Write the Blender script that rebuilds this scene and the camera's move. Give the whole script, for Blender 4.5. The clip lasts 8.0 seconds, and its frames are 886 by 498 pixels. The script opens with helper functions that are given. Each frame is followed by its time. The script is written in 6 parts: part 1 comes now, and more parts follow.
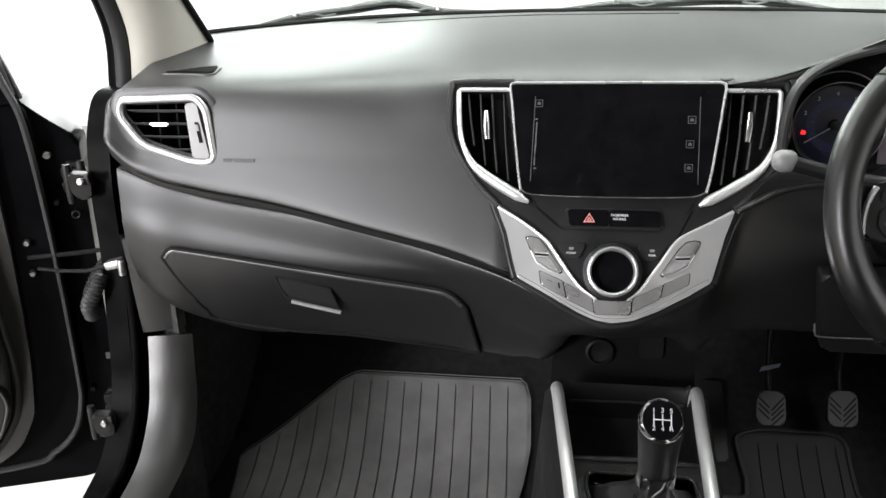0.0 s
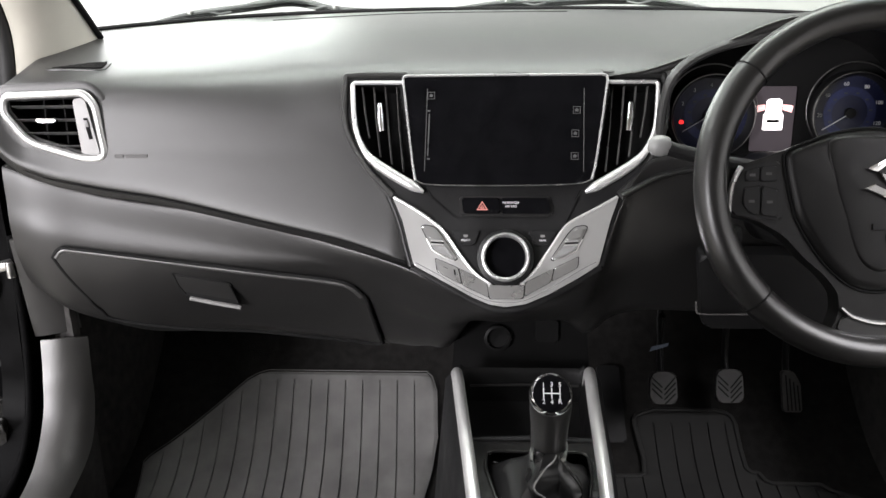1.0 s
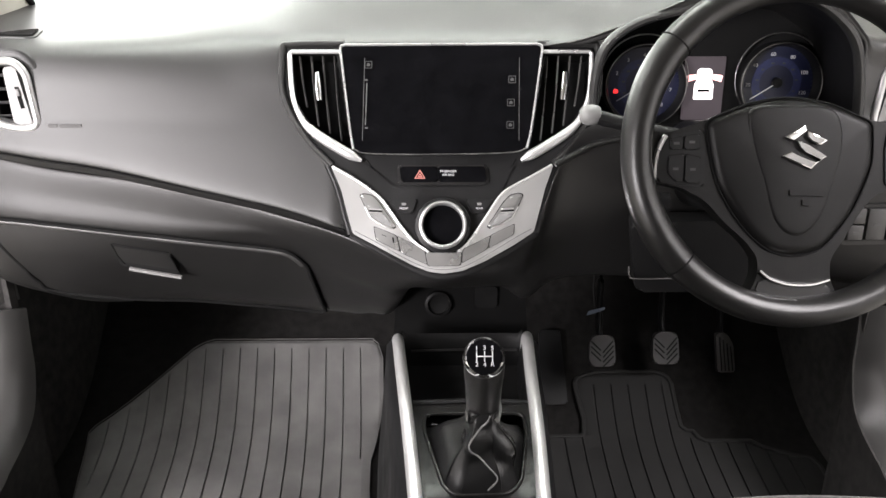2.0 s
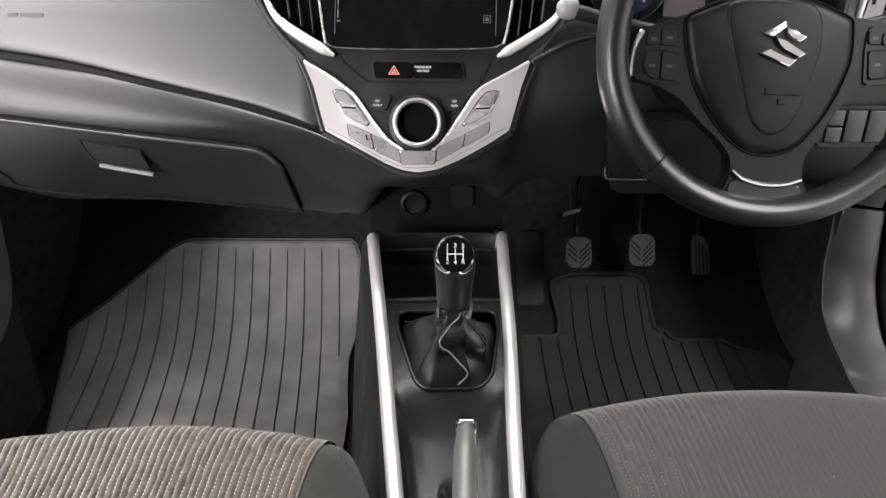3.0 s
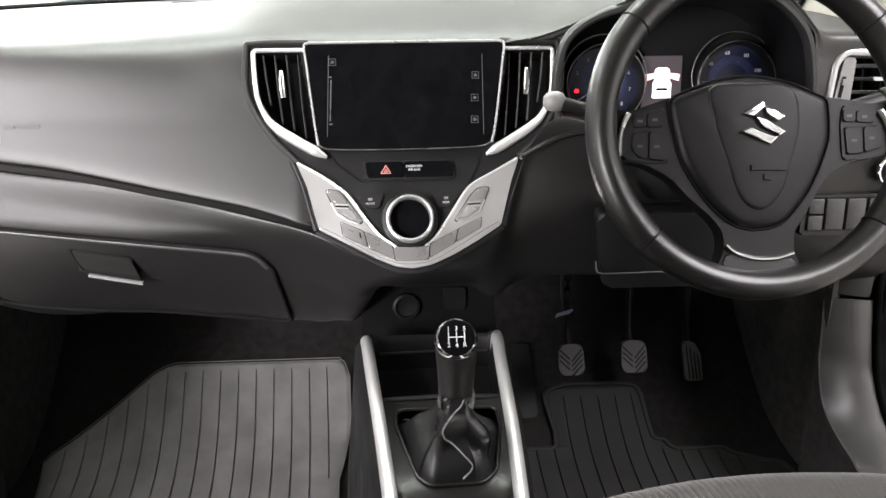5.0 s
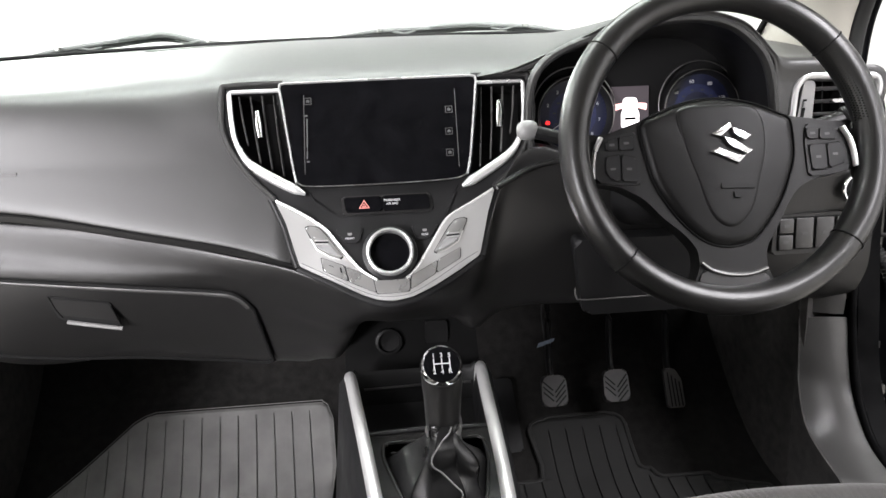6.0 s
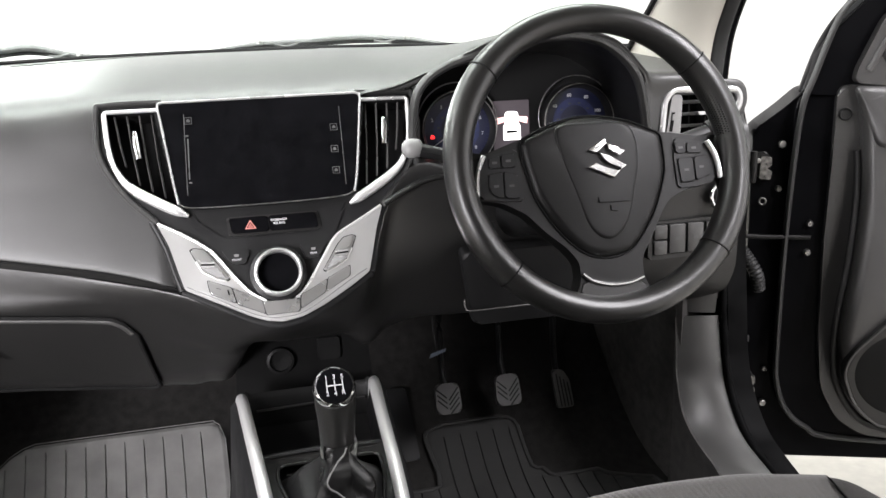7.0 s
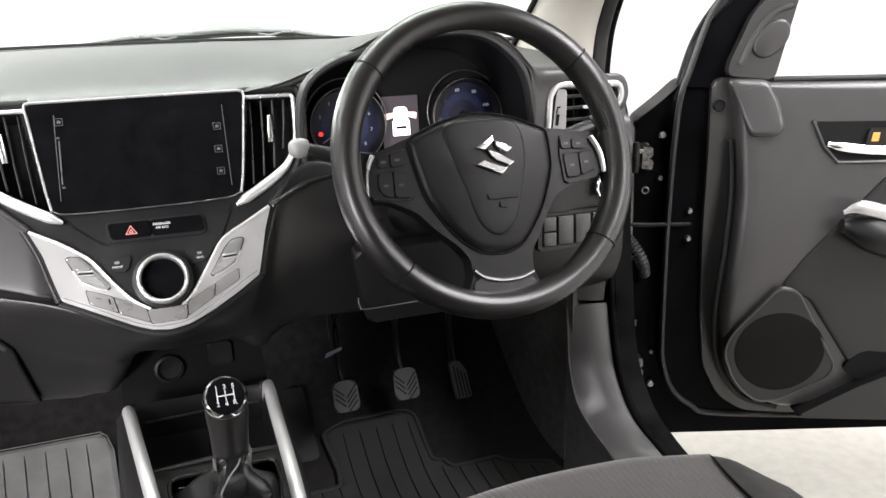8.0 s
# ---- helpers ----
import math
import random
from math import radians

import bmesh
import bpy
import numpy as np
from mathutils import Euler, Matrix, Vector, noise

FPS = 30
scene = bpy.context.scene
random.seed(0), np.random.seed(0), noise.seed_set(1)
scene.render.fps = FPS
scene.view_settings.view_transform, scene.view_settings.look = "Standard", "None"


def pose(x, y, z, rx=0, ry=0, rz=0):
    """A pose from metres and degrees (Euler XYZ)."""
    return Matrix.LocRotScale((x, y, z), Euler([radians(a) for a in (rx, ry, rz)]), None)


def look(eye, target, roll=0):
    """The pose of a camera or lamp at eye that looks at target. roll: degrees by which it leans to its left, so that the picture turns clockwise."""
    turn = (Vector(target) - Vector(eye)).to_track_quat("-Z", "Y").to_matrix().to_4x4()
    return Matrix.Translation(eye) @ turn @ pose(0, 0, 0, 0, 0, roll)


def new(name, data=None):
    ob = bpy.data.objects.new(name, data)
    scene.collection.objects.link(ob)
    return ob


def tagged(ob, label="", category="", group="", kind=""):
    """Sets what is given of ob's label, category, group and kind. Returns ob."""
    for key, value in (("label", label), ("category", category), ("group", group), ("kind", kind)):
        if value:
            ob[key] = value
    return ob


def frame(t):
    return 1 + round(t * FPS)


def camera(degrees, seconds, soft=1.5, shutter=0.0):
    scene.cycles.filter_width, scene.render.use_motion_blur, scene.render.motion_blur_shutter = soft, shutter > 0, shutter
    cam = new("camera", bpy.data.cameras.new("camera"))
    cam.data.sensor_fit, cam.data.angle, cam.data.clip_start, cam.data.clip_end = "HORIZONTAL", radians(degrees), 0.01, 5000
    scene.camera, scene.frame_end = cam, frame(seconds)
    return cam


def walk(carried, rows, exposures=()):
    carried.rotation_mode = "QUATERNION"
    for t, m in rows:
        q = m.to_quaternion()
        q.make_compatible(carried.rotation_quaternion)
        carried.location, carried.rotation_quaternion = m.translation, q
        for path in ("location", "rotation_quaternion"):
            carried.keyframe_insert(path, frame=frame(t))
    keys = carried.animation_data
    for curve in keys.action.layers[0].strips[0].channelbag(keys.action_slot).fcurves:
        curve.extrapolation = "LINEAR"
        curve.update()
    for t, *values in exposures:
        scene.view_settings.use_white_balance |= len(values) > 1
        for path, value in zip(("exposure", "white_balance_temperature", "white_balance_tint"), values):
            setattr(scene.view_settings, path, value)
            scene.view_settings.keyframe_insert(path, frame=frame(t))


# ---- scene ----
cam = camera(56.3, 8.0)
PATH = [
    (0, (-0.057, 0.039, 1.216), (-0.35, 1.887, 0.511), -1.4),
    (0.5, (-0.046, 0.027, 1.208), (-0.226, 1.893, 0.511), -0.9),
    (1, (-0.032, 0.014, 1.202), (-0.12, 1.888, 0.508), -0.7),
    (2.5, (0.001, -0.005, 1.209), (0.042, 1.795, 0.338), 0.5),
    (3, (0.008, -0.002, 1.198), (0.059, 1.746, 0.227), 0.9),
    (3.5, (0.005, -0.007, 1.191), (0.075, 1.744, 0.226), 1.0),
    (4, (0.001, -0.009, 1.174), (0.084, 1.79, 0.304), 0.7),
    (4.5, (-0.009, -0.015, 1.151), (0.09, 1.837, 0.403), 0.2),
    (6, (-0.027, -0.04, 1.113), (0.153, 1.879, 0.58), -2.0),
    (6.5, (-0.027, -0.041, 1.121), (0.273, 1.863, 0.59), -2.0),
    (7, (-0.024, -0.044, 1.135), (0.414, 1.831, 0.596), -1.8),
    (7.5, (-0.021, -0.042, 1.142), (0.547, 1.791, 0.582), -1.4),
    (8, (-0.015, -0.037, 1.147), (0.657, 1.757, 0.572), -1.5),
]
walk(cam, [(t, look(eye, target, roll)) for t, eye, target, roll in PATH], exposures=[(0, -0.32, 6500, 14), (1.0, -0.27, 6600, 16), (2.4, 0.18, 6800, 18), (3.5, 0.03, 6850, 20), (4.5, 0.08, 6800, 18), (6.0, 0.20, 6550, 16), (8, 0.22, 6600, 16)])

# ---------- light ----------
world = bpy.data.worlds.new("world")
scene.world = world
world.use_nodes = True
world.node_tree.nodes["Background"].inputs[0].default_value = (0.98, 0.99, 1.0, 1)
world.node_tree.nodes["Background"].inputs[1].default_value = 0.08


def ceiling_lamp(x, y, z, sx, sy, watts, tint=(0.97, 0.985, 1.0)):
    data = bpy.data.lights.new("unseen_studio_light", "AREA")
    data.shape, data.size, data.size_y, data.energy, data.color = "RECTANGLE", sx, sy, watts, tint
    ob = new("unseen_studio_light", data)
    ob.matrix_world = pose(x, y, z)
    return ob


for lx, ly, sx, sy, watts in ((-2.9, -3.4, 1.6, 2.2, 180), (-2.7, 0.0, 1.0, 2.6, 290), (-2.6, 2.4, 1.2, 2.5, 70), (0.0, 2.2, 2.6, 1.0, 115), (2.0, -0.8, 1.0, 2.8, 280)):
    ceiling_lamp(lx, ly, 2.9, sx, sy, watts, (0.94, 1.0, 0.965) if ly > 1 else (0.97, 0.985, 1.0))
# two upright panels without a known source, added to brighten the dash pad
ceiling_lamp(-2.1, 4.9, 1.9, 2.2, 1.6, 180, (0.94, 1.0, 0.965)).matrix_world = look((-2.1, 4.9, 1.9), (-0.4, 1.2, 1.1))
ceiling_lamp(-4.0, -3.7, 1.45, 1.3, 1.5, 720).matrix_world = look((-4.0, -3.7, 1.45), (-0.5, 1.0, 1.0))


# ---------- materials ----------
def material(name, color, rough=0.5, metal=0.0, grain=0.0, grain_size=900.0, mottle=0.15, mottle_size=14.0, coat=0.0, emit=0.0,
             rough_var=0.1, specular=0.5, sheen=0.0):
    m = bpy.data.materials.new(name)
    m.use_nodes = True
    nodes, links = m.node_tree.nodes, m.node_tree.links
    b = nodes["Principled BSDF"]
    b.inputs["Roughness"].default_value, b.inputs["Metallic"].default_value = rough, metal
    b.inputs["Coat Weight"].default_value, b.inputs["Coat Roughness"].default_value = coat, 0.05
    b.inputs["Specular IOR Level"].default_value = specular
    b.inputs["Sheen Weight"].default_value = sheen
    b.inputs["Base Color"].default_value = (*color, 1)
    place = nodes.new("ShaderNodeTexCoord")
    if mottle:
        n = nodes.new("ShaderNodeTexNoise")
        n.inputs["Scale"].default_value, n.inputs["Detail"].default_value = mottle_size, 5
        links.new(place.outputs["Object"], n.inputs["Vector"])
        ramp = nodes.new("ShaderNodeMapRange")
        ramp.inputs[1].default_value, ramp.inputs[2].default_value = 0.3, 0.7
        ramp.inputs[3].default_value, ramp.inputs[4].default_value = 1 - mottle, 1 + mottle
        links.new(n.outputs[0], ramp.inputs[0])
        mul = nodes.new("ShaderNodeVectorMath")
        mul.operation = "SCALE"
        mul.inputs[0].default_value = color
        links.new(ramp.outputs[0], mul.inputs["Scale"])
        links.new(mul.outputs[0], b.inputs["Base Color"])
        r2 = nodes.new("ShaderNodeMapRange")
        r2.inputs[1].default_value, r2.inputs[2].default_value = 0.3, 0.7
        r2.inputs[3].default_value, r2.inputs[4].default_value = max(rough - rough_var, 0.02), min(rough + rough_var, 1)
        links.new(n.outputs[0], r2.inputs[0])
        links.new(r2.outputs[0], b.inputs["Roughness"])
    if grain:
        g = nodes.new("ShaderNodeTexNoise")
        g.inputs["Scale"].default_value, g.inputs["Detail"].default_value = grain_size, 3
        links.new(place.outputs["Object"], g.inputs["Vector"])
        bump = nodes.new("ShaderNodeBump")
        bump.inputs["Strength"].default_value, bump.inputs["Distance"].default_value = grain, 0.0006
        links.new(g.outputs[0], bump.inputs["Height"])
        links.new(bump.outputs[0], b.inputs["Normal"])
    if emit:
        b.inputs["Emission Color"].default_value, b.inputs["Emission Strength"].default_value = (*color, 1), emit
    return m


PAD = material("soft_pad_plastic", (0.017, 0.017, 0.0165), 0.43, grain=0.2, grain_size=1100, mottle=0.03, mottle_size=60, rough_var=0.004)
LOWER = material("hard_grained_plastic", (0.0080, 0.0078, 0.0076), 0.37, specular=0.36, grain=0.35, grain_size=1000, mottle=0.07, rough_var=0.01)
BLACK = material("matt_black_plastic", (0.0078, 0.0078, 0.0080), 0.42, specular=0.2, grain=0.2, mottle=0.1)
GAP = material("shadow_gap_rubber", (0.0068, 0.0068, 0.0068), 0.85, mottle=0, specular=0.1)
GRIP = material("satin_grip", (0.060, 0.058, 0.056), 0.34, grain=0.3, mottle=0.05)
# blacker than real rubber, to paint in the shade on the hinge pillar
WEATHER_SHADED = material("shaded_black_weatherstrip", (0.0036, 0.0036, 0.0037), 0.30, mottle=0.4, mottle_size=25, rough_var=0.10, specular=0.006)
LATCH = material("latch_plastic", (0.17, 0.168, 0.165), 0.34, mottle=0.06)
STALKGREY = material("pale_grey_plastic", (0.14, 0.14, 0.137), 0.45, mottle=0.05)
PIANO = material("piano_black", (0.003, 0.003, 0.0035), 0.09, mottle=0.3, mottle_size=40, rough_var=0.04, specular=0.03)
SILVER = material("satin_silver_paint", (0.42, 0.42, 0.418), 0.34, 0.8, grain=0.05, mottle=0.04, rough_var=0.04)
PLATE = material("dull_silver_plate", (0.15, 0.15, 0.148), 0.50, 0.0, mottle=0.05, rough_var=0.04)
RAIL = material("satin_metal_rail", (0.66, 0.655, 0.645), 0.32, 0.75, mottle=0.04, rough_var=0.03)
DECK = material("smooth_deck_plastic", (0.0085, 0.0083, 0.008), 0.24, grain=0.15, mottle=0.15, rough_var=0.02, specular=0.2)
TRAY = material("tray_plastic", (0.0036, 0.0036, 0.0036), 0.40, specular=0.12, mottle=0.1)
VEE = material("bright_satin_silver", (0.56, 0.56, 0.555), 0.33, 0.84, grain=0.05, mottle=0.04, rough_var=0.04)
BUTTON = material("silver_button", (0.48, 0.48, 0.475), 0.28, 0.9, mottle=0.05, rough_var=0.04)
BRIGHT = material("bright_satin_chrome", (0.74, 0.74, 0.73), 0.28, 0.72, mottle=0.03, rough_var=0.03)
CHROME = material("chrome", (0.80, 0.80, 0.80), 0.12, 1.0, mottle=0.04, rough_var=0.04)
DARKSTEEL = material("dull_hinge_steel", (0.014, 0.0137, 0.0133), 0.36, 0.0, specular=0.12, mottle=0.35, mottle_size=120)
HINGEZINC = material("worn_zinc", (0.17, 0.165, 0.155), 0.35, 0.8, mottle=0.5, mottle_size=140)
STEEL = material("zinc_steel", (0.28, 0.275, 0.265), 0.4, 1.0, mottle=0.3, mottle_size=90)
CREAM = material("cream_pillar_plastic", (0.37, 0.355, 0.31), 0.55, grain=0.3, mottle=0.05)
LINER = material("headliner_cloth", (0.36, 0.35, 0.325), 0.95, grain=0.6, grain_size=500, mottle=0.06)
# side carpet lightened and floor carpet darkened to paint in door light and shade
CARPET_LIT = material("lit_carpet_lining", (0.030, 0.0288, 0.0278), 0.95, grain=1.0, grain_size=450, mottle=0.35, mottle_size=50, sheen=0.02, specular=0.08)
CARPET = material("shaded_black_carpet", (0.0088, 0.0083, 0.0079), 0.95, grain=1.0, grain_size=450, mottle=0.45, mottle_size=60, sheen=0.02, specular=0.08)
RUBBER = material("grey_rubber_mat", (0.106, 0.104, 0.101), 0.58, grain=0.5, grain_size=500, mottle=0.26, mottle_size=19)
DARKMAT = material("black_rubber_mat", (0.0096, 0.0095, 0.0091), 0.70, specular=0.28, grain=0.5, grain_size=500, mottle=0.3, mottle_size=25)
LEATHER = material("wheel_leather", (0.0085, 0.0083, 0.0080), 0.33, grain=0.15, grain_size=1500, mottle=0.02, mottle_size=60, rough_var=0.01)
AIRBAG = material("airbag_cover_plastic", (0.0062, 0.0061, 0.0060), 0.38, specular=0.18, grain=0.3, grain_size=1400, mottle=0.08)
BOOT = material("gaiter_leather", (0.005, 0.005, 0.005), 0.33, grain=0.3, grain_size=700, mottle=0.2)
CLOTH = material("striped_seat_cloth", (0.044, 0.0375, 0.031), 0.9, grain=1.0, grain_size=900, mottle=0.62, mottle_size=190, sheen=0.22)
# driver seat copy of the cloth, darkened to paint in weaker light
CLOTH_SHADED = material("shaded_seat_cloth", (0.0125, 0.0110, 0.0090), 0.9, grain=1.0, grain_size=900, mottle=0.62, mottle_size=190, sheen=0.17)
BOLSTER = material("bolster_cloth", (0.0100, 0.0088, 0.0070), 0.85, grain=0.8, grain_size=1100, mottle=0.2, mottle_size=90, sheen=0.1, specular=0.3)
BOLSTER_SHADED = material("shaded_bolster_cloth", (0.0055, 0.0048, 0.0039), 0.85, grain=0.8, grain_size=1100, mottle=0.3, mottle_size=90, sheen=0.06, specular=0.25)
THREAD = material("pale_thread", (0.36, 0.34, 0.30), 0.6, mottle=0)
THREAD_SHADED = material("shaded_thread", (0.12, 0.11, 0.10), 0.7, mottle=0)
PAINT = material("black_car_paint", (0.0030, 0.0030, 0.0034), 0.10, mottle=0.3, mottle_size=12, rough_var=0.05, specular=0.02)
KICK = material("kick_panel_plastic", (0.036, 0.0352, 0.0341), 0.34, specular=0.8, grain=0.3, grain_size=1000, mottle=0.06, rough_var=0.03)
DOORTRIM = material("door_trim_plastic", (0.027, 0.0264, 0.0257), 0.34, grain=0.4, grain_size=900, mottle=0.06, rough_var=0.02)
SEALRUBBER = material("door_seal_rubber", (0.016, 0.016, 0.016), 0.55, mottle=0.15, specular=0.3)
SEALGREY = material("grey_seal_rubber", (0.026, 0.026, 0.0255), 0.5, mottle=0.15, specular=0.3)
# near-black that paints in the shade inside the socket recess and demister openings
RECESS_SHADE = material("recess_shade_black", (0.0034, 0.0034, 0.0034), 0.5, mottle=0.2, specular=0.03)
# accelerator pad: paler copy of the pedal rubber with light painted in
PEDAL_LIT = material("lit_pedal_rubber", (0.028, 0.0265, 0.025), 0.5, grain=0.5, mottle=0.3, mottle_size=70)
PEDAL = material("worn_pedal_rubber", (0.013, 0.0123, 0.0116), 0.55, grain=0.5, mottle=0.35, mottle_size=70)
MESHGRILLE = material("speaker_grille", (0.006, 0.0059, 0.0057), 0.8, specular=0.1, grain=1.0, grain_size=700, mottle=0.2)
FLOORPAINT = material("studio_floor_paint", (0.37, 0.355, 0.32), 0.55, grain=0.5, grain_size=120, mottle=0.10, mottle_size=30)
WHITE = material("white_wall_paint", (0.76, 0.76, 0.75), 0.8, mottle=0.02, mottle_size=2)
# ceiling is out of view; its grey is set to cut light from above
CEILING = material("grey_ceiling_paint", (0.32, 0.32, 0.32), 0.85, mottle=0.03, mottle_size=2)
DIAL = material("dial_face", (0.006, 0.008, 0.026), 0.35, mottle=0.2)
BLUE = material("blue_dial_light", (0.014, 0.019, 0.062), 0.5, mottle=0.3, mottle_size=160, emit=0.018)
MARK = material("pale_print", (0.50, 0.50, 0.51), 0.6, mottle=0)
DIM = material("dim_print", (0.042, 0.042, 0.042), 0.6, mottle=0)
EMBOSS = material("embossed_print", (0.022, 0.021, 0.021), 0.40, mottle=0)
LIT = material("lit_white", (1.0, 0.98, 0.97), 0.5, mottle=0, emit=2.2)
LITPINK = material("lit_pink", (1.0, 0.60, 0.58), 0.5, mottle=0, emit=1.4)
LITSCREEN = material("lit_display", (0.030, 0.0255, 0.0285), 0.4, mottle=0.1, specular=0.2, emit=1.7)
WHEELMARK = material("wheel_print", (0.0055, 0.0054, 0.0053), 0.42, mottle=0, specular=0.16)
RED = material("red_lamp", (1.0, 0.03, 0.03), 0.5, mottle=0, emit=1.6)
REDPRINT = material("red_print", (0.60, 0.22, 0.19), 0.5, mottle=0)
TAG = material("pale_blue_paper", (0.020, 0.028, 0.040), 0.6, mottle=0.4, mottle_size=300)
ORANGE = material("orange_flag", (0.90, 0.25, 0.04), 0.5, mottle=0)

GLASS = bpy.data.materials.new("clear_glass")
GLASS.use_nodes = True
gb = GLASS.node_tree.nodes["Principled BSDF"]
gb.inputs["Base Color"].default_value, gb.inputs["Roughness"].default_value = (0.92, 0.985, 0.94, 1), 0.0
gb.inputs["Transmission Weight"].default_value, gb.inputs["IOR"].default_value = 1.0, 1.45


# ---------- mesh helpers ----------
def thing(name, at, label, category, group="", kind=""):
    ob = new(name)
    ob.empty_display_size = 0.05
    ob.matrix_basis = Matrix.Translation(at)
    return tagged(ob, label, category, group, kind)


def part(name, bm, mat, parent=None, label="", kind=""):
    bmesh.ops.recalc_face_normals(bm, faces=bm.faces[:])
    for f in bm.faces:
        f.smooth = True
    for e in bm.edges:
        if len(e.link_faces) == 2 and (e.calc_face_angle(0) > 0.7 or any(len(f.verts) > 4 for f in e.link_faces)):
            e.smooth = False
    me = bpy.data.meshes.new(name)
    bm.to_mesh(me)
    bm.free()
    me.materials.append(mat)
    ob = new(name, me)
    if parent:
        ob.parent = parent
        if parent.parent is None:
            ob.matrix_parent_inverse = parent.matrix_basis.inverted()
    return tagged(ob, label=label, kind=kind)


def axes(o, x, y):
    x, y = Vector(x).normalized(), Vector(y).normalized()
    z = x.cross(y)
    return Matrix(((x.x, y.x, z.x, o[0]), (x.y, y.y, z.y, o[1]), (x.z, y.z, z.z, o[2]), (0, 0, 0, 1)))


def spline(pts, n=8, closed=False):
    """Smooth curve through the points, n steps a span."""
    p = np.array(pts, float)
    p = np.vstack([p[-1], p, p[0], p[1]]) if closed else np.vstack([2 * p[0] - p[1], p, 2 * p[-1] - p[-2]])
    out = []
    for i in range(1, len(p) - 2):
        for s in np.arange(n) / n:
            a, b, c, d = p[i - 1:i + 3]
            out.append(0.5 * (2 * b + (c - a) * s + (2 * a - 5 * b + 4 * c - d) * s * s + (3 * b - a - 3 * c + d) * s ** 3))
    if not closed:
        out.append(p[-2])
    return np.array(out)


def table(rows):
    """Smooth function of the first column that gives the others."""
    r = np.array(rows, float)
    x, v = r[:, 0], r[:, 1:]
    g = np.gradient(v, x, axis=0)

    def at(q):
        q = min(max(q, x[0]), x[-1])
        i = min(max(int(np.searchsorted(x, q)) - 1, 0), len(x) - 2)
        h = x[i + 1] - x[i]
        s = (q - x[i]) / h
        return ((1 + 2 * s) * (1 - s) ** 2 * v[i] + s * (1 - s) ** 2 * h * g[i]
                + s * s * (3 - 2 * s) * v[i + 1] + s * s * (s - 1) * h * g[i + 1])
    return at


def step(a, b, x):
    s = min(max((x - a) / (b - a), 0), 1)
    return s * s * (3 - 2 * s)


def sheet(P, thick=0.0, closed=False):
    """Grid of points as a surface, with a thickness behind it. closed: rows are rings."""
    P = np.array(P, float)
    n, m = P.shape[:2]
    bm = bmesh.new()
    v = [[bm.verts.new(P[i, j]) for j in range(m)] for i in range(n)]
    for i in range(n - 1):
        for j in range(m if closed else m - 1):
            k = (j + 1) % m
            bm.faces.new((v[i][j], v[i + 1][j], v[i + 1][k], v[i][k]))
    if thick:
        du = np.gradient(P, axis=0) if n > 1 else np.zeros_like(P)
        dv = np.roll(P, -1, 1) - np.roll(P, 1, 1) if closed else np.gradient(P, axis=1)
        nrm = np.cross(du, dv)
        nrm /= np.linalg.norm(nrm, axis=2, keepdims=True) + 1e-12
        away = (nrm * (P - np.array((0.02, 0.0, 1.2)))).sum()
        Q = P + nrm * thick * (1 if away > 0 else -1)
        w = [[bm.verts.new(Q[i, j]) for j in range(m)] for i in range(n)]
        for i in range(n - 1):
            for j in range(m if closed else m - 1):
                k = (j + 1) % m
                bm.faces.new((w[i][j], w[i][k], w[i + 1][k], w[i + 1][j]))
        for j in range(m if closed else m - 1):
            k = (j + 1) % m
            bm.faces.new((v[0][j], v[0][k], w[0][k], w[0][j]))
            bm.faces.new((v[-1][j], w[-1][j], w[-1][k], v[-1][k]))
        if not closed:
            for i in range(n - 1):
                bm.faces.new((v[i][0], w[i][0], w[i + 1][0], v[i + 1][0]))
                bm.faces.new((v[i][-1], v[i + 1][-1], w[i + 1][-1], w[i][-1]))
    return bm


def bits(places, sx, sy, sz):
    """Many tiny blocks in one mesh."""
    bm = bmesh.new()
    for x, y, z in places:
        v = [bm.verts.new((x + a * sx / 2, y + b * sy / 2, z + c * sz / 2)) for a in (-1, 1) for b in (-1, 1) for c in (-1, 1)]
        for q in ((0, 1, 3, 2), (4, 6, 7, 5), (0, 4, 5, 1), (2, 3, 7, 6), (1, 5, 7, 3), (0, 2, 6, 4)):
            bm.faces.new([v[i] for i in q])
    return bm


def sweep(path, w, h=None, up=(0, 0, 1), n=10, closed=False, scale=None, bm=None):
    """Elliptic bar along a path: w across, h along up (half sizes)."""
    P = np.array(path, float)
    h, up, k = h or w, np.array(up, float), len(P)
    bm = bm or bmesh.new()
    rings = []
    for i in range(k):
        a, b = (P[i - 1], P[(i + 1) % k]) if closed else (P[max(i - 1, 0)], P[min(i + 1, k - 1)])
        t = (b - a) / (np.linalg.norm(b - a) + 1e-12)
        side = np.cross(t, up)
        side /= np.linalg.norm(side) + 1e-12
        top = np.cross(side, t)
        f = scale[i] if scale is not None else 1
        rings.append([bm.verts.new(P[i] + f * (side * w * math.cos(q) + top * h * math.sin(q))) for q in np.arange(n) * 2 * math.pi / n])
    for i in range(k if closed else k - 1):
        for j in range(n):
            a, b = rings[i], rings[(i + 1) % k]
            bm.faces.new((a[j], a[(j + 1) % n], b[(j + 1) % n], b[j]))
    if not closed:
        bm.faces.new(rings[0])
        bm.faces.new(rings[-1])
    return bm


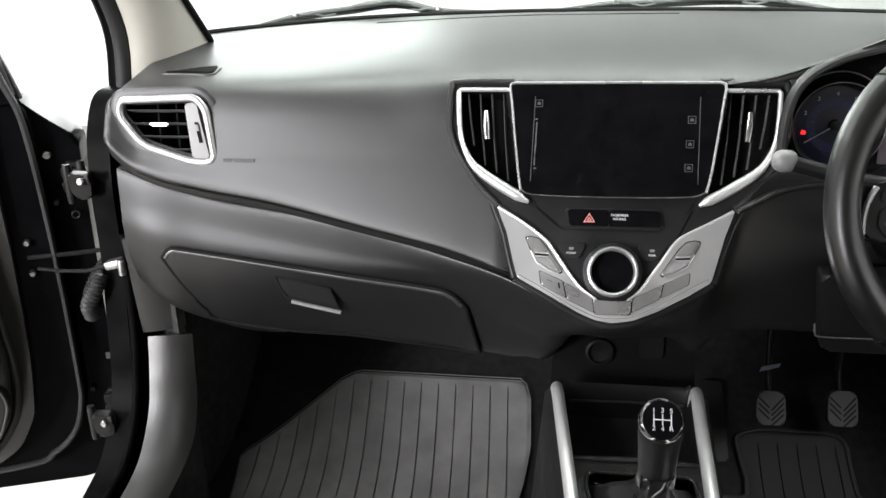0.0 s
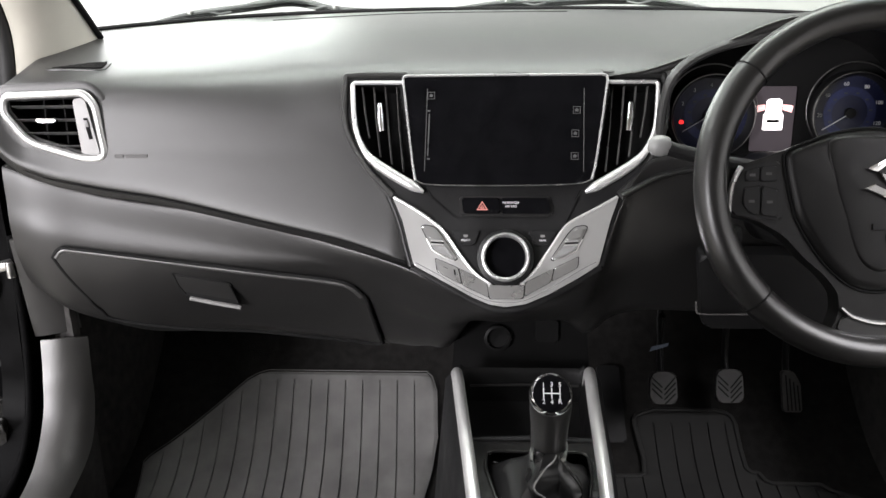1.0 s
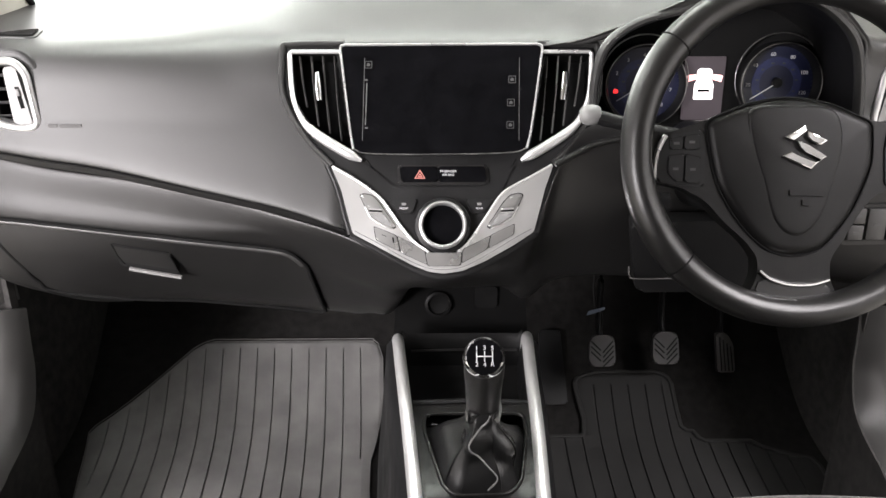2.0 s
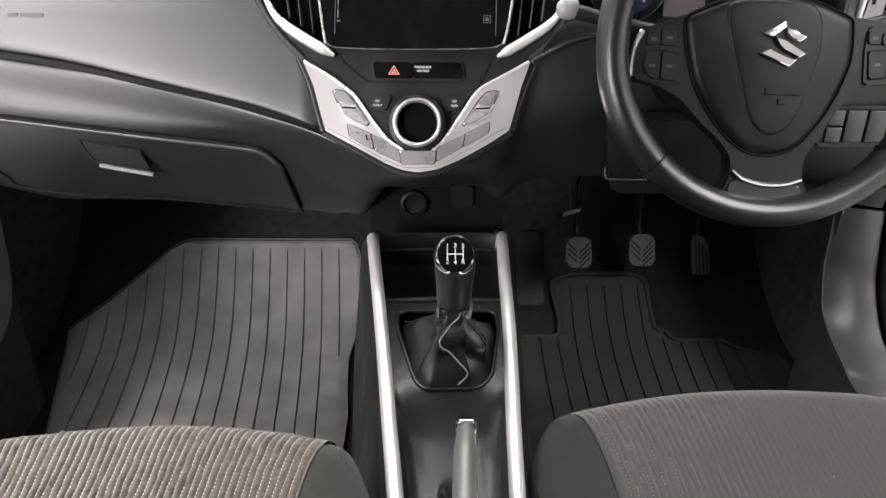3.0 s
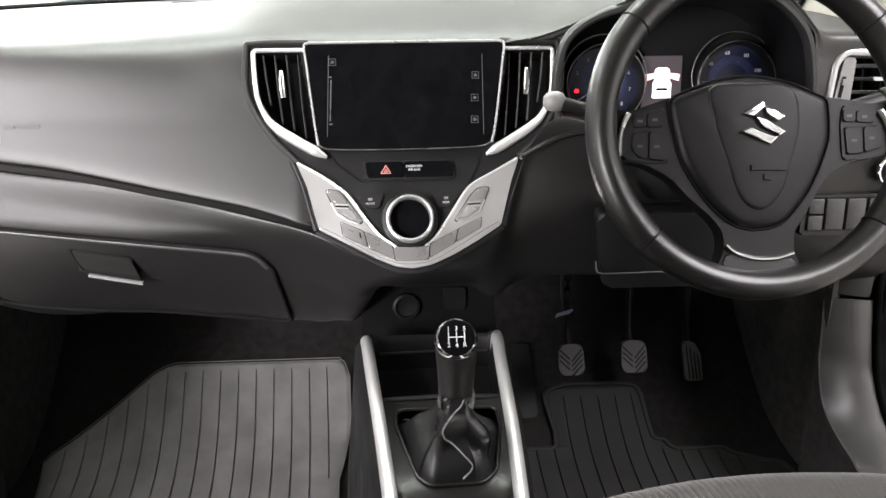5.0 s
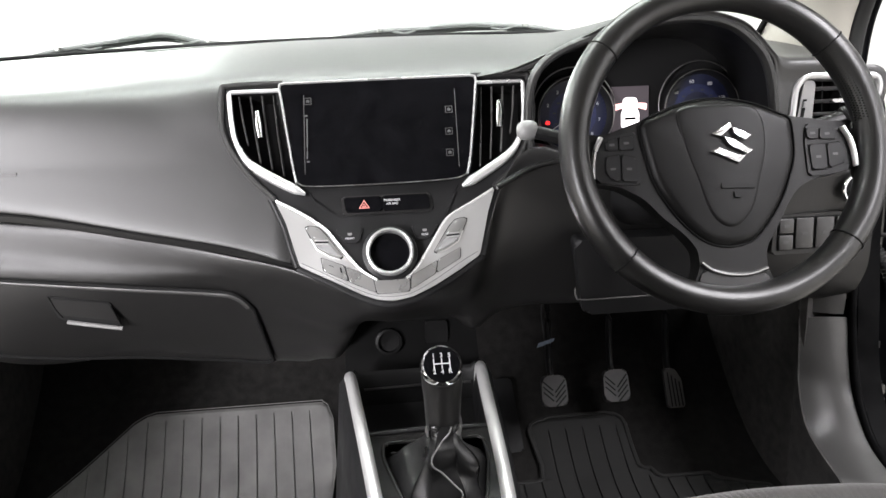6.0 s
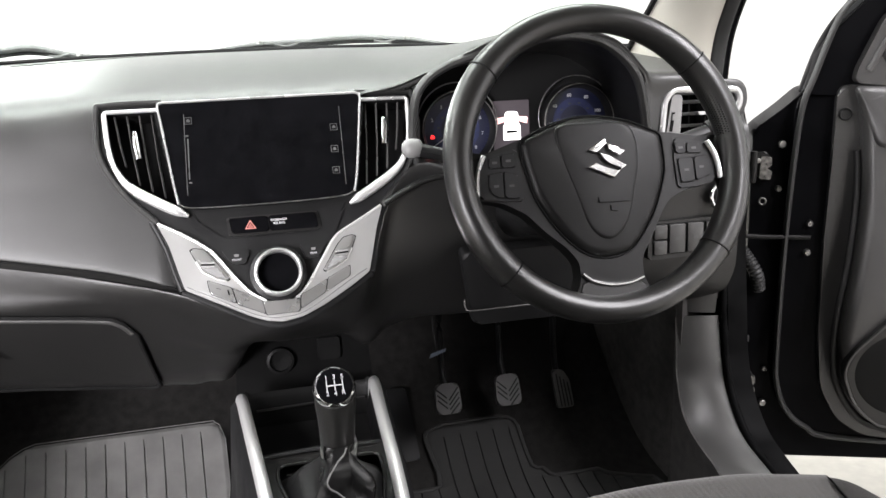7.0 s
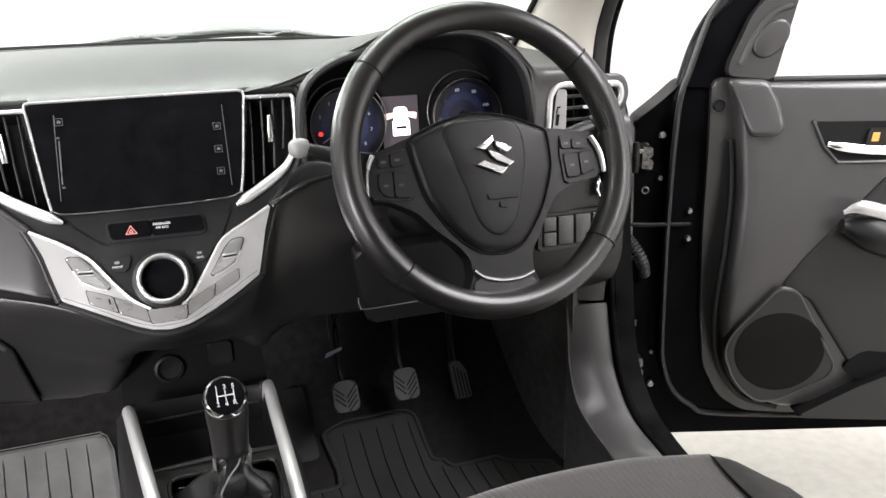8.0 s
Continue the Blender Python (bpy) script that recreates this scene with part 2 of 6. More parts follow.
def rounded(poly, r, n=4):
    """Polygon with its corners rounded."""
    p = [np.array(q, float) for q in poly]
    out = []
    for i, q in enumerate(p):
        a, b = p[i - 1] - q, p[(i + 1) % len(p)] - q
        la, lb = np.linalg.norm(a), np.linalg.norm(b)
        e = min(r, 0.45 * la, 0.45 * lb)
        s, f = q + a / la * e, q + b / lb * e
        for k in range(n + 1):
            t = k / n
            out.append((1 - t) ** 2 * s + 2 * t * (1 - t) * q + t * t * f)
    return out


def prism(poly, m, c0, c1, bevel=0.0, seg=2, bm=None):
    """Polygon in the plane of m, from depth c0 to c1; the edge of the c1 face is bevelled."""
    bm = bm or bmesh.new()
    lo = [bm.verts.new(m @ Vector((p[0], p[1], c0))) for p in poly]
    hi = [bm.verts.new(m @ Vector((p[0], p[1], c1))) for p in poly]
    k = len(poly)
    bm.faces.new(lo[::-1])
    top = bm.faces.new(hi)
    for i in range(k):
        bm.faces.new((lo[i], lo[(i + 1) % k], hi[(i + 1) % k], hi[i]))
    if bevel:
        bmesh.ops.bevel(bm, geom=list(top.edges), offset=bevel, segments=seg, affect="EDGES", profile=0.5, clamp_overlap=True)
    return bm


def dome(poly, m, c0, c1, r, crown=0.0, seg=5, bm=None):
    """Cushion-like body: polygon in the plane of m from c0 to c1, rim rounded by r, middle raised by crown."""
    bm = bm or bmesh.new()
    p = np.array([q[:2] for q in poly], float)
    mid = (p.max(0) + p.min(0)) / 2
    far = np.linalg.norm(p - mid, axis=1, keepdims=True)
    to = (mid - p) / far
    rows = [(p, c0)]
    for k in range(seg + 1):
        a = math.pi / 2 * k / seg
        rows.append((p + to * np.minimum(r * (1 - math.cos(a)), far * 0.9), c1 - r + r * math.sin(a)))
    q = rows[-1][0]
    for f in (0.93, 0.85, 0.75, 0.65, 0.54, 0.42, 0.31, 0.2, 0.1):
        rows.append((mid + (q - mid) * f, c1 + crown * (1 - f * f)))
    v = [[bm.verts.new(m @ Vector((x, y, c))) for x, y in pts] for pts, c in rows]
    n = len(p)
    for a, b in zip(v, v[1:]):
        for j in range(n):
            bm.faces.new((a[j], a[(j + 1) % n], b[(j + 1) % n], b[j]))
    bm.faces.new(v[0][::-1])
    tip = bm.verts.new(m @ Vector((mid[0], mid[1], c1 + crown)))
    for j in range(n):
        bm.faces.new((v[-1][j], v[-1][(j + 1) % n], tip))
    return bm


def resample(poly, n):
    """Closed polygon as n points, evenly along its length."""
    p = np.array([q[:2] for q in poly], float)
    p = np.vstack([p, p[:1]])
    s = np.concatenate([[0], np.cumsum(np.linalg.norm(np.diff(p, axis=0), axis=1))])
    q = np.arange(n) * s[-1] / n
    return np.stack([np.interp(q, s, p[:, 0]), np.interp(q, s, p[:, 1])], 1)


def block(m, sx, sy, sz, bevel=0.0, bm=None):
    bm = bm or bmesh.new()
    made = bmesh.ops.create_cube(bm, size=1.0, matrix=m @ Matrix.Diagonal((sx, sy, sz, 1)))
    if bevel:
        edges = {e for v in made["verts"] for e in v.link_edges}
        bmesh.ops.bevel(bm, geom=list(edges), offset=bevel, segments=2, affect="EDGES", profile=0.5)
    return bm


def lathe(profile, m, n=28, bm=None, cap=True):
    """Turned body: (radius, height) along the z axis of m."""
    bm = bm or bmesh.new()
    rings = []
    for r, c in profile:
        rings.append([bm.verts.new(m @ Vector((max(r, 1e-4) * math.cos(q), max(r, 1e-4) * math.sin(q), c))) for q in np.arange(n) * 2 * math.pi / n])
    for a, b in zip(rings, rings[1:]):
        for j in range(n):
            bm.faces.new((a[j], a[(j + 1) % n], b[(j + 1) % n], b[j]))
    if cap:
        bm.faces.new(rings[0])
        bm.faces.new(rings[-1])
    return bm


def ring(m, r, w, h, n=40, bm=None):
    """Torus of elliptic section in the plane of m."""
    up = m.to_3x3() @ Vector((0, 0, 1))
    return sweep([m @ Vector((r * math.cos(q), r * math.sin(q), 0)) for q in np.arange(n) * 2 * math.pi / n], w, h, up=up, n=10, closed=True, bm=bm)


def lift(m, pts, c=0.0):
    return [m @ Vector((p[0], p[1], c)) for p in pts]


def letters(text, m, size, deep=0.0004):
    """Printed words, centred at the origin of m."""
    data = bpy.data.curves.new("print", "FONT")
    data.body, data.size, data.extrude, data.align_x, data.align_y = text, size, deep, "CENTER", "CENTER"
    ob = bpy.data.objects.new("print", data)
    me = bpy.data.meshes.new_from_object(ob)
    bpy.data.objects.remove(ob)
    bm = bmesh.new()
    bm.from_mesh(me)
    bpy.data.meshes.remove(me)
    bmesh.ops.transform(bm, matrix=m, verts=bm.verts[:])
    return bm


def at2(m, a, b, c=0.0, turn=0.0):
    return m @ pose(a, b, c, 0, 0, turn)


def inside(p, poly):
    hit = False
    for i in range(len(poly)):
        (x0, y0), (x1, y1) = poly[i - 1][:2], poly[i][:2]
        if (y0 > p[1]) != (y1 > p[1]) and p[0] < (x1 - x0) * (p[1] - y0) / (y1 - y0) + x0:
            hit = not hit
    return hit


CX = 0.02          # middle of the car
MIRROR = Matrix.Translation((2 * CX, 0, 0)) @ Matrix.Diagonal((-1, 1, 1, 1))

# ---------- studio ----------
def slab(name, x0, x1, y0, y1, z0, z1, mat, label, category):
    bm = block(Matrix.Translation(((x0 + x1) / 2, (y0 + y1) / 2, (z0 + z1) / 2)), x1 - x0, y1 - y0, z1 - z0)
    return tagged(part(name, bm, mat), label, category, kind="structure")


slab("ground", -7, 4, -5, 5.5, -0.2, 0, FLOORPAINT, "pale beige painted studio floor under the car", "floor")
slab("wall_north", -7, 4, 5.5, 5.6, 0, 3, WHITE, "bright white studio wall beyond the windscreen", "wall")
slab("wall_south", -7, 4, -5.1, -5, 0, 3, WHITE, "bright white studio wall behind the car", "wall")
slab("wall_east", 4, 4.1, -5, 5.5, 0, 3, WHITE, "bright white studio wall beside the open door", "wall")
slab("wall_west", -7.1, -7, -5, 5.5, 0, 3, WHITE, "bright white studio wall beside the open door", "wall")
slab("ceiling", -7.1, 4.1, -5.1, 5.6, 3, 3.1, CEILING, "unseen studio ceiling with light panels, greyed to weaken bounced light", "ceiling")

# ---------- car shell ----------
SILLSIDE = Matrix.Translation((0.006, 0, 0)) @ Matrix.Diagonal((-1, 1, 1, 1))      # near side from off side
shell = thing("car", (CX, 0.2, 0.3), "black car with open door apertures and pale headliner", "car")


def side_frame(mirror):
    m = axes((0.742, 0, 0), (0, 1, 0), (0, 0, 1))      # plane of y and z, facing outwards
    if mirror:
        m = SILLSIDE @ m
    poly = rounded([(1.20, 1.01), (1.165, 0.955), (1.15, 0.87), (1.148, 0.76), (1.132, 0.66), (1.120, 0.57), (1.096, 0.505), (1.045, 0.45), (0.95, 0.418), (0.1, 0.392),
                    (-0.1, 0.45), (-1.2, 0.45), (-1.2, 0.26), (1.42, 0.26), (1.42, 1.01)], 0.03)
    part("hinge_pillar", prism(poly, m, 0.0, 0.036), WEATHER_SHADED, shell)
    wing = rounded([(1.285, 0.90), (1.30, 0.955), (1.36, 0.995), (1.60, 0.985), (1.78, 0.96), (1.80, 0.52), (1.62, 0.45), (1.55, 0.30), (1.27, 0.30)], 0.03)
    part("front_wing", prism(wing, m, 0.036, 0.085, 0.008), PAINT, shell, "gloss black front wing")
    edge = [(1.150, 0.80), (1.140, 0.70), (1.132, 0.63), (1.118, 0.57), (1.096, 0.513), (1.044, 0.456), (0.965, 0.431), (0.85, 0.412), (0.2, 0.398)]
    bm = sweep(lift(m, spline(edge, 6), -0.006), 0.006, 0.006, up=(1, 0, 0))
    part("aperture_seal", bm, WEATHER_SHADED, shell)


side_frame(False)
side_frame(True)
# near side hinge ironwork on the pillar
for y, z in ((1.150, 0.882), (1.096, 0.502)):
    leaf = part("hinge_bracket", prism(rounded([(-0.016, 0.020), (0.012, 0.016), (0.016, 0.004), (0.014, -0.020), (-0.004, -0.022), (-0.014, -0.008)], 0.005), axes((-0.776, y - 0.010, z), (1, 0.25, 0), (0, 0, 1)), -0.008, 0.012, 0.003), DARKSTEEL, shell, "dark painted hinge bracket")
    part("hinge_bolt", lathe([(0.006, 0.0), (0.006, 0.004), (0.004, 0.006)], axes((-0.768, y - 0.024, z + 0.008), (1, 0, 0), (0, 0, 1)), 8), STEEL, leaf)
    part("hinge_pin", lathe([(0.0055, -0.030), (0.0065, -0.022), (0.0065, 0.022), (0.0055, 0.030)], Matrix.Translation((-0.796, y - 0.012, z)), 12), DARKSTEEL, leaf)
    part("hinge_edge", block(Matrix.Translation((-0.760, y - 0.022, z + 0.012)), 0.008, 0.004, 0.014, 0.0015), DARKSTEEL, leaf)
part("strap_bracket", block(Matrix.Translation((-0.744, 1.138, 0.756)) @ pose(0, 0, 0, 0, -14, 0), 0.030, 0.020, 0.014, 0.004), STEEL, shell, "zinc door check bracket")
part("strap_pin", lathe([(0.006, -0.012), (0.006, 0.010), (0.004, 0.012)], Matrix.Translation((-0.728, 1.128, 0.754)), 10), STEEL, shell)
part("strap_arm", sweep([(-0.750, 1.136, 0.754), (-0.80, 1.146, 0.738), (-0.86, 1.165, 0.728), (-0.91, 1.185, 0.722)], 0.004, 0.0028), DARKSTEEL, shell)
boot = spline([(-0.770, 1.135, 0.738), (-0.778, 1.126, 0.715), (-0.792, 1.124, 0.690), (-0.800, 1.140, 0.665)], 9)
part("cable_boot", sweep(boot, 0.0125, 0.0125, up=(0, -1, 0), n=12, scale=[0.85 + 0.18 * (k % 2) for k in range(len(boot))]), SEALRUBBER, shell, "corrugated rubber cable boot")
for s in (-1, 1):
    part("quarter_panel", block(Matrix.Translation((CX + s * 0.75, -0.95, 0.70)), 0.06, 1.5, 0.52, 0.01), PAINT, shell)
    part("centre_pillar", block(Matrix.Translation((CX + s * 0.69, -0.27, 1.18)) @ pose(0, 0, 0, 0, -s * 13, 0), 0.06, 0.14, 0.5, 0.01), CREAM, shell)
    part("roof_rail", sweep(spline([(CX + s * 0.65, 0.82, 1.41), (CX + s * 0.64, 0.1, 1.44), (CX + s * 0.60, -1.5, 1.40)], 8), 0.05, 0.035), CREAM, shell)
    part("rear_pillar", block(Matrix.Translation((CX + s * 0.66, -1.55, 1.18)), 0.08, 0.28, 0.5, 0.01), CREAM, shell)
part("tailgate", block(Matrix.Translation((CX, -1.70, 1.25)) @ pose(0, 0, 0, -12, 0, 0), 1.36, 0.05, 0.40, 0.01), PAINT, shell)
part("rear_panel", block(Matrix.Translation((CX, -1.68, 0.68)), 1.5, 0.06, 0.8, 0.01), PAINT, shell)
roof = [[(CX + x, y, 1.465 - 0.035 * (x / 0.6) ** 2 - 0.05 * step(0.2, 0.85, y) - 0.05 * step(-0.9, -1.7, y)) for x in np.linspace(-0.64, 0.64, 13)] for y in np.linspace(0.84, -1.7, 14)]
part("headliner", sheet(roof, 0.02), LINER, shell)

skin = [[(CX + x, y, 1.500 - 0.040 * (x / 0.6) ** 2 - 0.05 * step(0.2, 0.85, y) - 0.06 * step(-0.9, -1.7, y)) for x in np.linspace(-0.66, 0.66, 13)] for y in np.linspace(0.85, -1.74, 14)]
part("roof", sheet(skin, 0.008), PAINT, shell, "gloss black roof panel")

# floor pan with the toe board
floor_side = spline([(-1.6, 0.24), (0.4, 0.238), (1.0, 0.236), (1.22, 0.236), (1.36, 0.266), (1.50, 0.370), (1.62, 0.48), (1.66, 0.62), (1.66, 1.02)], 6)
pan = [[(x, y, z) for x in np.linspace(-0.75, 0.78, 18)] for y, z in floor_side]
tagged(part("floor", sheet(pan, 0.02), CARPET), "black carpeted footwell floor rising to the toe board", "floor", kind="structure")
# carpet beside the footwells, meeting the kick panels
SILL_INNER = spline([(1.165, 0.626), (1.158, 0.57), (1.150, 0.515), (1.115, 0.455), (1.030, 0.424), (0.90, 0.408), (0.2, 0.395), (-1.5, 0.39)], 8)
for mirror in (False, True):
    rows = [[(0.735 - 0.070 * step(1.21, 1.165, y) - 0.03 * step(1.18, 1.5, y) * step(0.75, 0.45, z), y, z) for z in np.linspace(0.235, 0.80, 10)] for y in np.linspace(1.165, 1.66, 20)]
    bm = sheet(rows, 0.012)
    if mirror:
        bmesh.ops.transform(bm, matrix=SILLSIDE, verts=bm.verts[:])
    tagged(part("trim_footwell", bm, CARPET_LIT), "carpet lining on the footwell side, lightened as door light", "carpet", kind="structure")
    rows = [[(0.664 + 0.004 * t, y, z * (1 - t) + 0.232 * t) for t in np.linspace(0, 1, 6)] for y, z in SILL_INNER]
    bm = sheet(rows, 0.006)
    if mirror:
        bmesh.ops.transform(bm, matrix=SILLSIDE, verts=bm.verts[:])
    tagged(part("trim_sill_lining", bm, CARPET_LIT), "carpet lining inside the door sill, lightened as door light", "carpet", kind="structure")



def sill_trim(mirror):
    # plastic kick panel that curves down and back into the door sill
    inner = spline([(1.165, 0.626), (1.158, 0.57), (1.150, 0.515), (1.115, 0.455), (1.030, 0.424), (0.90, 0.408), (0.2, 0.395)], 8)
    outer = spline([(1.138, 0.632), (1.124, 0.57), (1.103, 0.513), (1.050, 0.456), (0.970, 0.431), (0.85, 0.412), (0.2, 0.398)], 8)
    rows = []
    for a, b in zip(inner, outer):
        row = []
        for t in np.linspace(0, 1, 9):
            x = (0.654 if mirror else 0.667) + (0.062 if mirror else 0.063) * t
            bulge = (0.010 if mirror else 0.006) * math.sin(math.pi * t)
            row.append((x - bulge * 0.6, a[0] * (1 - t) + b[0] * t - bulge, a[1] * (1 - t) + b[1] * t + bulge * 0.5))
        rows.append(row)
    bm = sheet(rows, 0.006)
    if mirror:
        bmesh.ops.transform(bm, matrix=SILLSIDE, verts=bm.verts[:])
    ob = thing("sill_trim", ((2 * CX - 0.7) if mirror else 0.7, 1.0, 0.38), "dark grey plastic kick panel curving into the door sill", "sill trim", "sill trims")
    part("lower_cover", bm, KICK, ob)
    rows = []
    for z in np.linspace(0.636, 0.80, 5):
        rows.append([(0.668 + 0.058 * t, 1.178 - 0.035 * t - 0.10 * (z - 0.636) - 0.006 * math.sin(math.pi * t), z) for t in np.linspace(0, 1, 7)])
    bm = sheet(rows, 0.006)
    if mirror:
        bmesh.ops.transform(bm, matrix=SILLSIDE, verts=bm.verts[:])
    part("upper_cover", bm, KICK, ob)


sill_trim(False)
sill_trim(True)


# ---------- windscreen, pillars, wipers ----------
def screen_base(x):
    s = (x - CX) / 0.7
    return 1.625 - 0.18 * s ** 4, 1.083 - 0.015 * s * s


glass_rows = []
for t in np.linspace(0, 1, 10):
    row = []
    for x in np.linspace(-0.66, 0.70, 21):
        y0, z0 = screen_base(x)
        s = (x - CX) / 0.68
        row.append((CX + (x - CX) * (1 - 0.10 * t), (y0 + 0.012) * (1 - t) + (0.84 - 0.03 * s * s) * t, (z0 + 0.004) * (1 - t) + (1.435 - 0.02 * s * s) * t + 0.03 * math.sin(math.pi * t)))
    glass_rows.append(row)
pane = tagged(part("windscreen", sheet(glass_rows, 0.004), GLASS), "clear laminated windscreen above the dashboard", "windscreen", kind="structure")
pane.visible_shadow = False
base_line = [(x, screen_base(x)[0] - 0.004, screen_base(x)[1] + 0.003) for x in np.linspace(-0.700, 0.740, 40)]
tagged(part("trim_windscreen", sweep(base_line, 0.006, 0.004), GAP), "black rubber strip along the windscreen base", "seal", kind="structure")


def pillar(mirror):
    side = Matrix.Translation((0.01, 0, 0)) @ Matrix.Diagonal((-1, 1, 1, 1)) if mirror else Matrix()
    near, edge = (0.0, 0.0) if mirror else (0.004, 0.022)
    outer = spline([(-0.737 + near, 1.245, 0.985), (-0.737 + edge, 1.225, 1.10), (-0.725 + edge, 1.13, 1.22), (-0.695 + near, 0.98, 1.34), (-0.665, 0.84, 1.42)], 6)
    inner = spline([(-0.652, 1.370, 1.060), (-0.645, 1.285, 1.125), (-0.632, 1.16, 1.21), (-0.618, 1.02, 1.31), (-0.600, 0.84, 1.42)], 6)
    rows = []
    for a, b in zip(outer, inner):
        row = []
        for t in np.linspace(0, 1, 9):
            p = a * (1 - t) + b * t + np.array((0.010, -0.022, 0.0)) * math.sin(math.pi * t) ** 0.7
            row.append(p)
        row.append(b + np.array((0.0, 0.03, -0.005)))
        rows.append([a + np.array((-0.012, 0.02, 0.0))] + row)
    bm = sheet(rows, 0.005)
    bmesh.ops.transform(bm, matrix=side, verts=bm.verts[:])
    ob = thing("pillar_trim", side @ Vector((-0.72, 1.3, 1.03)), "cream plastic trim on the windscreen pillar", "pillar trim", "pillar trims")
    part("cover", bm, CREAM, ob)
    bm = sweep(inner + np.array((0.004, 0.0, 0.004)), 0.005, 0.005, up=(1, 0, 0), n=8)
    bmesh.ops.transform(bm, matrix=side, verts=bm.verts[:])
    part("glass_edge", bm, GAP, ob, "black windscreen edge")
    line = outer + np.array((-0.015, 0.003, 0.0))
    line[0][2] -= 0.10
    bm = sweep(line, 0.012, 0.012, up=(1, 0, 0))
    bmesh.ops.transform(bm, matrix=side, verts=bm.verts[:])
    part("seal", bm, SEALRUBBER, ob, "black rubber door seal")
    bm = sweep(line + np.array((-0.016, 0.02, 0.0)), 0.012, 0.020, up=(1, 0, 0))
    bmesh.ops.transform(bm, matrix=side, verts=bm.verts[:])
    part("painted_pillar", bm, PAINT, ob, "gloss black outer pillar")


pillar(False)
pillar(True)


def wiper(tip, clip, body, peak, clip_in, heel, label):
    """Blade from tip to heel, bridge between the clips, pressed arm over the middle."""
    ob = thing("wiper", body, label, "wiper", "wipers")
    down = np.array((0, 0, -0.007))
    line = spline([tip, clip, body, peak, clip_in, heel], 8)
    part("blade", sweep(line + down, 0.003, 0.0045), GAP, ob, "black rubber blade")
    n = len(line)
    part("bridge", sweep(line, 0.004, 0.0042, scale=[0.35 + 0.65 * step(0, 9, i) - 0.55 * step(n - 10, n, i) for i in range(n)]), PLATE, ob, "grey wiper bridge")
    body, peak, clip_in = (np.array(p, float) for p in (body, peak, clip_in))
    arm = spline([body + (0.0, 0, 0.002), body * 0.5 + peak * 0.5 + (0, 0, 0.0035), peak + (0, 0, 0.002), peak * 0.35 + clip_in * 0.65 + (0, 0.02, -0.004), clip_in + (0.05, 0.06, -0.03), clip_in + (0.12, 0.10, -0.09)], 6)
    part("arm", sweep(arm, 0.011, 0.0065, n=12, scale=[0.55 + 0.45 * step(0, 5, i) for i in range(len(arm))]), PLATE, ob, "pressed grey wiper arm")
    for p in (clip, clip_in):
        part("clip", block(Matrix.Translation(Vector(p) + Vector((0, -0.006, 0.001))), 0.010, 0.008, 0.008, 0.002), STEEL, ob)
    for a, b in ((clip, body), (peak, clip_in)):
        foot = (np.array(a) * 0.5 + np.array(b) * 0.5) + np.array((0, 0, -0.008))
        part("claw", sweep([foot + (-0.022, 0, 0.004), foot + (0, -0.002, 0), foot + (0.022, 0, 0.004)], 0.003, 0.0022), PLATE, ob)


wiper((-0.665, 1.560, 1.0655), (-0.575, 1.605, 1.0852), (-0.468, 1.615, 1.0975), (-0.392, 1.655, 1.1035), (-0.312, 1.672, 1.0880), (-0.235, 1.680, 1.0840), "grey windscreen wiper lying at the glass base")
wiper((-0.085, 1.650, 1.0880), (0.020, 1.655, 1.0985), (0.120, 1.655, 1.1010), (0.220, 1.655, 1.1030), (0.310, 1.650, 1.0985), (0.420, 1.630, 1.0800), "grey windscreen wiper lying across the glass middle")
cowl = [[(x, 1.655 + 0.3 * t - 0.10 * ((x - CX) / 0.7) ** 2, 1.015 - 0.03 * t - 0.02 * ((x - CX) / 0.7) ** 2) for x in np.linspace(-0.72, 0.76, 20)] for t in np.linspace(0, 1, 6)]
tagged(part("trim_cowl", sheet(cowl, 0.01), BLACK), "black plastic cowl below the wipers", "cowl", kind="structure")

# ---------- dashboard ----------
dash = thing("dashboard", (CX, 1.2, 0.62), "charcoal moulded dashboard with satin silver trim", "dashboard")
crest = table([(-0.71, 1.108, 1.012), (-0.66, 1.110, 1.027), (-0.54, 1.113, 1.031), (-0.40, 1.123, 1.034), (-0.25, 1.135, 1.036), (0.0, 1.131, 1.037), (0.13, 1.128, 1.0375), (0.18, 1.115, 1.046),
               (0.23, 1.095, 1.066), (0.28, 1.080, 1.089), (0.33, 1.075, 1.110), (0.42, 1.075, 1.117), (0.476, 1.078, 1.107), (0.503, 1.080, 1.096), (0.529, 1.084, 1.075), (0.554, 1.090, 1.052), (0.573, 1.096, 1.044), (0.60, 1.099, 1.042),
               (0.66, 1.100, 1.040), (0.74, 1.110, 1.005)])
crease = table([(-0.71, 1.084, 0.970), (-0.69, 1.082, 0.951), (-0.669, 1.082, 0.930), (-0.632, 1.082, 0.912), (-0.57, 1.082, 0.897), (-0.465, 1.077, 0.881), (-0.33, 1.062, 0.855), (-0.27, 1.054, 0.844), (-0.21, 1.045, 0.8325), (-0.165, 1.037, 0.8205), (-0.125, 1.028, 0.808),
                (0.0, 1.02, 0.80), (0.56, 1.085, 0.905), (0.74, 1.085, 0.905)])


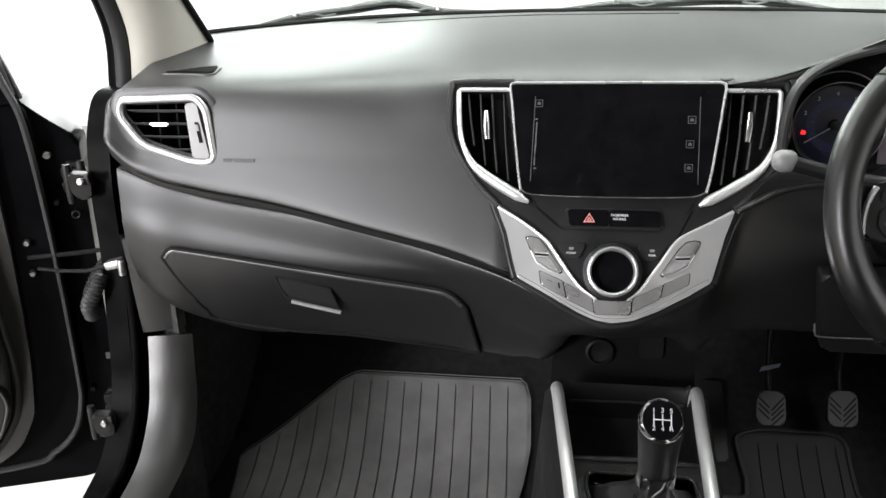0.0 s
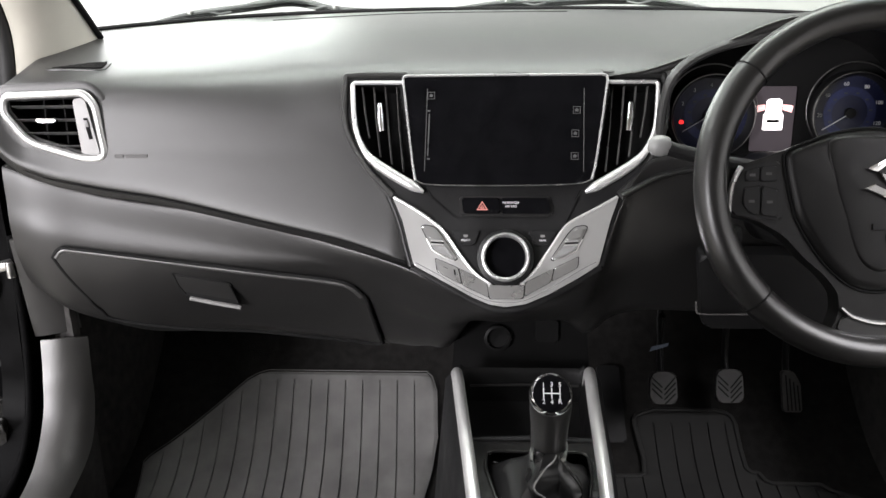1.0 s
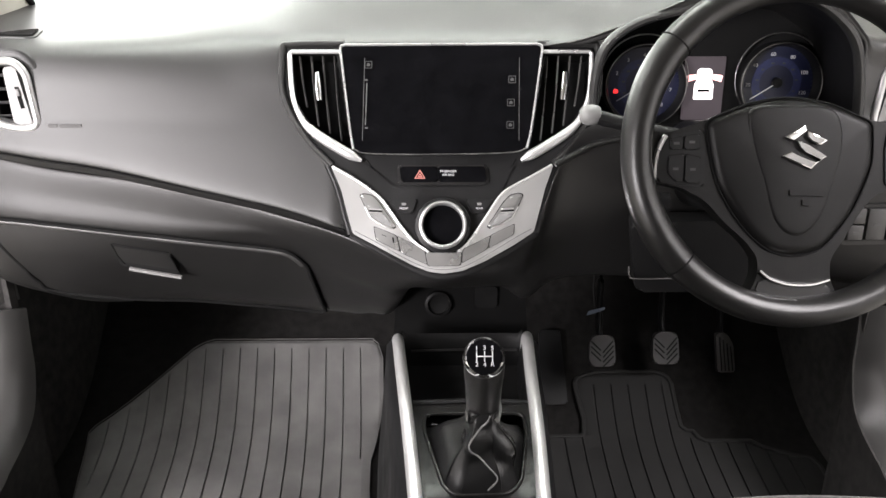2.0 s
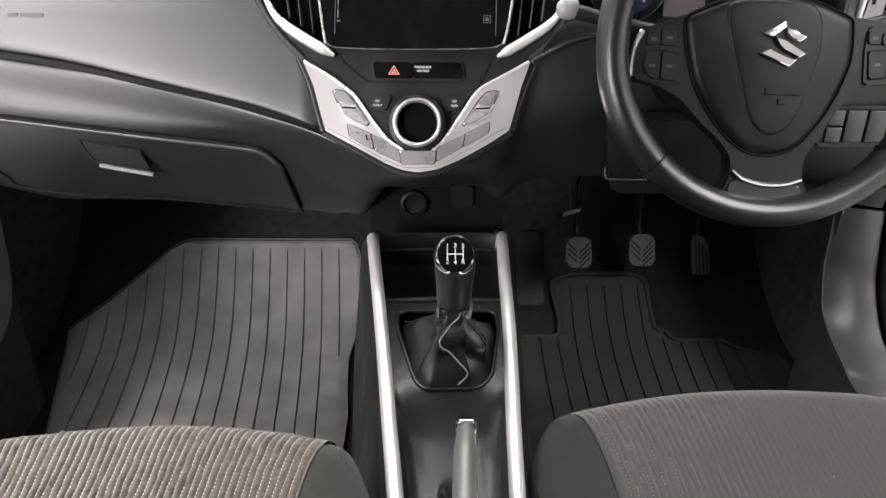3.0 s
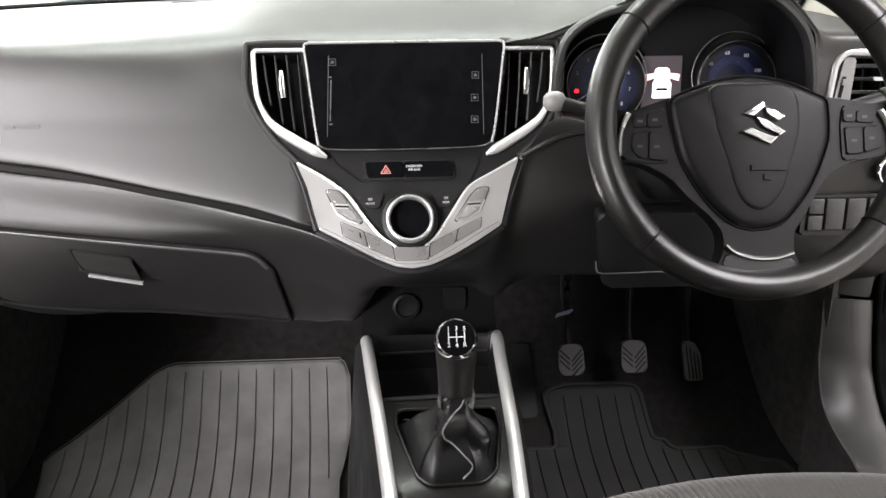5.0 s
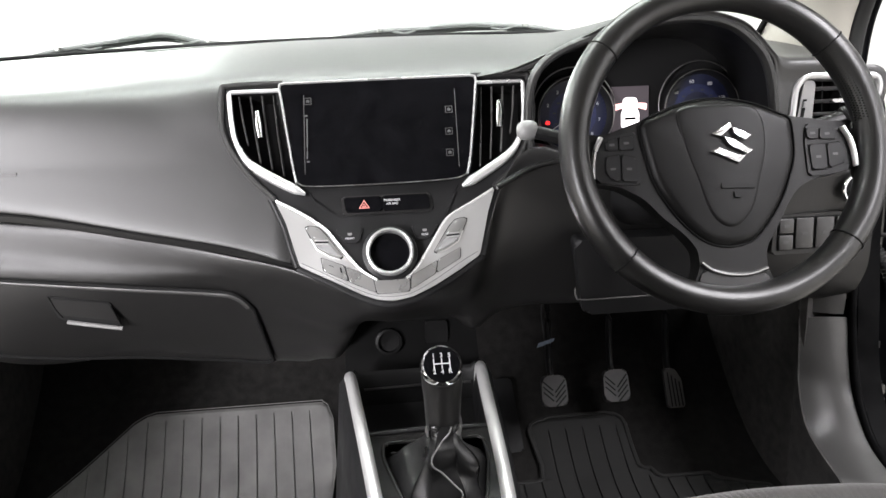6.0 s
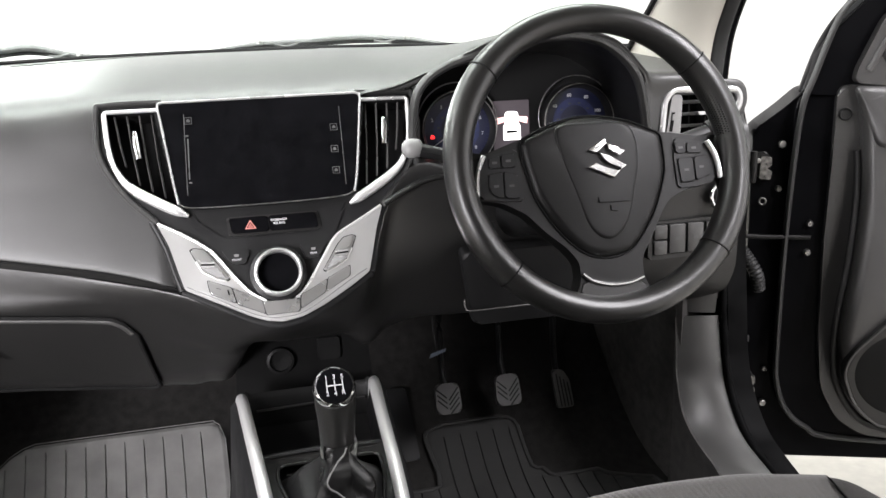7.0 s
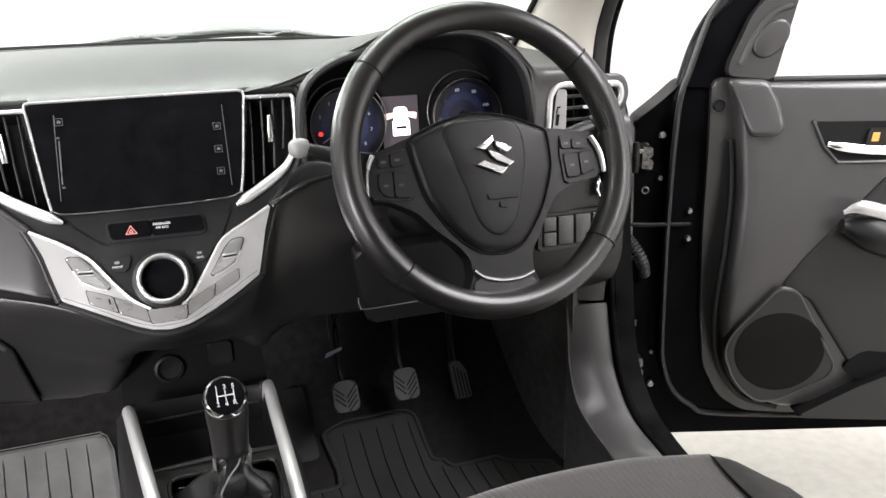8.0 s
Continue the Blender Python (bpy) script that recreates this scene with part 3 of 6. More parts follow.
def pad_profile(x):
    yw, zw = screen_base(x)
    yc, zc = crest(x)
    yk, zk = crease(x)
    h = step(-0.5, -0.1, x) * step(0.30, 0.16, x)
    back = 0.006 * step(-0.150, -0.118, x) * step(0.3, 0.2, x)
    high = 1.103 + 0.009 * step(-0.45, -0.15, x) if x < 0.5 else yc + 0.002
    zm = max(0.957, zk + 0.036)
    rise = (1.097 - yk) / (zm - zk)
    low = 0.55 * (zm - zk)
    face = [(high, max(zc - 0.035, zm + 0.012)), (1.097, zm), (yk + rise * low, zk + low), (yk + rise * 0.007, zk + 0.007), (yk + 0.006, zk - 0.002), (yk + 0.03, zk - 0.003)]
    lip = [(yc - 0.004, zc - 0.006), (yc - 0.001, zc - 0.012), (yc + 0.008, zc - 0.015), (yc + 0.02, zc - 0.016), (yc + 0.04, zc - 0.017), (yc + 0.07, zc - 0.018)]
    w = max(step(0.18, 0.10, x), step(0.550, 0.567, x))
    front = [(a[0] * w + b[0] * (1 - w) + back, a[1] * w + b[1] * (1 - w)) for a, b in zip(face, lip)]
    mid = [(yc + f * (yw - yc), zc + (k0 + (k1 - k0) * h) * (zw - zc)) for f, k0, k1 in ((0.72, 0.84, 1.07), (0.40, 0.52, 0.90), (0.14, 0.18, 0.48))]
    line = np.array(spline([(yw + 0.04, zw - 0.02), (yw, zw)] + mid + [(yc, zc)] + front, 6))
    ease = 0.5 * step(-0.215, -0.30, x)
    for k in range(26):      # soft round crest
        line[22:44] += ease * (0.5 * line[21:43] + 0.5 * line[23:45] - line[22:44])
    return line


VENT_L = [(-0.672, 1.017), (-0.561, 1.021), (-0.547, 1.005), (-0.538, 0.929), (-0.570, 0.929), (-0.645, 0.953), (-0.676, 0.995)]
VENT_R = [(2 * 0.022 - x, z) for x, z in VENT_L][::-1]

HOLE_L, HOLE_R = [[(np.mean([q[0] for q in v]) * 0.09 + x * 0.91, np.mean([q[1] for q in v]) * 0.09 + z * 0.91) for x, z in v] for v in (VENT_L, VENT_R)]


ST = axes((0, 1.0655, 0.891), (1, 0, 0), (0, 0.4226, 0.9063))
plate = [(-0.214, 0.158), (-0.213, 0.09), (-0.183, 0.036), (-0.149, -0.006), (-0.119, -0.094), (-0.06, -0.132), (0, -0.146), (0.06, -0.132), (0.121, -0.092),
         (0.151, -0.004), (0.184, 0.036), (0.212, 0.09), (0.212, 0.158)]


def pad():
    rows = []
    ends = [(-0.7095, 0.095), (-0.7090, 0.065), (-0.7075, 0.042), (-0.7055, 0.025), (-0.7020, 0.012), (-0.6980, 0.004)]
    xs = list(np.linspace(-0.692, 0.735, 300))
    for x, dy in ends + [(x, 0.0) for x in xs] + [(2 * 0.0175 - x, dy) for x, dy in ends[::-1]]:
        p = pad_profile(x)
        rows.append([(x, min(y + dy, 1.64), z - min(dy, 0.045) * 0.55 * step(0.955, 1.02, z) * step(1.30, 1.16, y)) for y, z in p])
    bm = sheet(rows)
    gone = [f for f in bm.faces if f.calc_center_median().y < 1.16 and (inside(f.calc_center_median().xz, HOLE_L) or inside(f.calc_center_median().xz, HOLE_R))]
    to_stack = ST.inverted()
    core = [(a * 0.985, 0.006 + (b - 0.006) * 0.985) for a, b in plate]
    for f in bm.faces:
        p = to_stack @ f.calc_center_median()
        if -0.06 < p.z < 0.03 and inside(p.xy, core) and f not in gone:
            gone.append(f)
    bmesh.ops.delete(bm, geom=gone, context="FACES")
    part("upper_pad", bm, PAD, dash, "soft charcoal upper pad")


pad()

LEFT = [(-0.712, [(1.106, 0.918), (1.102, 0.87), (1.10, 0.83), (1.105, 0.79), (1.13, 0.745), (1.18, 0.73)]),
        (-0.66, [(1.098, 0.903), (1.093, 0.860), (1.088, 0.820), (1.097, 0.76), (1.125, 0.70), (1.19, 0.69)]),
        (-0.58, [(1.096, 0.880), (1.092, 0.842), (1.087, 0.805), (1.102, 0.74), (1.15, 0.655), (1.22, 0.64)]),
        (-0.38, [(1.084, 0.849), (1.083, 0.812), (1.083, 0.778), (1.112, 0.715), (1.165, 0.645), (1.24, 0.615)]),
        (-0.20, [(1.055, 0.811), (1.060, 0.789), (1.076, 0.760), (1.120, 0.70), (1.20, 0.605), (1.27, 0.585)]),
        (-0.118, [(1.020, 0.795), (1.034, 0.765), (1.070, 0.72), (1.100, 0.69), (1.14, 0.64), (1.20, 0.60)]),
        (-0.06, [(1.007, 0.769), (1.022, 0.745), (1.055, 0.71), (1.080, 0.69), (1.105, 0.665), (1.16, 0.65)]),
        (-0.045, [(1.005, 0.765), (1.019, 0.742), (1.048, 0.715), (1.072, 0.703), (1.092, 0.696), (1.16, 0.698)])]
RIGHT = [(0.0, [(1.000, 0.7545), (1.014, 0.735), (1.045, 0.714), (1.070, 0.703), (1.092, 0.696), (1.16, 0.70)]),
         (0.06, [(1.007, 0.770), (1.022, 0.745), (1.052, 0.717), (1.073, 0.704), (1.093, 0.696), (1.16, 0.698)]),
         (0.09, [(1.013, 0.784), (1.028, 0.755), (1.056, 0.722), (1.076, 0.705), (1.095, 0.695), (1.16, 0.695)]),
         (0.118, [(1.020, 0.797), (1.034, 0.765), (1.062, 0.73), (1.080, 0.700), (1.098, 0.672), (1.16, 0.665)]),
         (0.16, [(1.055, 0.895), (1.058, 0.86), (1.070, 0.79), (1.090, 0.74), (1.12, 0.69), (1.17, 0.675)]),
         (0.30, [(1.085, 0.912), (1.085, 0.87), (1.100, 0.79), (1.120, 0.73), (1.145, 0.69), (1.20, 0.67)]),
         (0.50, [(1.090, 0.905), (1.090, 0.86), (1.100, 0.79), (1.120, 0.73), (1.145, 0.69), (1.20, 0.67)]),
         (0.74, [(1.095, 0.900), (1.100, 0.85), (1.105, 0.78), (1.110, 0.72), (1.150, 0.66), (1.20, 0.64)])]
lower_at = table([(x, *[v for p in pts for v in p]) for x, pts in LEFT + RIGHT])


def lower_profile(x):
    p = lower_at(x).reshape(6, 2)
    top = np.array([(p[0][0] + 0.035, p[0][1] + 0.004), (p[0][0] + 0.008, p[0][1] + 0.002)])
    return spline(np.vstack([top, p, [(p[-1][0] + 0.08, p[-1][1] + 0.01)]]), 6)


def lower_y(x, z):
    p = lower_profile(x)[8:40]
    return float(np.interp(-z, -p[:, 1], p[:, 0]))


def lower_panel():
    rows = []
    for x, dy in [(-0.700, 0.06), (-0.699, 0.02)] + [(x, 0) for x in np.linspace(-0.695, 0.735, 140)] + [(0.738, 0.02), (0.739, 0.06)]:
        rows.append([(x, y + dy, z) for y, z in lower_profile(x)])
    part("lower_panel", sheet(rows), LOWER, dash, "hard grained lower dashboard panel")


lower_panel()
# shadow band between pad and lower panel
band = []
for x in np.linspace(-0.692, -0.115, 60):
    yk, zk = crease(x)
    band.append([(x, yk + 0.004, zk + 0.003), (x, yk + 0.006, zk - 0.007), (x, yk + 0.010, zk - 0.0145), (x, yk + 0.03, zk - 0.017)])
# thin black strip in place of the shadow cast by the pad lip
part("lip_shadow_line", sweep([(x, crease(x)[0] + 0.0030, crease(x)[1] - 0.0030) for x in np.linspace(-0.655, -0.13, 50)], 0.0022, 0.0014, scale=[0.4 + 0.6 * step(0, 12, i) for i in range(50)]), GAP, dash, "dark line painting the shadow under the pad lip")
part("shadow_band", sheet(band, 0.004), LOWER, dash, "recessed dark joint under the pad")

# glove box lid on the lower panel
lid_top = spline([(-0.632, 0.790), (-0.618, 0.803), (-0.59, 0.801), (-0.40, 0.778), (-0.25, 0.759), (-0.215, 0.750), (-0.196, 0.725)], 8)
lid_bot = spline([(-0.606, 0.728), (-0.592, 0.697), (-0.567, 0.672), (-0.40, 0.640), (-0.25, 0.612), (-0.200, 0.604), (-0.186, 0.612)], 8)


def glove_box():
    rows, n = [], 14
    for a, b in zip(lid_top, lid_bot):
        row = []
        for t in np.linspace(0, 1, n):
            x, z = a * (1 - t) + b * t
            row.append((x, lower_y(x, z) - 0.0055, z))
        rows.append(row)
    P = np.array(rows)
    edge = list(P[:, 0]) + list(P[-1, 1:]) + list(P[::-1, -1])[1:] + list(P[0, ::-1])[1:-1]
    bm = sheet(P)
    lid = part("glove_box_lid", bm, LOWER, dash, "closed grained glove box lid")
    mid = np.mean([(p[0], p[2]) for p in edge], 0)
    gap = [(p[0] + (0.0024 if p[0] > mid[0] else -0.0030), p[1] + 0.0010, p[2] + (0.0012 if p[2] > mid[1] else -0.0022)) for p in edge]
    part("lid_gap", sweep(gap, 0.0030, 0.0024, up=(0, -1, 0), closed=True), GAP, dash)
    # lip in paler kick-panel plastic, painting the highlight along the lid's top edge
    part("lid_lip_highlight", sweep([(p[0], p[1] + 0.0028, p[2] - 0.0015) for p in P[1:-2, 0]], 0.0042, 0.0042, up=(0, -1, 0), n=12), KICK, lid)
    # recessed latch
    m = axes((-0.418, lower_y(-0.418, 0.737) - 0.0098, 0.737), (1, 0.02, -0.16), (0.02, -0.25, 1))
    part("latch_recess", prism(rounded([(-0.050, 0.024), (0.0325, 0.0205), (0.0405, -0.020), (-0.042, -0.014)], 0.004), m, -0.004, 0.0006, 0.0005), BLACK, lid)
    part("latch_flap", prism(rounded([(-0.046, 0.021), (0.031, 0.019), (0.038, -0.009), (-0.041, -0.006)], 0.004), m, 0.0, 0.0014, 0.0010), LOWER, lid)
    for line in ([(-0.049, 0.023), (-0.043, 0.002), (-0.036, -0.010)], [(0.031, 0.016), (0.036, 0.0), (0.0395, -0.014)]):
        part("latch_shadow_gap", sweep(lift(m, line, 0.0012), 0.0014, 0.0008, n=6), GAP, lid)
    part("latch_lip", sweep(lift(m, [(-0.030, -0.0155), (0.0, -0.0175), (0.043, -0.0195)], 0.0030), 0.0048, 0.0030), LATCH, lid, "bright latch edge")


glove_box()
for k, (a, w) in enumerate(((-0.521, 0.012), (-0.497, 0.030))):
    p = np.array(pad_profile(a))[36:]
    part("embossed_mark", block(Matrix.Translation((a, float(np.interp(-0.935, -p[:, 1], p[:, 0])) + 0.0022, 0.935)) @ pose(0, 0, 0, 90, 0, -1), w, 0.005, 0.006), EMBOSS, dash)


# ---------- side air vents ----------
def side_vent(mirror):
    m = axes((-0.61, 1.0985, 0.97), (1, 0.03, 0), (0, 0.10, 1)) @ Matrix.Translation((0.61, -0.97, 0))
    if mirror:
        m = Matrix.Translation((2 * 0.022, 0, 0)) @ Matrix.Diagonal((-1, 1, 1, 1)) @ m
    ob = thing("side_air_vent", m @ Vector((-0.61, 0.94, 0)), "satin silver framed side air vent in the dashboard end", "air vent", "side air vents")
    outline = np.array(rounded(VENT_L, 0.018, 6))
    ctr = outline.mean(0)
    path = lift(m, ctr + (outline - ctr) * 0.968, 0.003)
    part("flange", sweep(lift(m, ctr + (outline - ctr) * 1.06, -0.0062), 0.012, 0.0036, n=16, up=(0, -1, 0), closed=True), PAD, ob)
    part("frame", sweep(path, 0.0054, 0.0042, n=16, up=(0, -1, 0), closed=True), SILVER, ob, "satin silver surround")
    part("duct", prism(ctr + (outline - ctr) * 0.97, m, -0.055, -0.045), GAP, ob)
    wall = [lift(m, ctr + (outline - ctr) * 0.965, c) for c in (-0.05, -0.02, 0.002)]
    part("duct_wall", sheet([list(r) + [r[0]] for r in wall]), BLACK, ob)
    part("side_plate", prism(rounded([(-0.5785, 1.011), (-0.562, 1.013), (-0.548, 0.935), (-0.573, 0.936)], 0.004), m, -0.02, 0.002, 0.002), LATCH, ob, "satin silver plate with thumb wheel")
    part("wheel_slot", prism([(-0.566, 0.986), (-0.5605, 0.986), (-0.556, 0.958), (-0.561, 0.957)], m, -0.004, 0.0026), GAP, ob)
    part("thumb_wheel", prism([(-0.5655, 0.983), (-0.5605, 0.983), (-0.559, 0.974), (-0.564, 0.974)], m, -0.002, 0.005, 0.001), PLATE, ob)
    for k, (z, xl) in enumerate(((1.0005, -0.664), (0.9825, -0.660), (0.9645, -0.648), (0.9465, -0.625))):
        bm = sheet([[m @ Vector((x, z + 0.0017 * s + 0.004 * c, -0.011 + 0.020 * c)) for x in (xl, -0.62, -0.5785)] for c, s in ((-0.9, 0), (-0.4, 1), (0.3, 0.6), (0.5, 0), (0.3, -0.6), (-0.4, -1), (-0.9, 0))])
        part("slat", bm, SILVER, ob)
    part("vane", block(m @ Matrix.Translation((-0.598, 0.975, -0.03)), 0.002, 0.08, 0.03), GAP, ob)
    part("vane", block(m @ Matrix.Translation((-0.625, 0.975, -0.03)), 0.002, 0.08, 0.03), GAP, ob)
    part("tab", prism(rounded([(-0.632, 0.9850), (-0.604, 0.9850), (-0.606, 0.9800), (-0.630, 0.9800)], 0.002), m, -0.01, 0.001, 0.002), BUTTON, ob, "chrome slat tab")


side_vent(False)
side_vent(True)


# demister slots in the pad ends
def pad_top(x, y):
    p = np.array(pad_profile(x))
    p = p[:36]
    return float(np.interp(y, p[::-1, 0], p[::-1, 1]))


slot = [(x, screen_base(x)[0] - 0.10 + 0.02 * (x / 0.4) ** 2, 0.0) for x in np.linspace(-0.40, 0.12, 24)]
part("defroster_slot", sweep([(x, y, pad_top(x, y) + 0.0002) for x, y, z in slot], 0.0022, 0.0010, n=6), GAP, dash, "long defroster slot")


def demister(mirror):
    ob = thing("demister_vent", (CX + (0.63 if mirror else -0.63), 1.22, 1.05), "black slotted demister vent in the dashboard top", "air vent", "demister vents")
    m = axes((-0.602, 1.187, 1.0540), (0.0735, 0.012, 0.0105), (-0.10, 0.97, 0.18))
    if mirror:
        m = MIRROR @ m
    flat = MIRROR if mirror else Matrix()

    def draped(poly, up):
        bm = bmesh.new()
        p = np.array([(m0 @ Vector((a, b, 0))).xy for a, b in poly])
        mid = p.mean(0)
        rows = [[mid + (q - mid) * f for q in p] for f in (1.0, 0.96, 0.7, 0.4, 0.05)]
        pts = [[(x, y, pad_top(flat.translation.x - x if mirror else x, y) + (up if i else up - 0.004)) for x, y in r] for i, r in enumerate(rows)]
        return sheet(pts, 0.0, True)
    m0 = m
    part("surround", draped(rounded([(-0.050, -0.001), (0.030, 0.024), (0.041, 0.018), (0.042, -0.020), (0.030, -0.025), (-0.042, -0.008)], 0.006), 0.0015), PAD, ob)
    part("opening", draped(rounded([(-0.041, -0.001), (0.029, 0.020), (0.036, 0.014), (0.037, -0.016), (0.028, -0.020), (-0.036, -0.006)], 0.004), 0.0024), RECESS_SHADE, ob)
    for k in range(4):
        b = -0.013 + 0.0085 * k
        ends = [m @ Vector((-0.024 + 0.010 * k, b * 0.45, 0)), m @ Vector((0.035, b, 0))]
        part("fin", sweep([(p.x, p.y, pad_top(flat.translation.x - p.x if mirror else p.x, p.y) + 0.0034) for p in ends], 0.0008, 0.0010, n=6), DARKSTEEL, ob)


demister(False)
demister(True)

# ---------- centre stack ----------
stack = thing("centre_fascia", (0, 1.06, 0.75), "matt black centre fascia with silver V-shaped climate panel", "fascia")
WELL = [(-0.141, 0.146), (-0.202, 0.146), (-0.198, 0.088), (-0.170, 0.041), (-0.114, 0.008), (-0.119, 0.02)]


def backing():
    nx, ny, outline = 172, 126, rounded(plate, 0.012)
    rows = [[ST @ Vector((a, b, 0.002)) for b in np.linspace(-0.150, 0.158, ny)] for a in np.linspace(-0.214, 0.212, nx)]
    bm = sheet(rows)
    flat = ST.inverted()
    well_r = [(-a, b) for a, b in WELL]
    gone = []
    for f in bm.faces:
        p = (flat @ f.calc_center_median()).xy
        if not inside(p, outline) or inside(p, WELL) or inside(p, well_r):
            gone.append(f)
    bmesh.ops.delete(bm, geom=gone, context="FACES")
    part("backing", bm, BLACK, stack)
    part("backing_core", prism([(-0.100, 0.15), (-0.09, -0.02), (-0.10, -0.08), (0, -0.13), (0.10, -0.08), (0.09, -0.02), (0.100, 0.15)], ST, -0.03, -0.004), GAP, stack)


backing()
ridge = spline([(-0.130, 0.160), (-0.200, 0.159), (-0.2125, 0.150), (-0.2115, 0.09), (-0.183, 0.036), (-0.146, -0.004)], 8)
part("bezel_ridge", sweep(lift(ST, ridge, 0.002), 0.0045, 0.006, up=(0, -0.9063, 0.4226)), PAD, stack)
ridge = spline([(0.130, 0.160), (0.198, 0.159), (0.211, 0.150), (0.2105, 0.09), (0.185, 0.036), (0.150, -0.002)], 8)
part("bezel_ridge", sweep(lift(ST, ridge, 0.002), 0.0045, 0.006, up=(0, -0.9063, 0.4226)), PAD, stack)


def centre_vent(s):
    ob = thing("centre_air_vent", ST @ Vector((s * 0.16, 0.0, 0)), "black centre air vent with chrome J-shaped surround", "air vent", "centre air vents")
    well = [(s * a, b) for a, b in WELL]
    part("well", prism(well, ST, -0.046, -0.040), GAP, ob)
    part("well_wall", sheet([[*lift(ST, well + well[:1], c)] for c in (-0.042, -0.02, 0.003)]), GAP, ob)
    outer = spline([(s * -0.136, 0.1475), (s * -0.190, 0.1475), (s * -0.2005, 0.146), (s * -0.2015, 0.135), (s * -0.1975, 0.088), (s * -0.186, 0.058), (s * -0.170, 0.040), (s * -0.140, 0.020), (s * -0.106, 0.001)], 8)
    k = len(outer)
    width = [0.55 + 0.15 * step(0.15 * k, 0.4 * k, i) + 0.75 * step(0.5 * k, 0.85 * k, i) - 1.1 * step(0.93 * k, 1.0 * k, i) for i in range(k)]
    part("surround", sweep(lift(ST, outer, 0.007), 0.0048, 0.0055, n=14, up=(0, -0.9063, 0.4226), scale=width), BRIGHT, ob, "bright satin chrome surround")
    for a, b0 in ((-0.1900, 0.076), (-0.1745, 0.050), (-0.1590, 0.040), (-0.1435, 0.030)):
        top = 0.1435
        bm = sweep(lift(ST, [(s * a, top), (s * (a + 0.004), (top + b0) / 2), (s * (a + 0.010), b0)], -0.004), 0.0012, 0.005, up=(0, -0.9063, 0.4226), n=8)
        part("slat", bm, GRIP, ob)
    part("tab", sweep(lift(ST, [(s * -0.1655, 0.120), (s * -0.1645, 0.100), (s * -0.1625, 0.082)], 0.006), 0.0050, 0.005, up=(0, -0.9063, 0.4226), scale=[0.6, 1, 0.8]), CHROME, ob, "chrome vent tab")


centre_vent(1)
centre_vent(-1)

unit = thing("infotainment_screen", ST @ Vector((0, 0.01, 0)), "switched-off piano black touch screen in the centre fascia", "screen")
face = rounded([(-0.1345, 0.1545), (0.1355, 0.1555), (0.1135, 0.0165), (0.09, 0.0105), (0.0, 0.0085), (-0.095, 0.0095), (-0.117, 0.0150)], 0.008)
part("panel", prism(face, ST, 0.0, 0.012, 0.002), PIANO, unit)
frame_path = spline([(-0.1165, 0.016), (-0.121, 0.045), (-0.1315, 0.130), (-0.1340, 0.150), (-0.129, 0.1550), (-0.110, 0.1553), (0.0, 0.1560), (0.110, 0.1562), (0.130, 0.1558), (0.1350, 0.151), (0.1325, 0.130), (0.120, 0.045), (0.1135, 0.017)], 8)
part("frame", sweep(lift(ST, frame_path, 0.011), 0.0018, 0.004, up=(0, -0.9063, 0.4226)), BRIGHT, unit, "thin chrome frame")
part("lower_edge", sweep(lift(ST, spline([(-0.1165, 0.016), (-0.095, 0.0098), (0.0, 0.0086), (0.09, 0.0108), (0.1135, 0.017)], 8), 0.011), 0.0009, 0.002, up=(0, -0.9063, 0.4226)), STEEL, unit)
part("display", prism(rounded([(-0.092, 0.139), (0.094, 0.140), (0.092, 0.026), (-0.091, 0.024)], 0.003), ST, 0.010, 0.0124), PIANO, unit, "dark display glass")
for a0, a1 in ((-0.1015, -0.1045), (0.1045, 0.1030)):
    part("edge_line", sweep(lift(ST, [(a0, 0.138), (a1, 0.027)], 0.0122), 0.0005, 0.0005, n=6), DIM, unit)
for a, b in ((-0.0965, 0.1285), (0.0945, 0.1085), (0.0925, 0.0775), (0.0915, 0.0475)):
    m = at2(ST, a, b, 0.0126)
    sq = [(-0.0045, -0.0045), (0.0045, -0.0045), (0.0045, 0.0045), (-0.0045, 0.0045)]
    part("icon", sweep(lift(m, sq), 0.0006, 0.0004, up=(0, -0.9063, 0.4226), n=6, closed=True), DIM, unit)
    part("icon_mark", prism([(-0.0022, -0.002), (0.0022, -0.002), (0.0026, 0.0008), (0, 0.0026), (-0.0022, 0.001)], m, 0, 0.0004), DIM, unit)
part("volume_slider", sweep(lift(ST, [(-0.0985, 0.104), (-0.1005, 0.048)], 0.0124), 0.0009, 0.0005, n=6), DIM, unit)
part("volume_mark", prism([(-0.1025, 0.058), (-0.0985, 0.058), (-0.0985, 0.064), (-0.1025, 0.064)], ST, 0.012, 0.0128), PIANO, unit)
for b in (0.108, 0.044):
    part("volume_mark", prism([(-0.1015, b - 0.001), (-0.0975, b - 0.001), (-0.0975, b + 0.001), (-0.1015, b + 0.001)], ST, 0.012, 0.0128), DIM, unit)

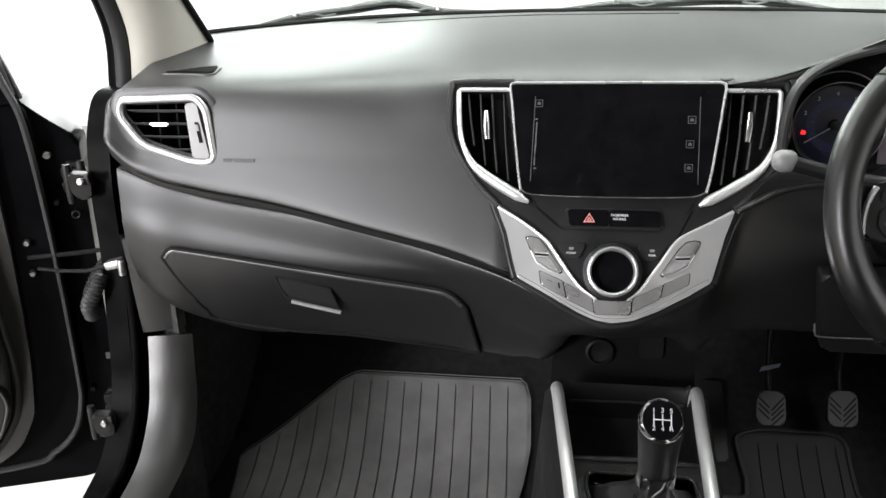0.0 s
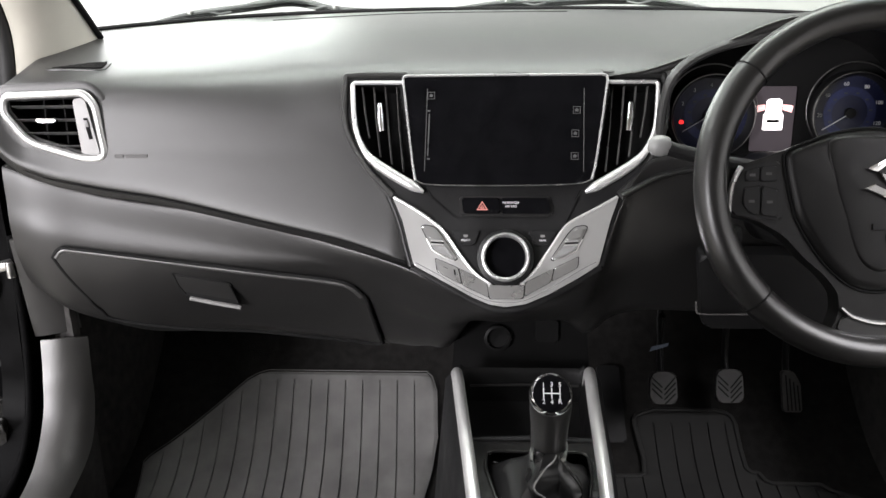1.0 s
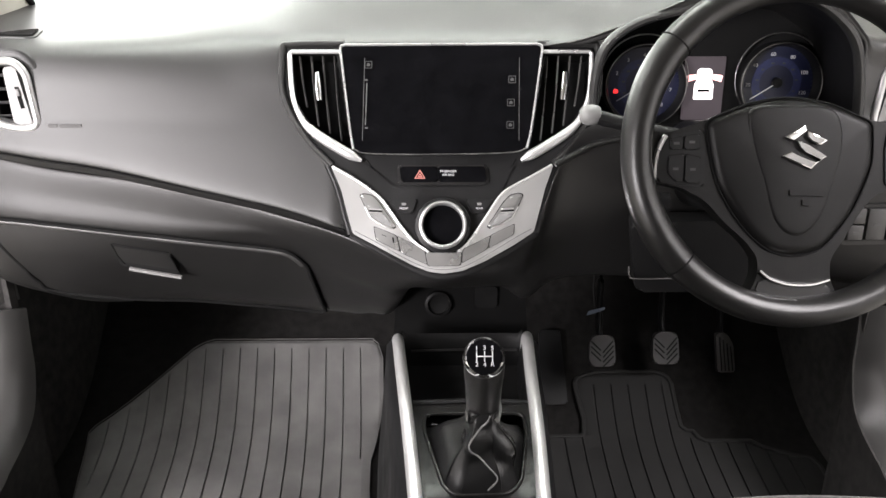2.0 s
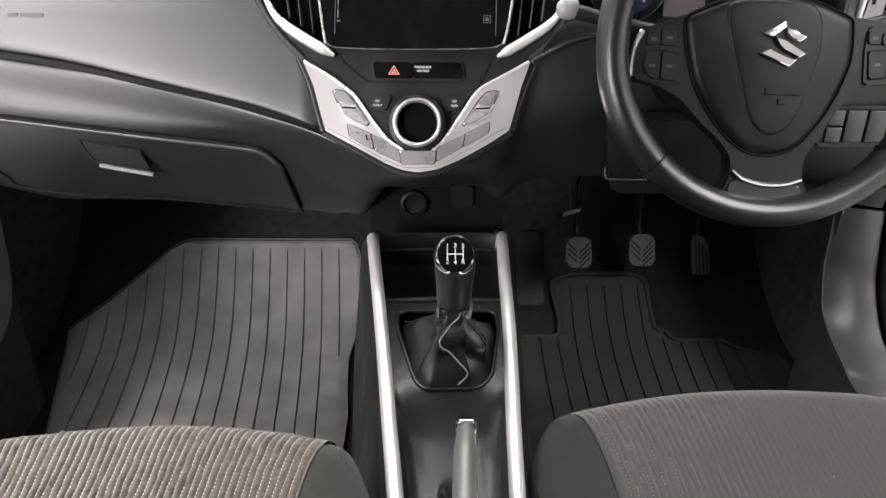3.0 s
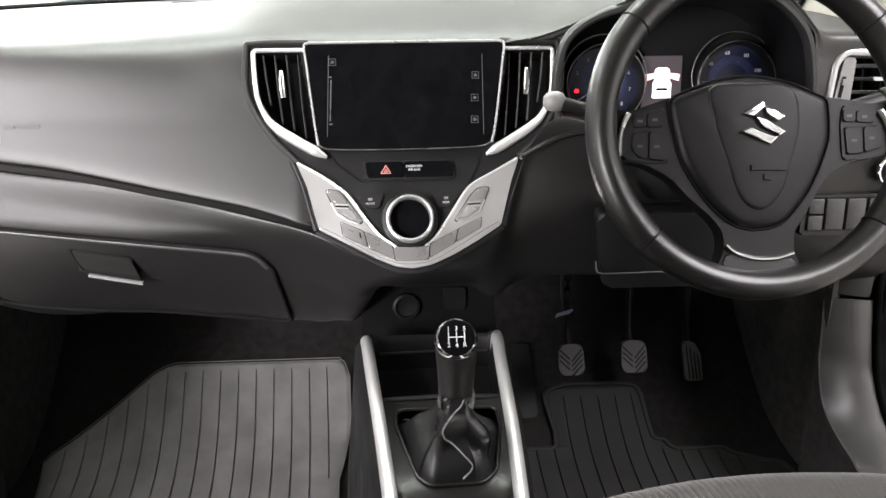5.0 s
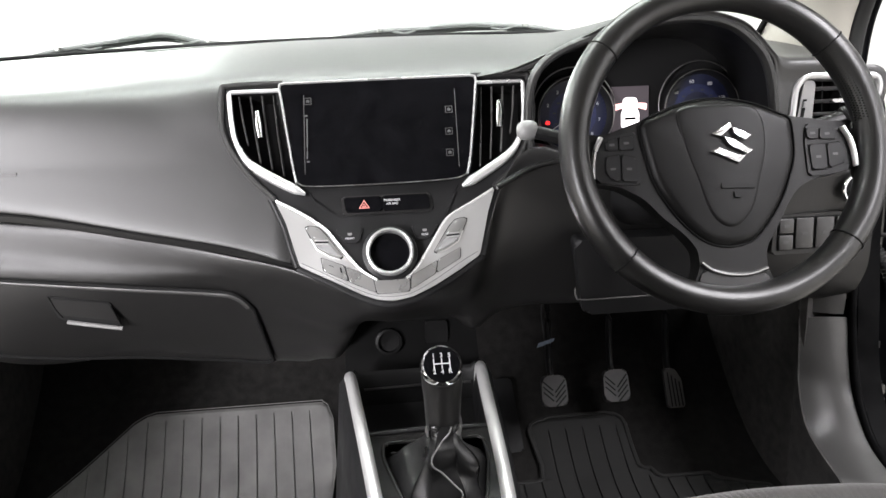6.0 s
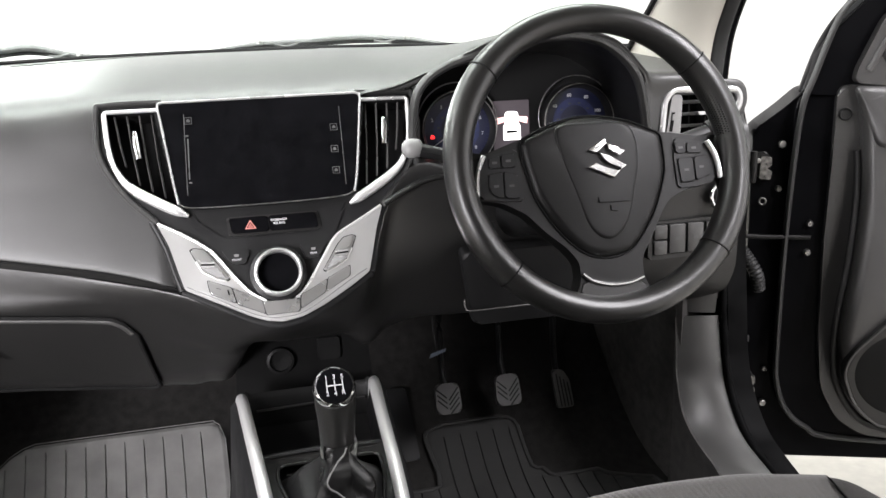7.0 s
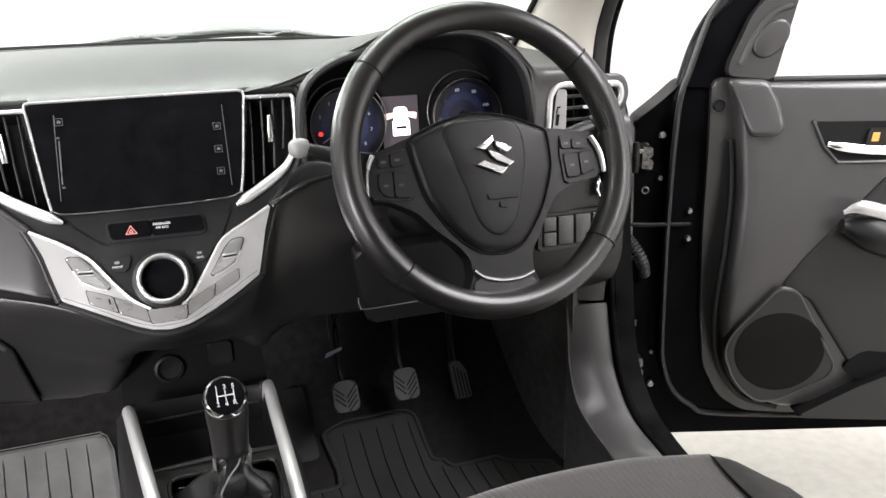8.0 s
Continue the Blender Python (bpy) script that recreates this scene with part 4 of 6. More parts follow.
# switch strip with hazard button
strip = thing("hazard_switch", ST @ Vector((0, -0.028, 0)), "gloss black switch strip with red hazard triangle", "switch panel")
part("hollow", prism(rounded([(-0.059, -0.0045), (0.061, -0.0045), (0.064, -0.0265), (0.060, -0.0305), (-0.055, -0.0305), (-0.058, -0.027)], 0.006), ST, 0, 0.0045, 0.001), LOWER, strip)
part("hazard_button", prism(rounded([(-0.056, -0.007), (-0.0055, -0.007), (-0.0045, -0.0275), (-0.053, -0.0275)], 0.004), ST, 0.0, 0.0075, 0.0015), PIANO, strip)
part("lamp_panel", prism(rounded([(-0.0045, -0.007), (0.058, -0.007), (0.0605, -0.0275), (-0.0035, -0.0275)], 0.004), ST, 0.0, 0.0075, 0.0015), PIANO, strip)
tri = [(-0.0350, -0.0225), (-0.0222, -0.0225), (-0.0286, -0.0122)]
part("hazard_triangle", sweep(lift(ST, tri, 0.0078), 0.0011, 0.0005, up=(0, -0.9063, 0.4226), n=6, closed=True), REDPRINT, strip, "red triangle outline")
part("hazard_triangle", sweep(lift(ST, [(-0.0310, -0.0206), (-0.0262, -0.0206), (-0.0286, -0.0168)], 0.0078), 0.0009, 0.0005, up=(0, -0.9063, 0.4226), n=6, closed=True), REDPRINT, strip)
part("lettering", letters("PASSENGER", at2(ST, 0.0090, -0.0135, 0.0078), 0.0042), MARK, strip)
part("lettering", letters("AIR BAG", at2(ST, 0.0090, -0.0182, 0.0078), 0.0042), MARK, strip)

# climate panel
climate = thing("climate_control", ST @ Vector((0, -0.148, 0)), "satin silver V-shaped climate panel with round dial", "climate control")
part("dark_face", prism(rounded([(-0.098, -0.004), (-0.062, -0.034), (0.062, -0.034), (0.098, -0.004), (0.078, -0.044), (0.036, -0.105), (0.02, -0.122), (-0.02, -0.122), (-0.036, -0.105), (-0.085, -0.050)], 0.004), ST, 0.0, 0.005, 0.001), BLACK, climate)
vee = [(-0.1470, -0.0050), (-0.1330, -0.0375), (-0.1235, -0.0747), (-0.1175, -0.0960), (-0.0765, -0.1179), (-0.0392, -0.1380), (-0.0180, -0.1465), (0.0025, -0.1495), (0.0280, -0.1455), (0.0579, -0.1328),
       (0.0954, -0.1119), (0.1220, -0.0945), (0.1295, -0.067), (0.1375, -0.0371), (0.1495, -0.0040), (0.120, -0.0195), (0.0890, -0.0365), (0.0767, -0.0484), (0.0617, -0.0708), (0.0365, -0.1070), (0.0215, -0.1200), (0.0025, -0.1260),
       (-0.0175, -0.1200), (-0.0365, -0.1070), (-0.0560, -0.0830), (-0.0764, -0.0545), (-0.0875, -0.0425), (-0.1135, -0.0235)]
part("silver_vee", prism(rounded(vee, 0.004), ST, 0.0, 0.0085, 0.0018), VEE, climate, "satin silver V-shaped panel")
for edge in ([(-0.145, -0.0062), (-0.1135, -0.0245), (-0.0870, -0.0435), (-0.0755, -0.0555), (-0.0555, -0.0840), (-0.0360, -0.1075), (-0.0175, -0.1205)],
             [(0.147, -0.0052), (0.120, -0.0205), (0.0885, -0.0375), (0.0757, -0.0492), (0.0610, -0.0715), (0.0360, -0.1075), (0.0215, -0.1205)]):
    part("bright_edge", sweep(lift(ST, spline(edge, 8), 0.0083), 0.0019, 0.0018, up=(0, -0.9063, 0.4226), n=8), BRIGHT, climate)

for edge in ([(-0.1520, -0.0020), (-0.1375, -0.0375), (-0.1275, -0.0747), (-0.1210, -0.0965)], [(0.1535, -0.0010), (0.1415, -0.0371), (0.1335, -0.067), (0.1255, -0.0950)]):
    part("side_border", sweep(lift(ST, spline(edge, 6), 0.001), 0.0050, 0.0042, up=(0, -0.9063, 0.4226), n=10), BLACK, climate)
edge = [(-0.1215, -0.0975), (-0.0780, -0.1212), (-0.0405, -0.1415), (-0.0180, -0.1502), (0.0025, -0.1532), (0.0280, -0.1492), (0.0590, -0.1365), (0.0965, -0.1155), (0.1255, -0.0960)]
part("lower_border", sweep(lift(ST, spline(edge, 6), -0.001), 0.0050, 0.0042, up=(0, -0.9063, 0.4226), n=10), BLACK, climate)


def silver_button(name, poly, high, gap, bevel=0.0016):
    """One key in its dark joint."""
    poly = np.array(poly)
    ctr = poly.mean(0)
    out = poly - ctr
    grown = ctr + out * (1 + gap / np.linalg.norm(out, axis=1, keepdims=True))
    part("button_gap", prism(rounded(grown, 0.003), ST, 0.004, 0.0088), GAP, climate)
    return part(name, prism(rounded(poly, 0.003), ST, 0.004, high, bevel), BUTTON, climate)


for s in (-1, 1):
    silver_button("rocker_button", [(s * 0.1080, -0.0455), (s * 0.1024, -0.0435), (s * 0.0908, -0.0462), (s * 0.0827, -0.0550), (s * 0.0607, -0.0867), (s * 0.0648, -0.0893), (s * 0.0775, -0.0845), (s * 0.0924, -0.0755), (s * 0.0998, -0.0625)], 0.0112, 0.0016)
    wedge = [(s * 0.1045, -0.0465), (s * 0.0918, -0.0482), (s * 0.0845, -0.0562), (s * 0.0800, -0.0630), (s * 0.0965, -0.0615)]
    part("button_key", prism(rounded(wedge, 0.003), ST, 0.009, 0.0134, 0.0024), BUTTON, climate)
    wedge = [(s * 0.0945, -0.0708), (s * 0.0760, -0.0705), (s * 0.0640, -0.0868), (s * 0.0770, -0.0825), (s * 0.0905, -0.0745)]
    part("button_key", prism(rounded(wedge, 0.002), ST, 0.009, 0.0126, 0.0020), PLATE, climate, "dull lower rocker key")
    for b, mat in ((-0.0640, BRIGHT), (-0.0664, GAP), (-0.0686, BRIGHT)):
        part("button_bar", sweep(lift(ST, [(s * 0.0955, b + 0.0004), (s * 0.0785, b - 0.0006)], 0.0118), 0.0009 if mat is BRIGHT else 0.0015, 0.0010, n=8), mat, climate)
    rim = [(s * 0.1012, -0.0610), (s * 0.0935, -0.0757), (s * 0.0778, -0.0853), (s * 0.0645, -0.0902)]
    part("button_rim", sweep(lift(ST, rim, 0.0100), 0.0008, 0.0012, up=(0, -0.9063, 0.4226), n=8), BRIGHT, climate)
for low in ([(-0.0895, -0.0866), (-0.0600, -0.0990), (-0.0552, -0.1200), (-0.0862, -0.1045)], [(-0.0585, -0.0998), (-0.0232, -0.1172), (-0.0196, -0.1372), (-0.0535, -0.1212)], [(-0.0218, -0.1215), (0.0262, -0.1215), (0.0246, -0.1385), (-0.0182, -0.1392)],
            [(0.0280, -0.1175), (0.0640, -0.0995), (0.0600, -0.1170), (0.0268, -0.1355)], [(0.0655, -0.0985), (0.0962, -0.0838), (0.0946, -0.0980), (0.0618, -0.1160)]):
    silver_button("lower_button", low, 0.0096, 0.0011, 0.0012)
groove = spline([(-0.1150, -0.0925), (-0.0839, -0.1090), (-0.0467, -0.1300), (-0.0191, -0.1415), (0.0033, -0.1437), (0.0280, -0.1403), (0.0580, -0.1255), (0.0992, -0.1010), (0.1190, -0.0905)], 6)
part("groove", sweep(lift(ST, groove, 0.0086), 0.0005, 0.0005, n=6), PLATE, climate, "shallow moulded line")
for s in (-1, 1):
    m = at2(ST, s * 0.0500, -0.0585, 0.0052)
    part("defrost_button", prism(rounded([(s * -0.018, 0.008), (s * 0.019, 0.008), (s * 0.006, -0.010), (s * -0.011, -0.011)], 0.003), m, 0, 0.0035, 0.001), BLACK, climate)
    part("defrost_icon", prism(rounded([(-0.0026, -0.0004), (0.0026, -0.0004), (0.0032, 0.0030), (-0.0032, 0.0030)], 0.001), m, 0.003, 0.0040), STALKGREY, climate)
    part("lettering", letters("FRONT" if s < 0 else "REAR", at2(m, 0, -0.0045, 0.0036), 0.0038), MARK, climate)
part("button_print", sweep(lift(ST, [(-0.0790, -0.0975), (-0.0730, -0.1000)], 0.0098), 0.0006, 0.0003, n=6), DIM, climate)
part("indicator", prism([(-0.0655, -0.1010), (-0.0635, -0.1015), (-0.0625, -0.1085), (-0.0645, -0.1080)], ST, 0.008, 0.0101), GAP, climate)
part("button_print", sweep(lift(ST, [(-0.0470, -0.1090), (-0.0385, -0.1125), (-0.0395, -0.1185), (-0.0460, -0.1165)], 0.0098), 0.0005, 0.0003, n=6), DIM, climate)

DM = at2(ST, 0.0015, -0.0855, 0.0)
dial = thing("climate_dial", DM @ Vector((0, 0, 0)), "chrome ringed climate dial with dark display", "dial")
part("skirt", lathe([(0.0375, 0.004), (0.0365, 0.010), (0.0312, 0.013)], DM, 40, cap=False), BLACK, dial)
part("ring", lathe([(0.0318, 0.010), (0.0316, 0.0215), (0.0306, 0.0245), (0.0288, 0.0254), (0.0268, 0.0242), (0.0261, 0.0222), (0.0259, 0.011)], DM, 56, cap=False), SILVER, dial, "bright satin chrome ring")
part("glass", lathe([(0.0262, 0.010), (0.0262, 0.0125), (0.001, 0.0130)], DM, 40), PIANO, dial, "dark round display")
# seams beside the strip
for s in (-1, 1):
    part("seam", sweep(lift(ST, [(s * 0.100, 0.004), (s * 0.0745, -0.040)], 0.002), 0.0008, 0.0012, n=6), GAP, stack)
part("seam", sweep(lift(ST, [(-0.07, -0.0375), (0.07, -0.0375)], 0.0042), 0.0007, 0.0012, n=6), GAP, stack)

# socket panel under the stack
sock = thing("socket_panel", (0.03, 1.13, 0.60), "recessed panel with power socket, its shade painted in as black", "socket panel")
SP = axes((0.03, 1.128, 0.640), (1, 0, 0), (0, 0.10, 0.99))
# shallow recess; its colour stands in for the shade under the dash
part("recess", prism(rounded([(-0.095, 0.066), (0.095, 0.066), (0.105, -0.075), (-0.105, -0.075)], 0.016), SP, -0.03, 0.0, 0.004), RECESS_SHADE, sock)
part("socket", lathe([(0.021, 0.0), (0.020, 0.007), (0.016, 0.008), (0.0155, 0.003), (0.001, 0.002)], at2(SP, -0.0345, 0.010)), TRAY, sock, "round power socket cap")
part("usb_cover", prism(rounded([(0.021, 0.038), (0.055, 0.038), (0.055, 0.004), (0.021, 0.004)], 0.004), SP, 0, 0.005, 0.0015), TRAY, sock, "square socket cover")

# ---------- instrument cluster ----------
cluster = thing("instrument_cluster", (0.39, 1.2, 0.90), "instrument cluster with two blue dials and lit display", "instruments")
arch = spline([(0.204, 0.955), (0.203, 1.0), (0.214, 1.042), (0.25, 1.070), (0.31, 1.088), (0.40, 1.104), (0.466, 1.099), (0.509, 1.075), (0.538, 1.042), (0.554, 0.99), (0.560, 0.93),
               (0.540, 0.898), (0.39, 0.890), (0.25, 0.894), (0.214, 0.915)], 6, True)
rim_y = [1.090 - 0.010 * step(0.95, 1.10, z) for x, z in arch]
part("hood_rim", sweep([(x, y, z) for (x, z), y in zip(arch, rim_y)], 0.0065, 0.010, up=(0, -1, 0), closed=True), PAD, cluster, "grey rim round the instruments")
ctr = np.array((0.39, 0.975))
bowl = []
for t in np.linspace(0, 1, 7):
    bowl.append([(ctr[0] + (x - ctr[0]) * (1 - 0.02 * t), y + 0.13 * t, ctr[1] + (z - ctr[1]) * (1 - 0.22 * t)) for (x, z), y in zip(arch, rim_y)])
part("hood", sheet(bowl, 0.0, True), BLACK, cluster)
CL = axes((0, 1.118, 0), (1, 0, 0), (0, 0.10, 1))
part("face", prism([(0.215, 0.88), (0.565, 0.88), (0.565, 1.045), (0.520, 1.085), (0.330, 1.085), (0.265, 1.055), (0.215, 1.020)], CL, -0.01, 0.0), GAP, cluster)


def gauge(x, z, marks, r, name):
    m = at2(CL, x, z, 0.0)
    g = part(name, lathe([(r, 0.0), (r, 0.002), (0.001, 0.0022)], m, 48), DIAL, cluster)
    part("bezel", lathe([(r + 0.004, 0.0), (r + 0.004, 0.022), (r + 0.001, 0.024), (r - 0.001, 0.020), (r - 0.003, 0.004)], m, 48, cap=False), BLACK, g)
    part("bezel_ring", ring(m @ Matrix.Translation((0, 0, 0.023)), r + 0.0025, 0.0009, 0.0012, 48), STEEL, g)
    part("outer_ring", ring(m @ Matrix.Translation((0, 0.008, 0.010)), r + 0.008, 0.0010, 0.0010, 48), STEEL, g)
    for k in range(8):
        a = math.radians(205 - 230 * k / 7)
        part("inner_mark", block(m @ pose(r * 0.52 * math.cos(a), r * 0.52 * math.sin(a), 0.003), 0.0045, 0.0026, 0.0004), DIM, g)
    part("blue_band", lathe([(r * 0.66, 0.0022), (r * 0.66, 0.0026), (r * 0.45, 0.0026), (r * 0.45, 0.0022)], m, 48, cap=False), BLUE, g, "blue lit ring")
    for k in range(41):
        a = math.radians(225 - 270 * k / 40)
        part("tick", block(m @ pose(r * 0.93 * math.cos(a), r * 0.93 * math.sin(a), 0.0025, 0, 0, math.degrees(a)), r * (0.1 if k % 5 == 0 else 0.05), 0.0006, 0.0004), DIM, g)
    for text, a in marks:
        a = math.radians(a)
        part("numeral", letters(text, at2(m, r * 0.75 * math.cos(a), r * 0.75 * math.sin(a), 0.003), 0.0076), MARK, g)
    a = math.radians(212)
    part("needle", sweep([m @ Vector((0, 0, 0.006)), m @ Vector((r * 0.8 * math.cos(a), r * 0.8 * math.sin(a), 0.006))], 0.0010, 0.0008, n=6), MARK, g)
    part("needle_hub", lathe([(0.008, 0.002), (0.007, 0.008), (0.001, 0.009)], m, 20), BLACK, g)
    return m


gauge(0.2975, 0.970, [(str(k), 225 - 270 * k / 8) for k in (1, 2, 3, 4, 5, 6, 7, 8)], 0.056, "tachometer")
gauge(0.4945, 0.972, [(str(20 * k), 217 - 254 * (k - 0.2) / 6.2) for k in (1, 2, 3, 4, 5, 6)], 0.056, "speedometer")
part("warning_lamp", prism(rounded([(-0.0036, -0.0026), (0.0036, -0.0026), (0.0026, 0.0030), (-0.0026, 0.0030)], 0.002), at2(CL, 0.2580, 0.9600, 0.003), 0, 0.0006), RED, cluster, "red lit warning lamp")
lcd = part("display", prism(rounded([(0.3575, 0.918), (0.4160, 0.918), (0.4170, 1.010), (0.3580, 1.010)], 0.002), CL, 0, 0.004), LITSCREEN, cluster, "dimly lit display")
LC = at2(CL, 0.3870, 0.974, 0.0045) @ Matrix.Diagonal((1.18, 0.86, 1, 1))
part("car_picture", prism(rounded([(-0.012, -0.030), (0.012, -0.030), (0.012, -0.004), (0.0095, 0.0), (0.0095, 0.018), (0.006, 0.022), (-0.006, 0.022), (-0.0095, 0.018), (-0.0095, 0.0), (-0.012, -0.004)], 0.002), LC, 0, 0.0003), LIT, lcd, "white lit car outline")
part("car_window", prism(rounded([(-0.008, -0.0175), (0.008, -0.0175), (0.007, -0.0125), (-0.007, -0.0125)], 0.001), LC, 0.0002, 0.0006), GAP, lcd)
for s in (-1, 1):
    part("open_door_picture", prism([(s * 0.0105, 0.0035), (s * 0.0215, -0.001), (s * 0.0228, 0.0095), (s * 0.0205, 0.0112), (s * 0.0105, 0.0125)], LC, 0, 0.0003), LITPINK, lcd, "pink lit open door")

# ---------- steering wheel ----------
SW = axes((0.3815, 0.856, 0.965), (1, 0, 0), (0, 0.342, 0.940))
UPW = (0, -0.94, 0.342)
wheel = thing("steering_wheel", (0.383, 0.92, 0.90), "black leather steering wheel with satin trim and control buttons", "steering wheel")
angles = np.arange(144) * 2 * math.pi / 144
fat = [1.0 + 0.10 * max(0, math.cos(2 * (a - math.radians(32)))) ** 4 + 0.10 * max(0, math.cos(2 * (a - math.radians(148)))) ** 4 for a in angles]
RIM = lambda a, c=0.0, r=0.1745: SW @ Vector((r * math.cos(a), r * math.sin(a), c))
part("rim", sweep([RIM(a) for a in angles], 0.0164, 0.0188, up=UPW, n=28, closed=True, scale=fat), LEATHER, wheel)
for deg in (40.5, 139.5, 224, 319):
    a = math.radians(deg)
    m = axes(RIM(a), SW.to_3x3() @ Vector((math.cos(a), math.sin(a), 0)), UPW)
    pts = [m @ Vector((0.0181 * math.cos(q), 0.0205 * math.sin(q), 0)) for q in np.arange(20) * 2 * math.pi / 20]
    part("seam", sweep(pts, 0.0010, 0.0010, up=m.to_3x3() @ Vector((0, 0, 1)), n=6, closed=True), GAP, wheel, "stitched leather joint")
dots = []
for d0, d1 in ((8, 38),):
    for deg in np.arange(d0, d1, 1.1):
        for j, q in enumerate((128, 139, 150, 161, 172)):
            a, q = math.radians(deg + 0.5 * (j % 2)), math.radians(q)
            p = RIM(a, 0.0196 * math.sin(q), 0.1745 + 0.0172 * math.cos(q))
            dots.append(tuple(p))
part("perforation", bits(dots, 0.0014, 0.0014, 0.0014), GAP, wheel, "perforated leather", kind="stuff")
hub = [(-0.0965, 0.0240), (-0.0935, 0.0330), (-0.0840, 0.0385), (-0.0458, 0.0523), (-0.006, 0.0575), (0.0370, 0.0505), (0.0690, 0.0375), (0.0810, 0.0315), (0.0845, 0.0230), (0.0850, -0.004), (0.0810, -0.0250), (0.0640, -0.0640), (0.0400, -0.0965),
       (0.0220, -0.1100), (-0.006, -0.1135), (-0.0320, -0.1050), (-0.0590, -0.0790), (-0.0825, -0.0409), (-0.0915, -0.0083)]
part("hub_gap", sweep(lift(SW, spline(hub, 5, True), -0.0078), 0.0011, 0.0016, up=UPW, n=8, closed=True), GAP, wheel, "black joint round the airbag cover")
part("airbag_cover", dome(spline(hub, 8, True), SW, -0.055, -0.002, 0.012, 0.003, 7), AIRBAG, wheel, "grained airbag cover")
inner = [(-0.0513, 0.0440), (-0.006, 0.0490), (0.0400, 0.0430), (0.0500, 0.0060), (0.0400, -0.0380), (0.0240, -0.0770), (0.0, -0.0935), (-0.0231, -0.0790), (-0.0390, -0.0360), (-0.0500, 0.0060)]
part("cover_shield", dome(spline(inner, 8, True), SW, -0.006, 0.0008, 0.0060, 0.0014, 6), AIRBAG, wheel)
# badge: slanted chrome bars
for poly in ([(-0.019, 0.0135), (0.005, 0.0265), (0.0075, 0.021), (-0.006, 0.0105)], [(0.0075, 0.021), (0.030, 0.0105), (0.022, 0.0050), (0.013, 0.0085), (0.008, 0.013)],
             [(-0.006, 0.0125), (0.008, 0.006), (0.030, -0.0065), (0.022, -0.0115), (0.007, -0.001), (0.0, 0.002)], [(-0.021, -0.0065), (-0.008, -0.001), (-0.001, -0.0080), (0.010, -0.0125), (0.022, -0.0112), (0.012, -0.0205)]):
    part("badge_bar", prism(poly, SW, 0.002, 0.0062, 0.0015), CHROME, wheel, "chrome badge bar")
for a0, a1, b in ((-0.010, 0.029, -0.0455), (0.004, 0.012, -0.056)):
    part("embossed_mark", prism([(a0, b - 0.0028), (a1, b - 0.0038), (a1, b + 0.0022), (a0, b + 0.0030)], SW, 0.001, 0.0041), WHEELMARK, wheel)


# one moulding carries the hub: two side spokes and the lower spoke
carrier = [(-0.162, 0.0240), (-0.1394, 0.0195), (-0.0965, 0.0340), (-0.0458, 0.0470), (-0.006, 0.0510), (0.0370, 0.0460), (0.0812, 0.0330), (0.1040, 0.0300), (0.1365, 0.0240), (0.162, 0.0260), (0.164, -0.0280), (0.1401, -0.0356),
           (0.1053, -0.0409), (0.0850, -0.0510), (0.0711, -0.0690), (0.0563, -0.0950), (0.0410, -0.1170), (0.0405, -0.1393), (0.0480, -0.1560), (0.0680, -0.1690), (0.0, -0.1760), (-0.0680, -0.1690), (-0.0460, -0.1520),
           (-0.0385, -0.1350), (-0.0390, -0.1150), (-0.0531, -0.0965), (-0.0750, -0.0780), (-0.0963, -0.0540), (-0.1231, -0.0390), (-0.1482, -0.0345), (-0.164, -0.0300)]
frame_part = part("spoke_frame", prism(rounded(carrier, 0.008), SW, -0.036, -0.0085, 0.005, 3), AIRBAG, wheel, "moulded black spokes")
part("trim", sweep(lift(SW, spline([(-0.0375, -0.1295), (-0.0300, -0.1362), (-0.0222, -0.1405), (-0.004, -0.1452), (0.0195, -0.1453), (0.0385, -0.1400)], 6), -0.007), 0.0028, 0.004, up=UPW), CHROME, frame_part, "bright lower spoke trim")
part("lower_insert", prism(rounded([(-0.0360, -0.1365), (-0.0222, -0.1440), (0.0195, -0.1485), (0.0380, -0.1440), (0.0430, -0.1570), (0.0, -0.1640), (-0.0430, -0.1560)], 0.006), SW, -0.02, -0.0065, 0.003), LEATHER, frame_part)


def spoke(s, buttons):
    panel = [(s * -0.1425, 0.0160), (s * -0.1010, 0.0235), (s * -0.0975, 0.0), (s * -0.0985, -0.0385), (s * -0.1231, -0.0372), (s * -0.1500, -0.0325), (s * -0.1525, -0.0110), (s * -0.1490, 0.0030)]
    sp = part("switch_panel", prism(rounded(panel, 0.004), SW, -0.02, -0.0062, 0.002), BLACK, wheel)
    part("trim", sweep(lift(SW, spline([(s * -0.1420, 0.0165), (s * -0.1493, 0.0030), (s * -0.1530, -0.0110), (s * -0.1545, -0.0300)], 6), -0.003), 0.0029, 0.0045, up=UPW), BRIGHT, sp, "bright spoke trim")
    for poly in buttons:
        c = np.mean(np.array(poly), 0)
        part("button_gap", prism(rounded(c + (np.array(poly) - c) * 1.10, 0.002), SW, -0.012, -0.0058), GAP, sp)
        part("button", prism(rounded(poly, 0.002), SW, -0.012, -0.0040, 0.0012), BLACK, sp)
        part("button_print", prism([c + q for q in ((-0.003, -0.0014), (0.003, -0.0014), (0.003, 0.0014), (-0.003, 0.0014))], SW, -0.0041, -0.0038), DIM, sp)
    web = [(s * -0.170, 0.032), (s * -0.170, -0.054), (s * -0.156, -0.042), (s * -0.154, 0.020)]
    part("rim_web", prism(rounded(web, 0.006), SW, -0.018, -0.004, 0.004), LEATHER, sp)


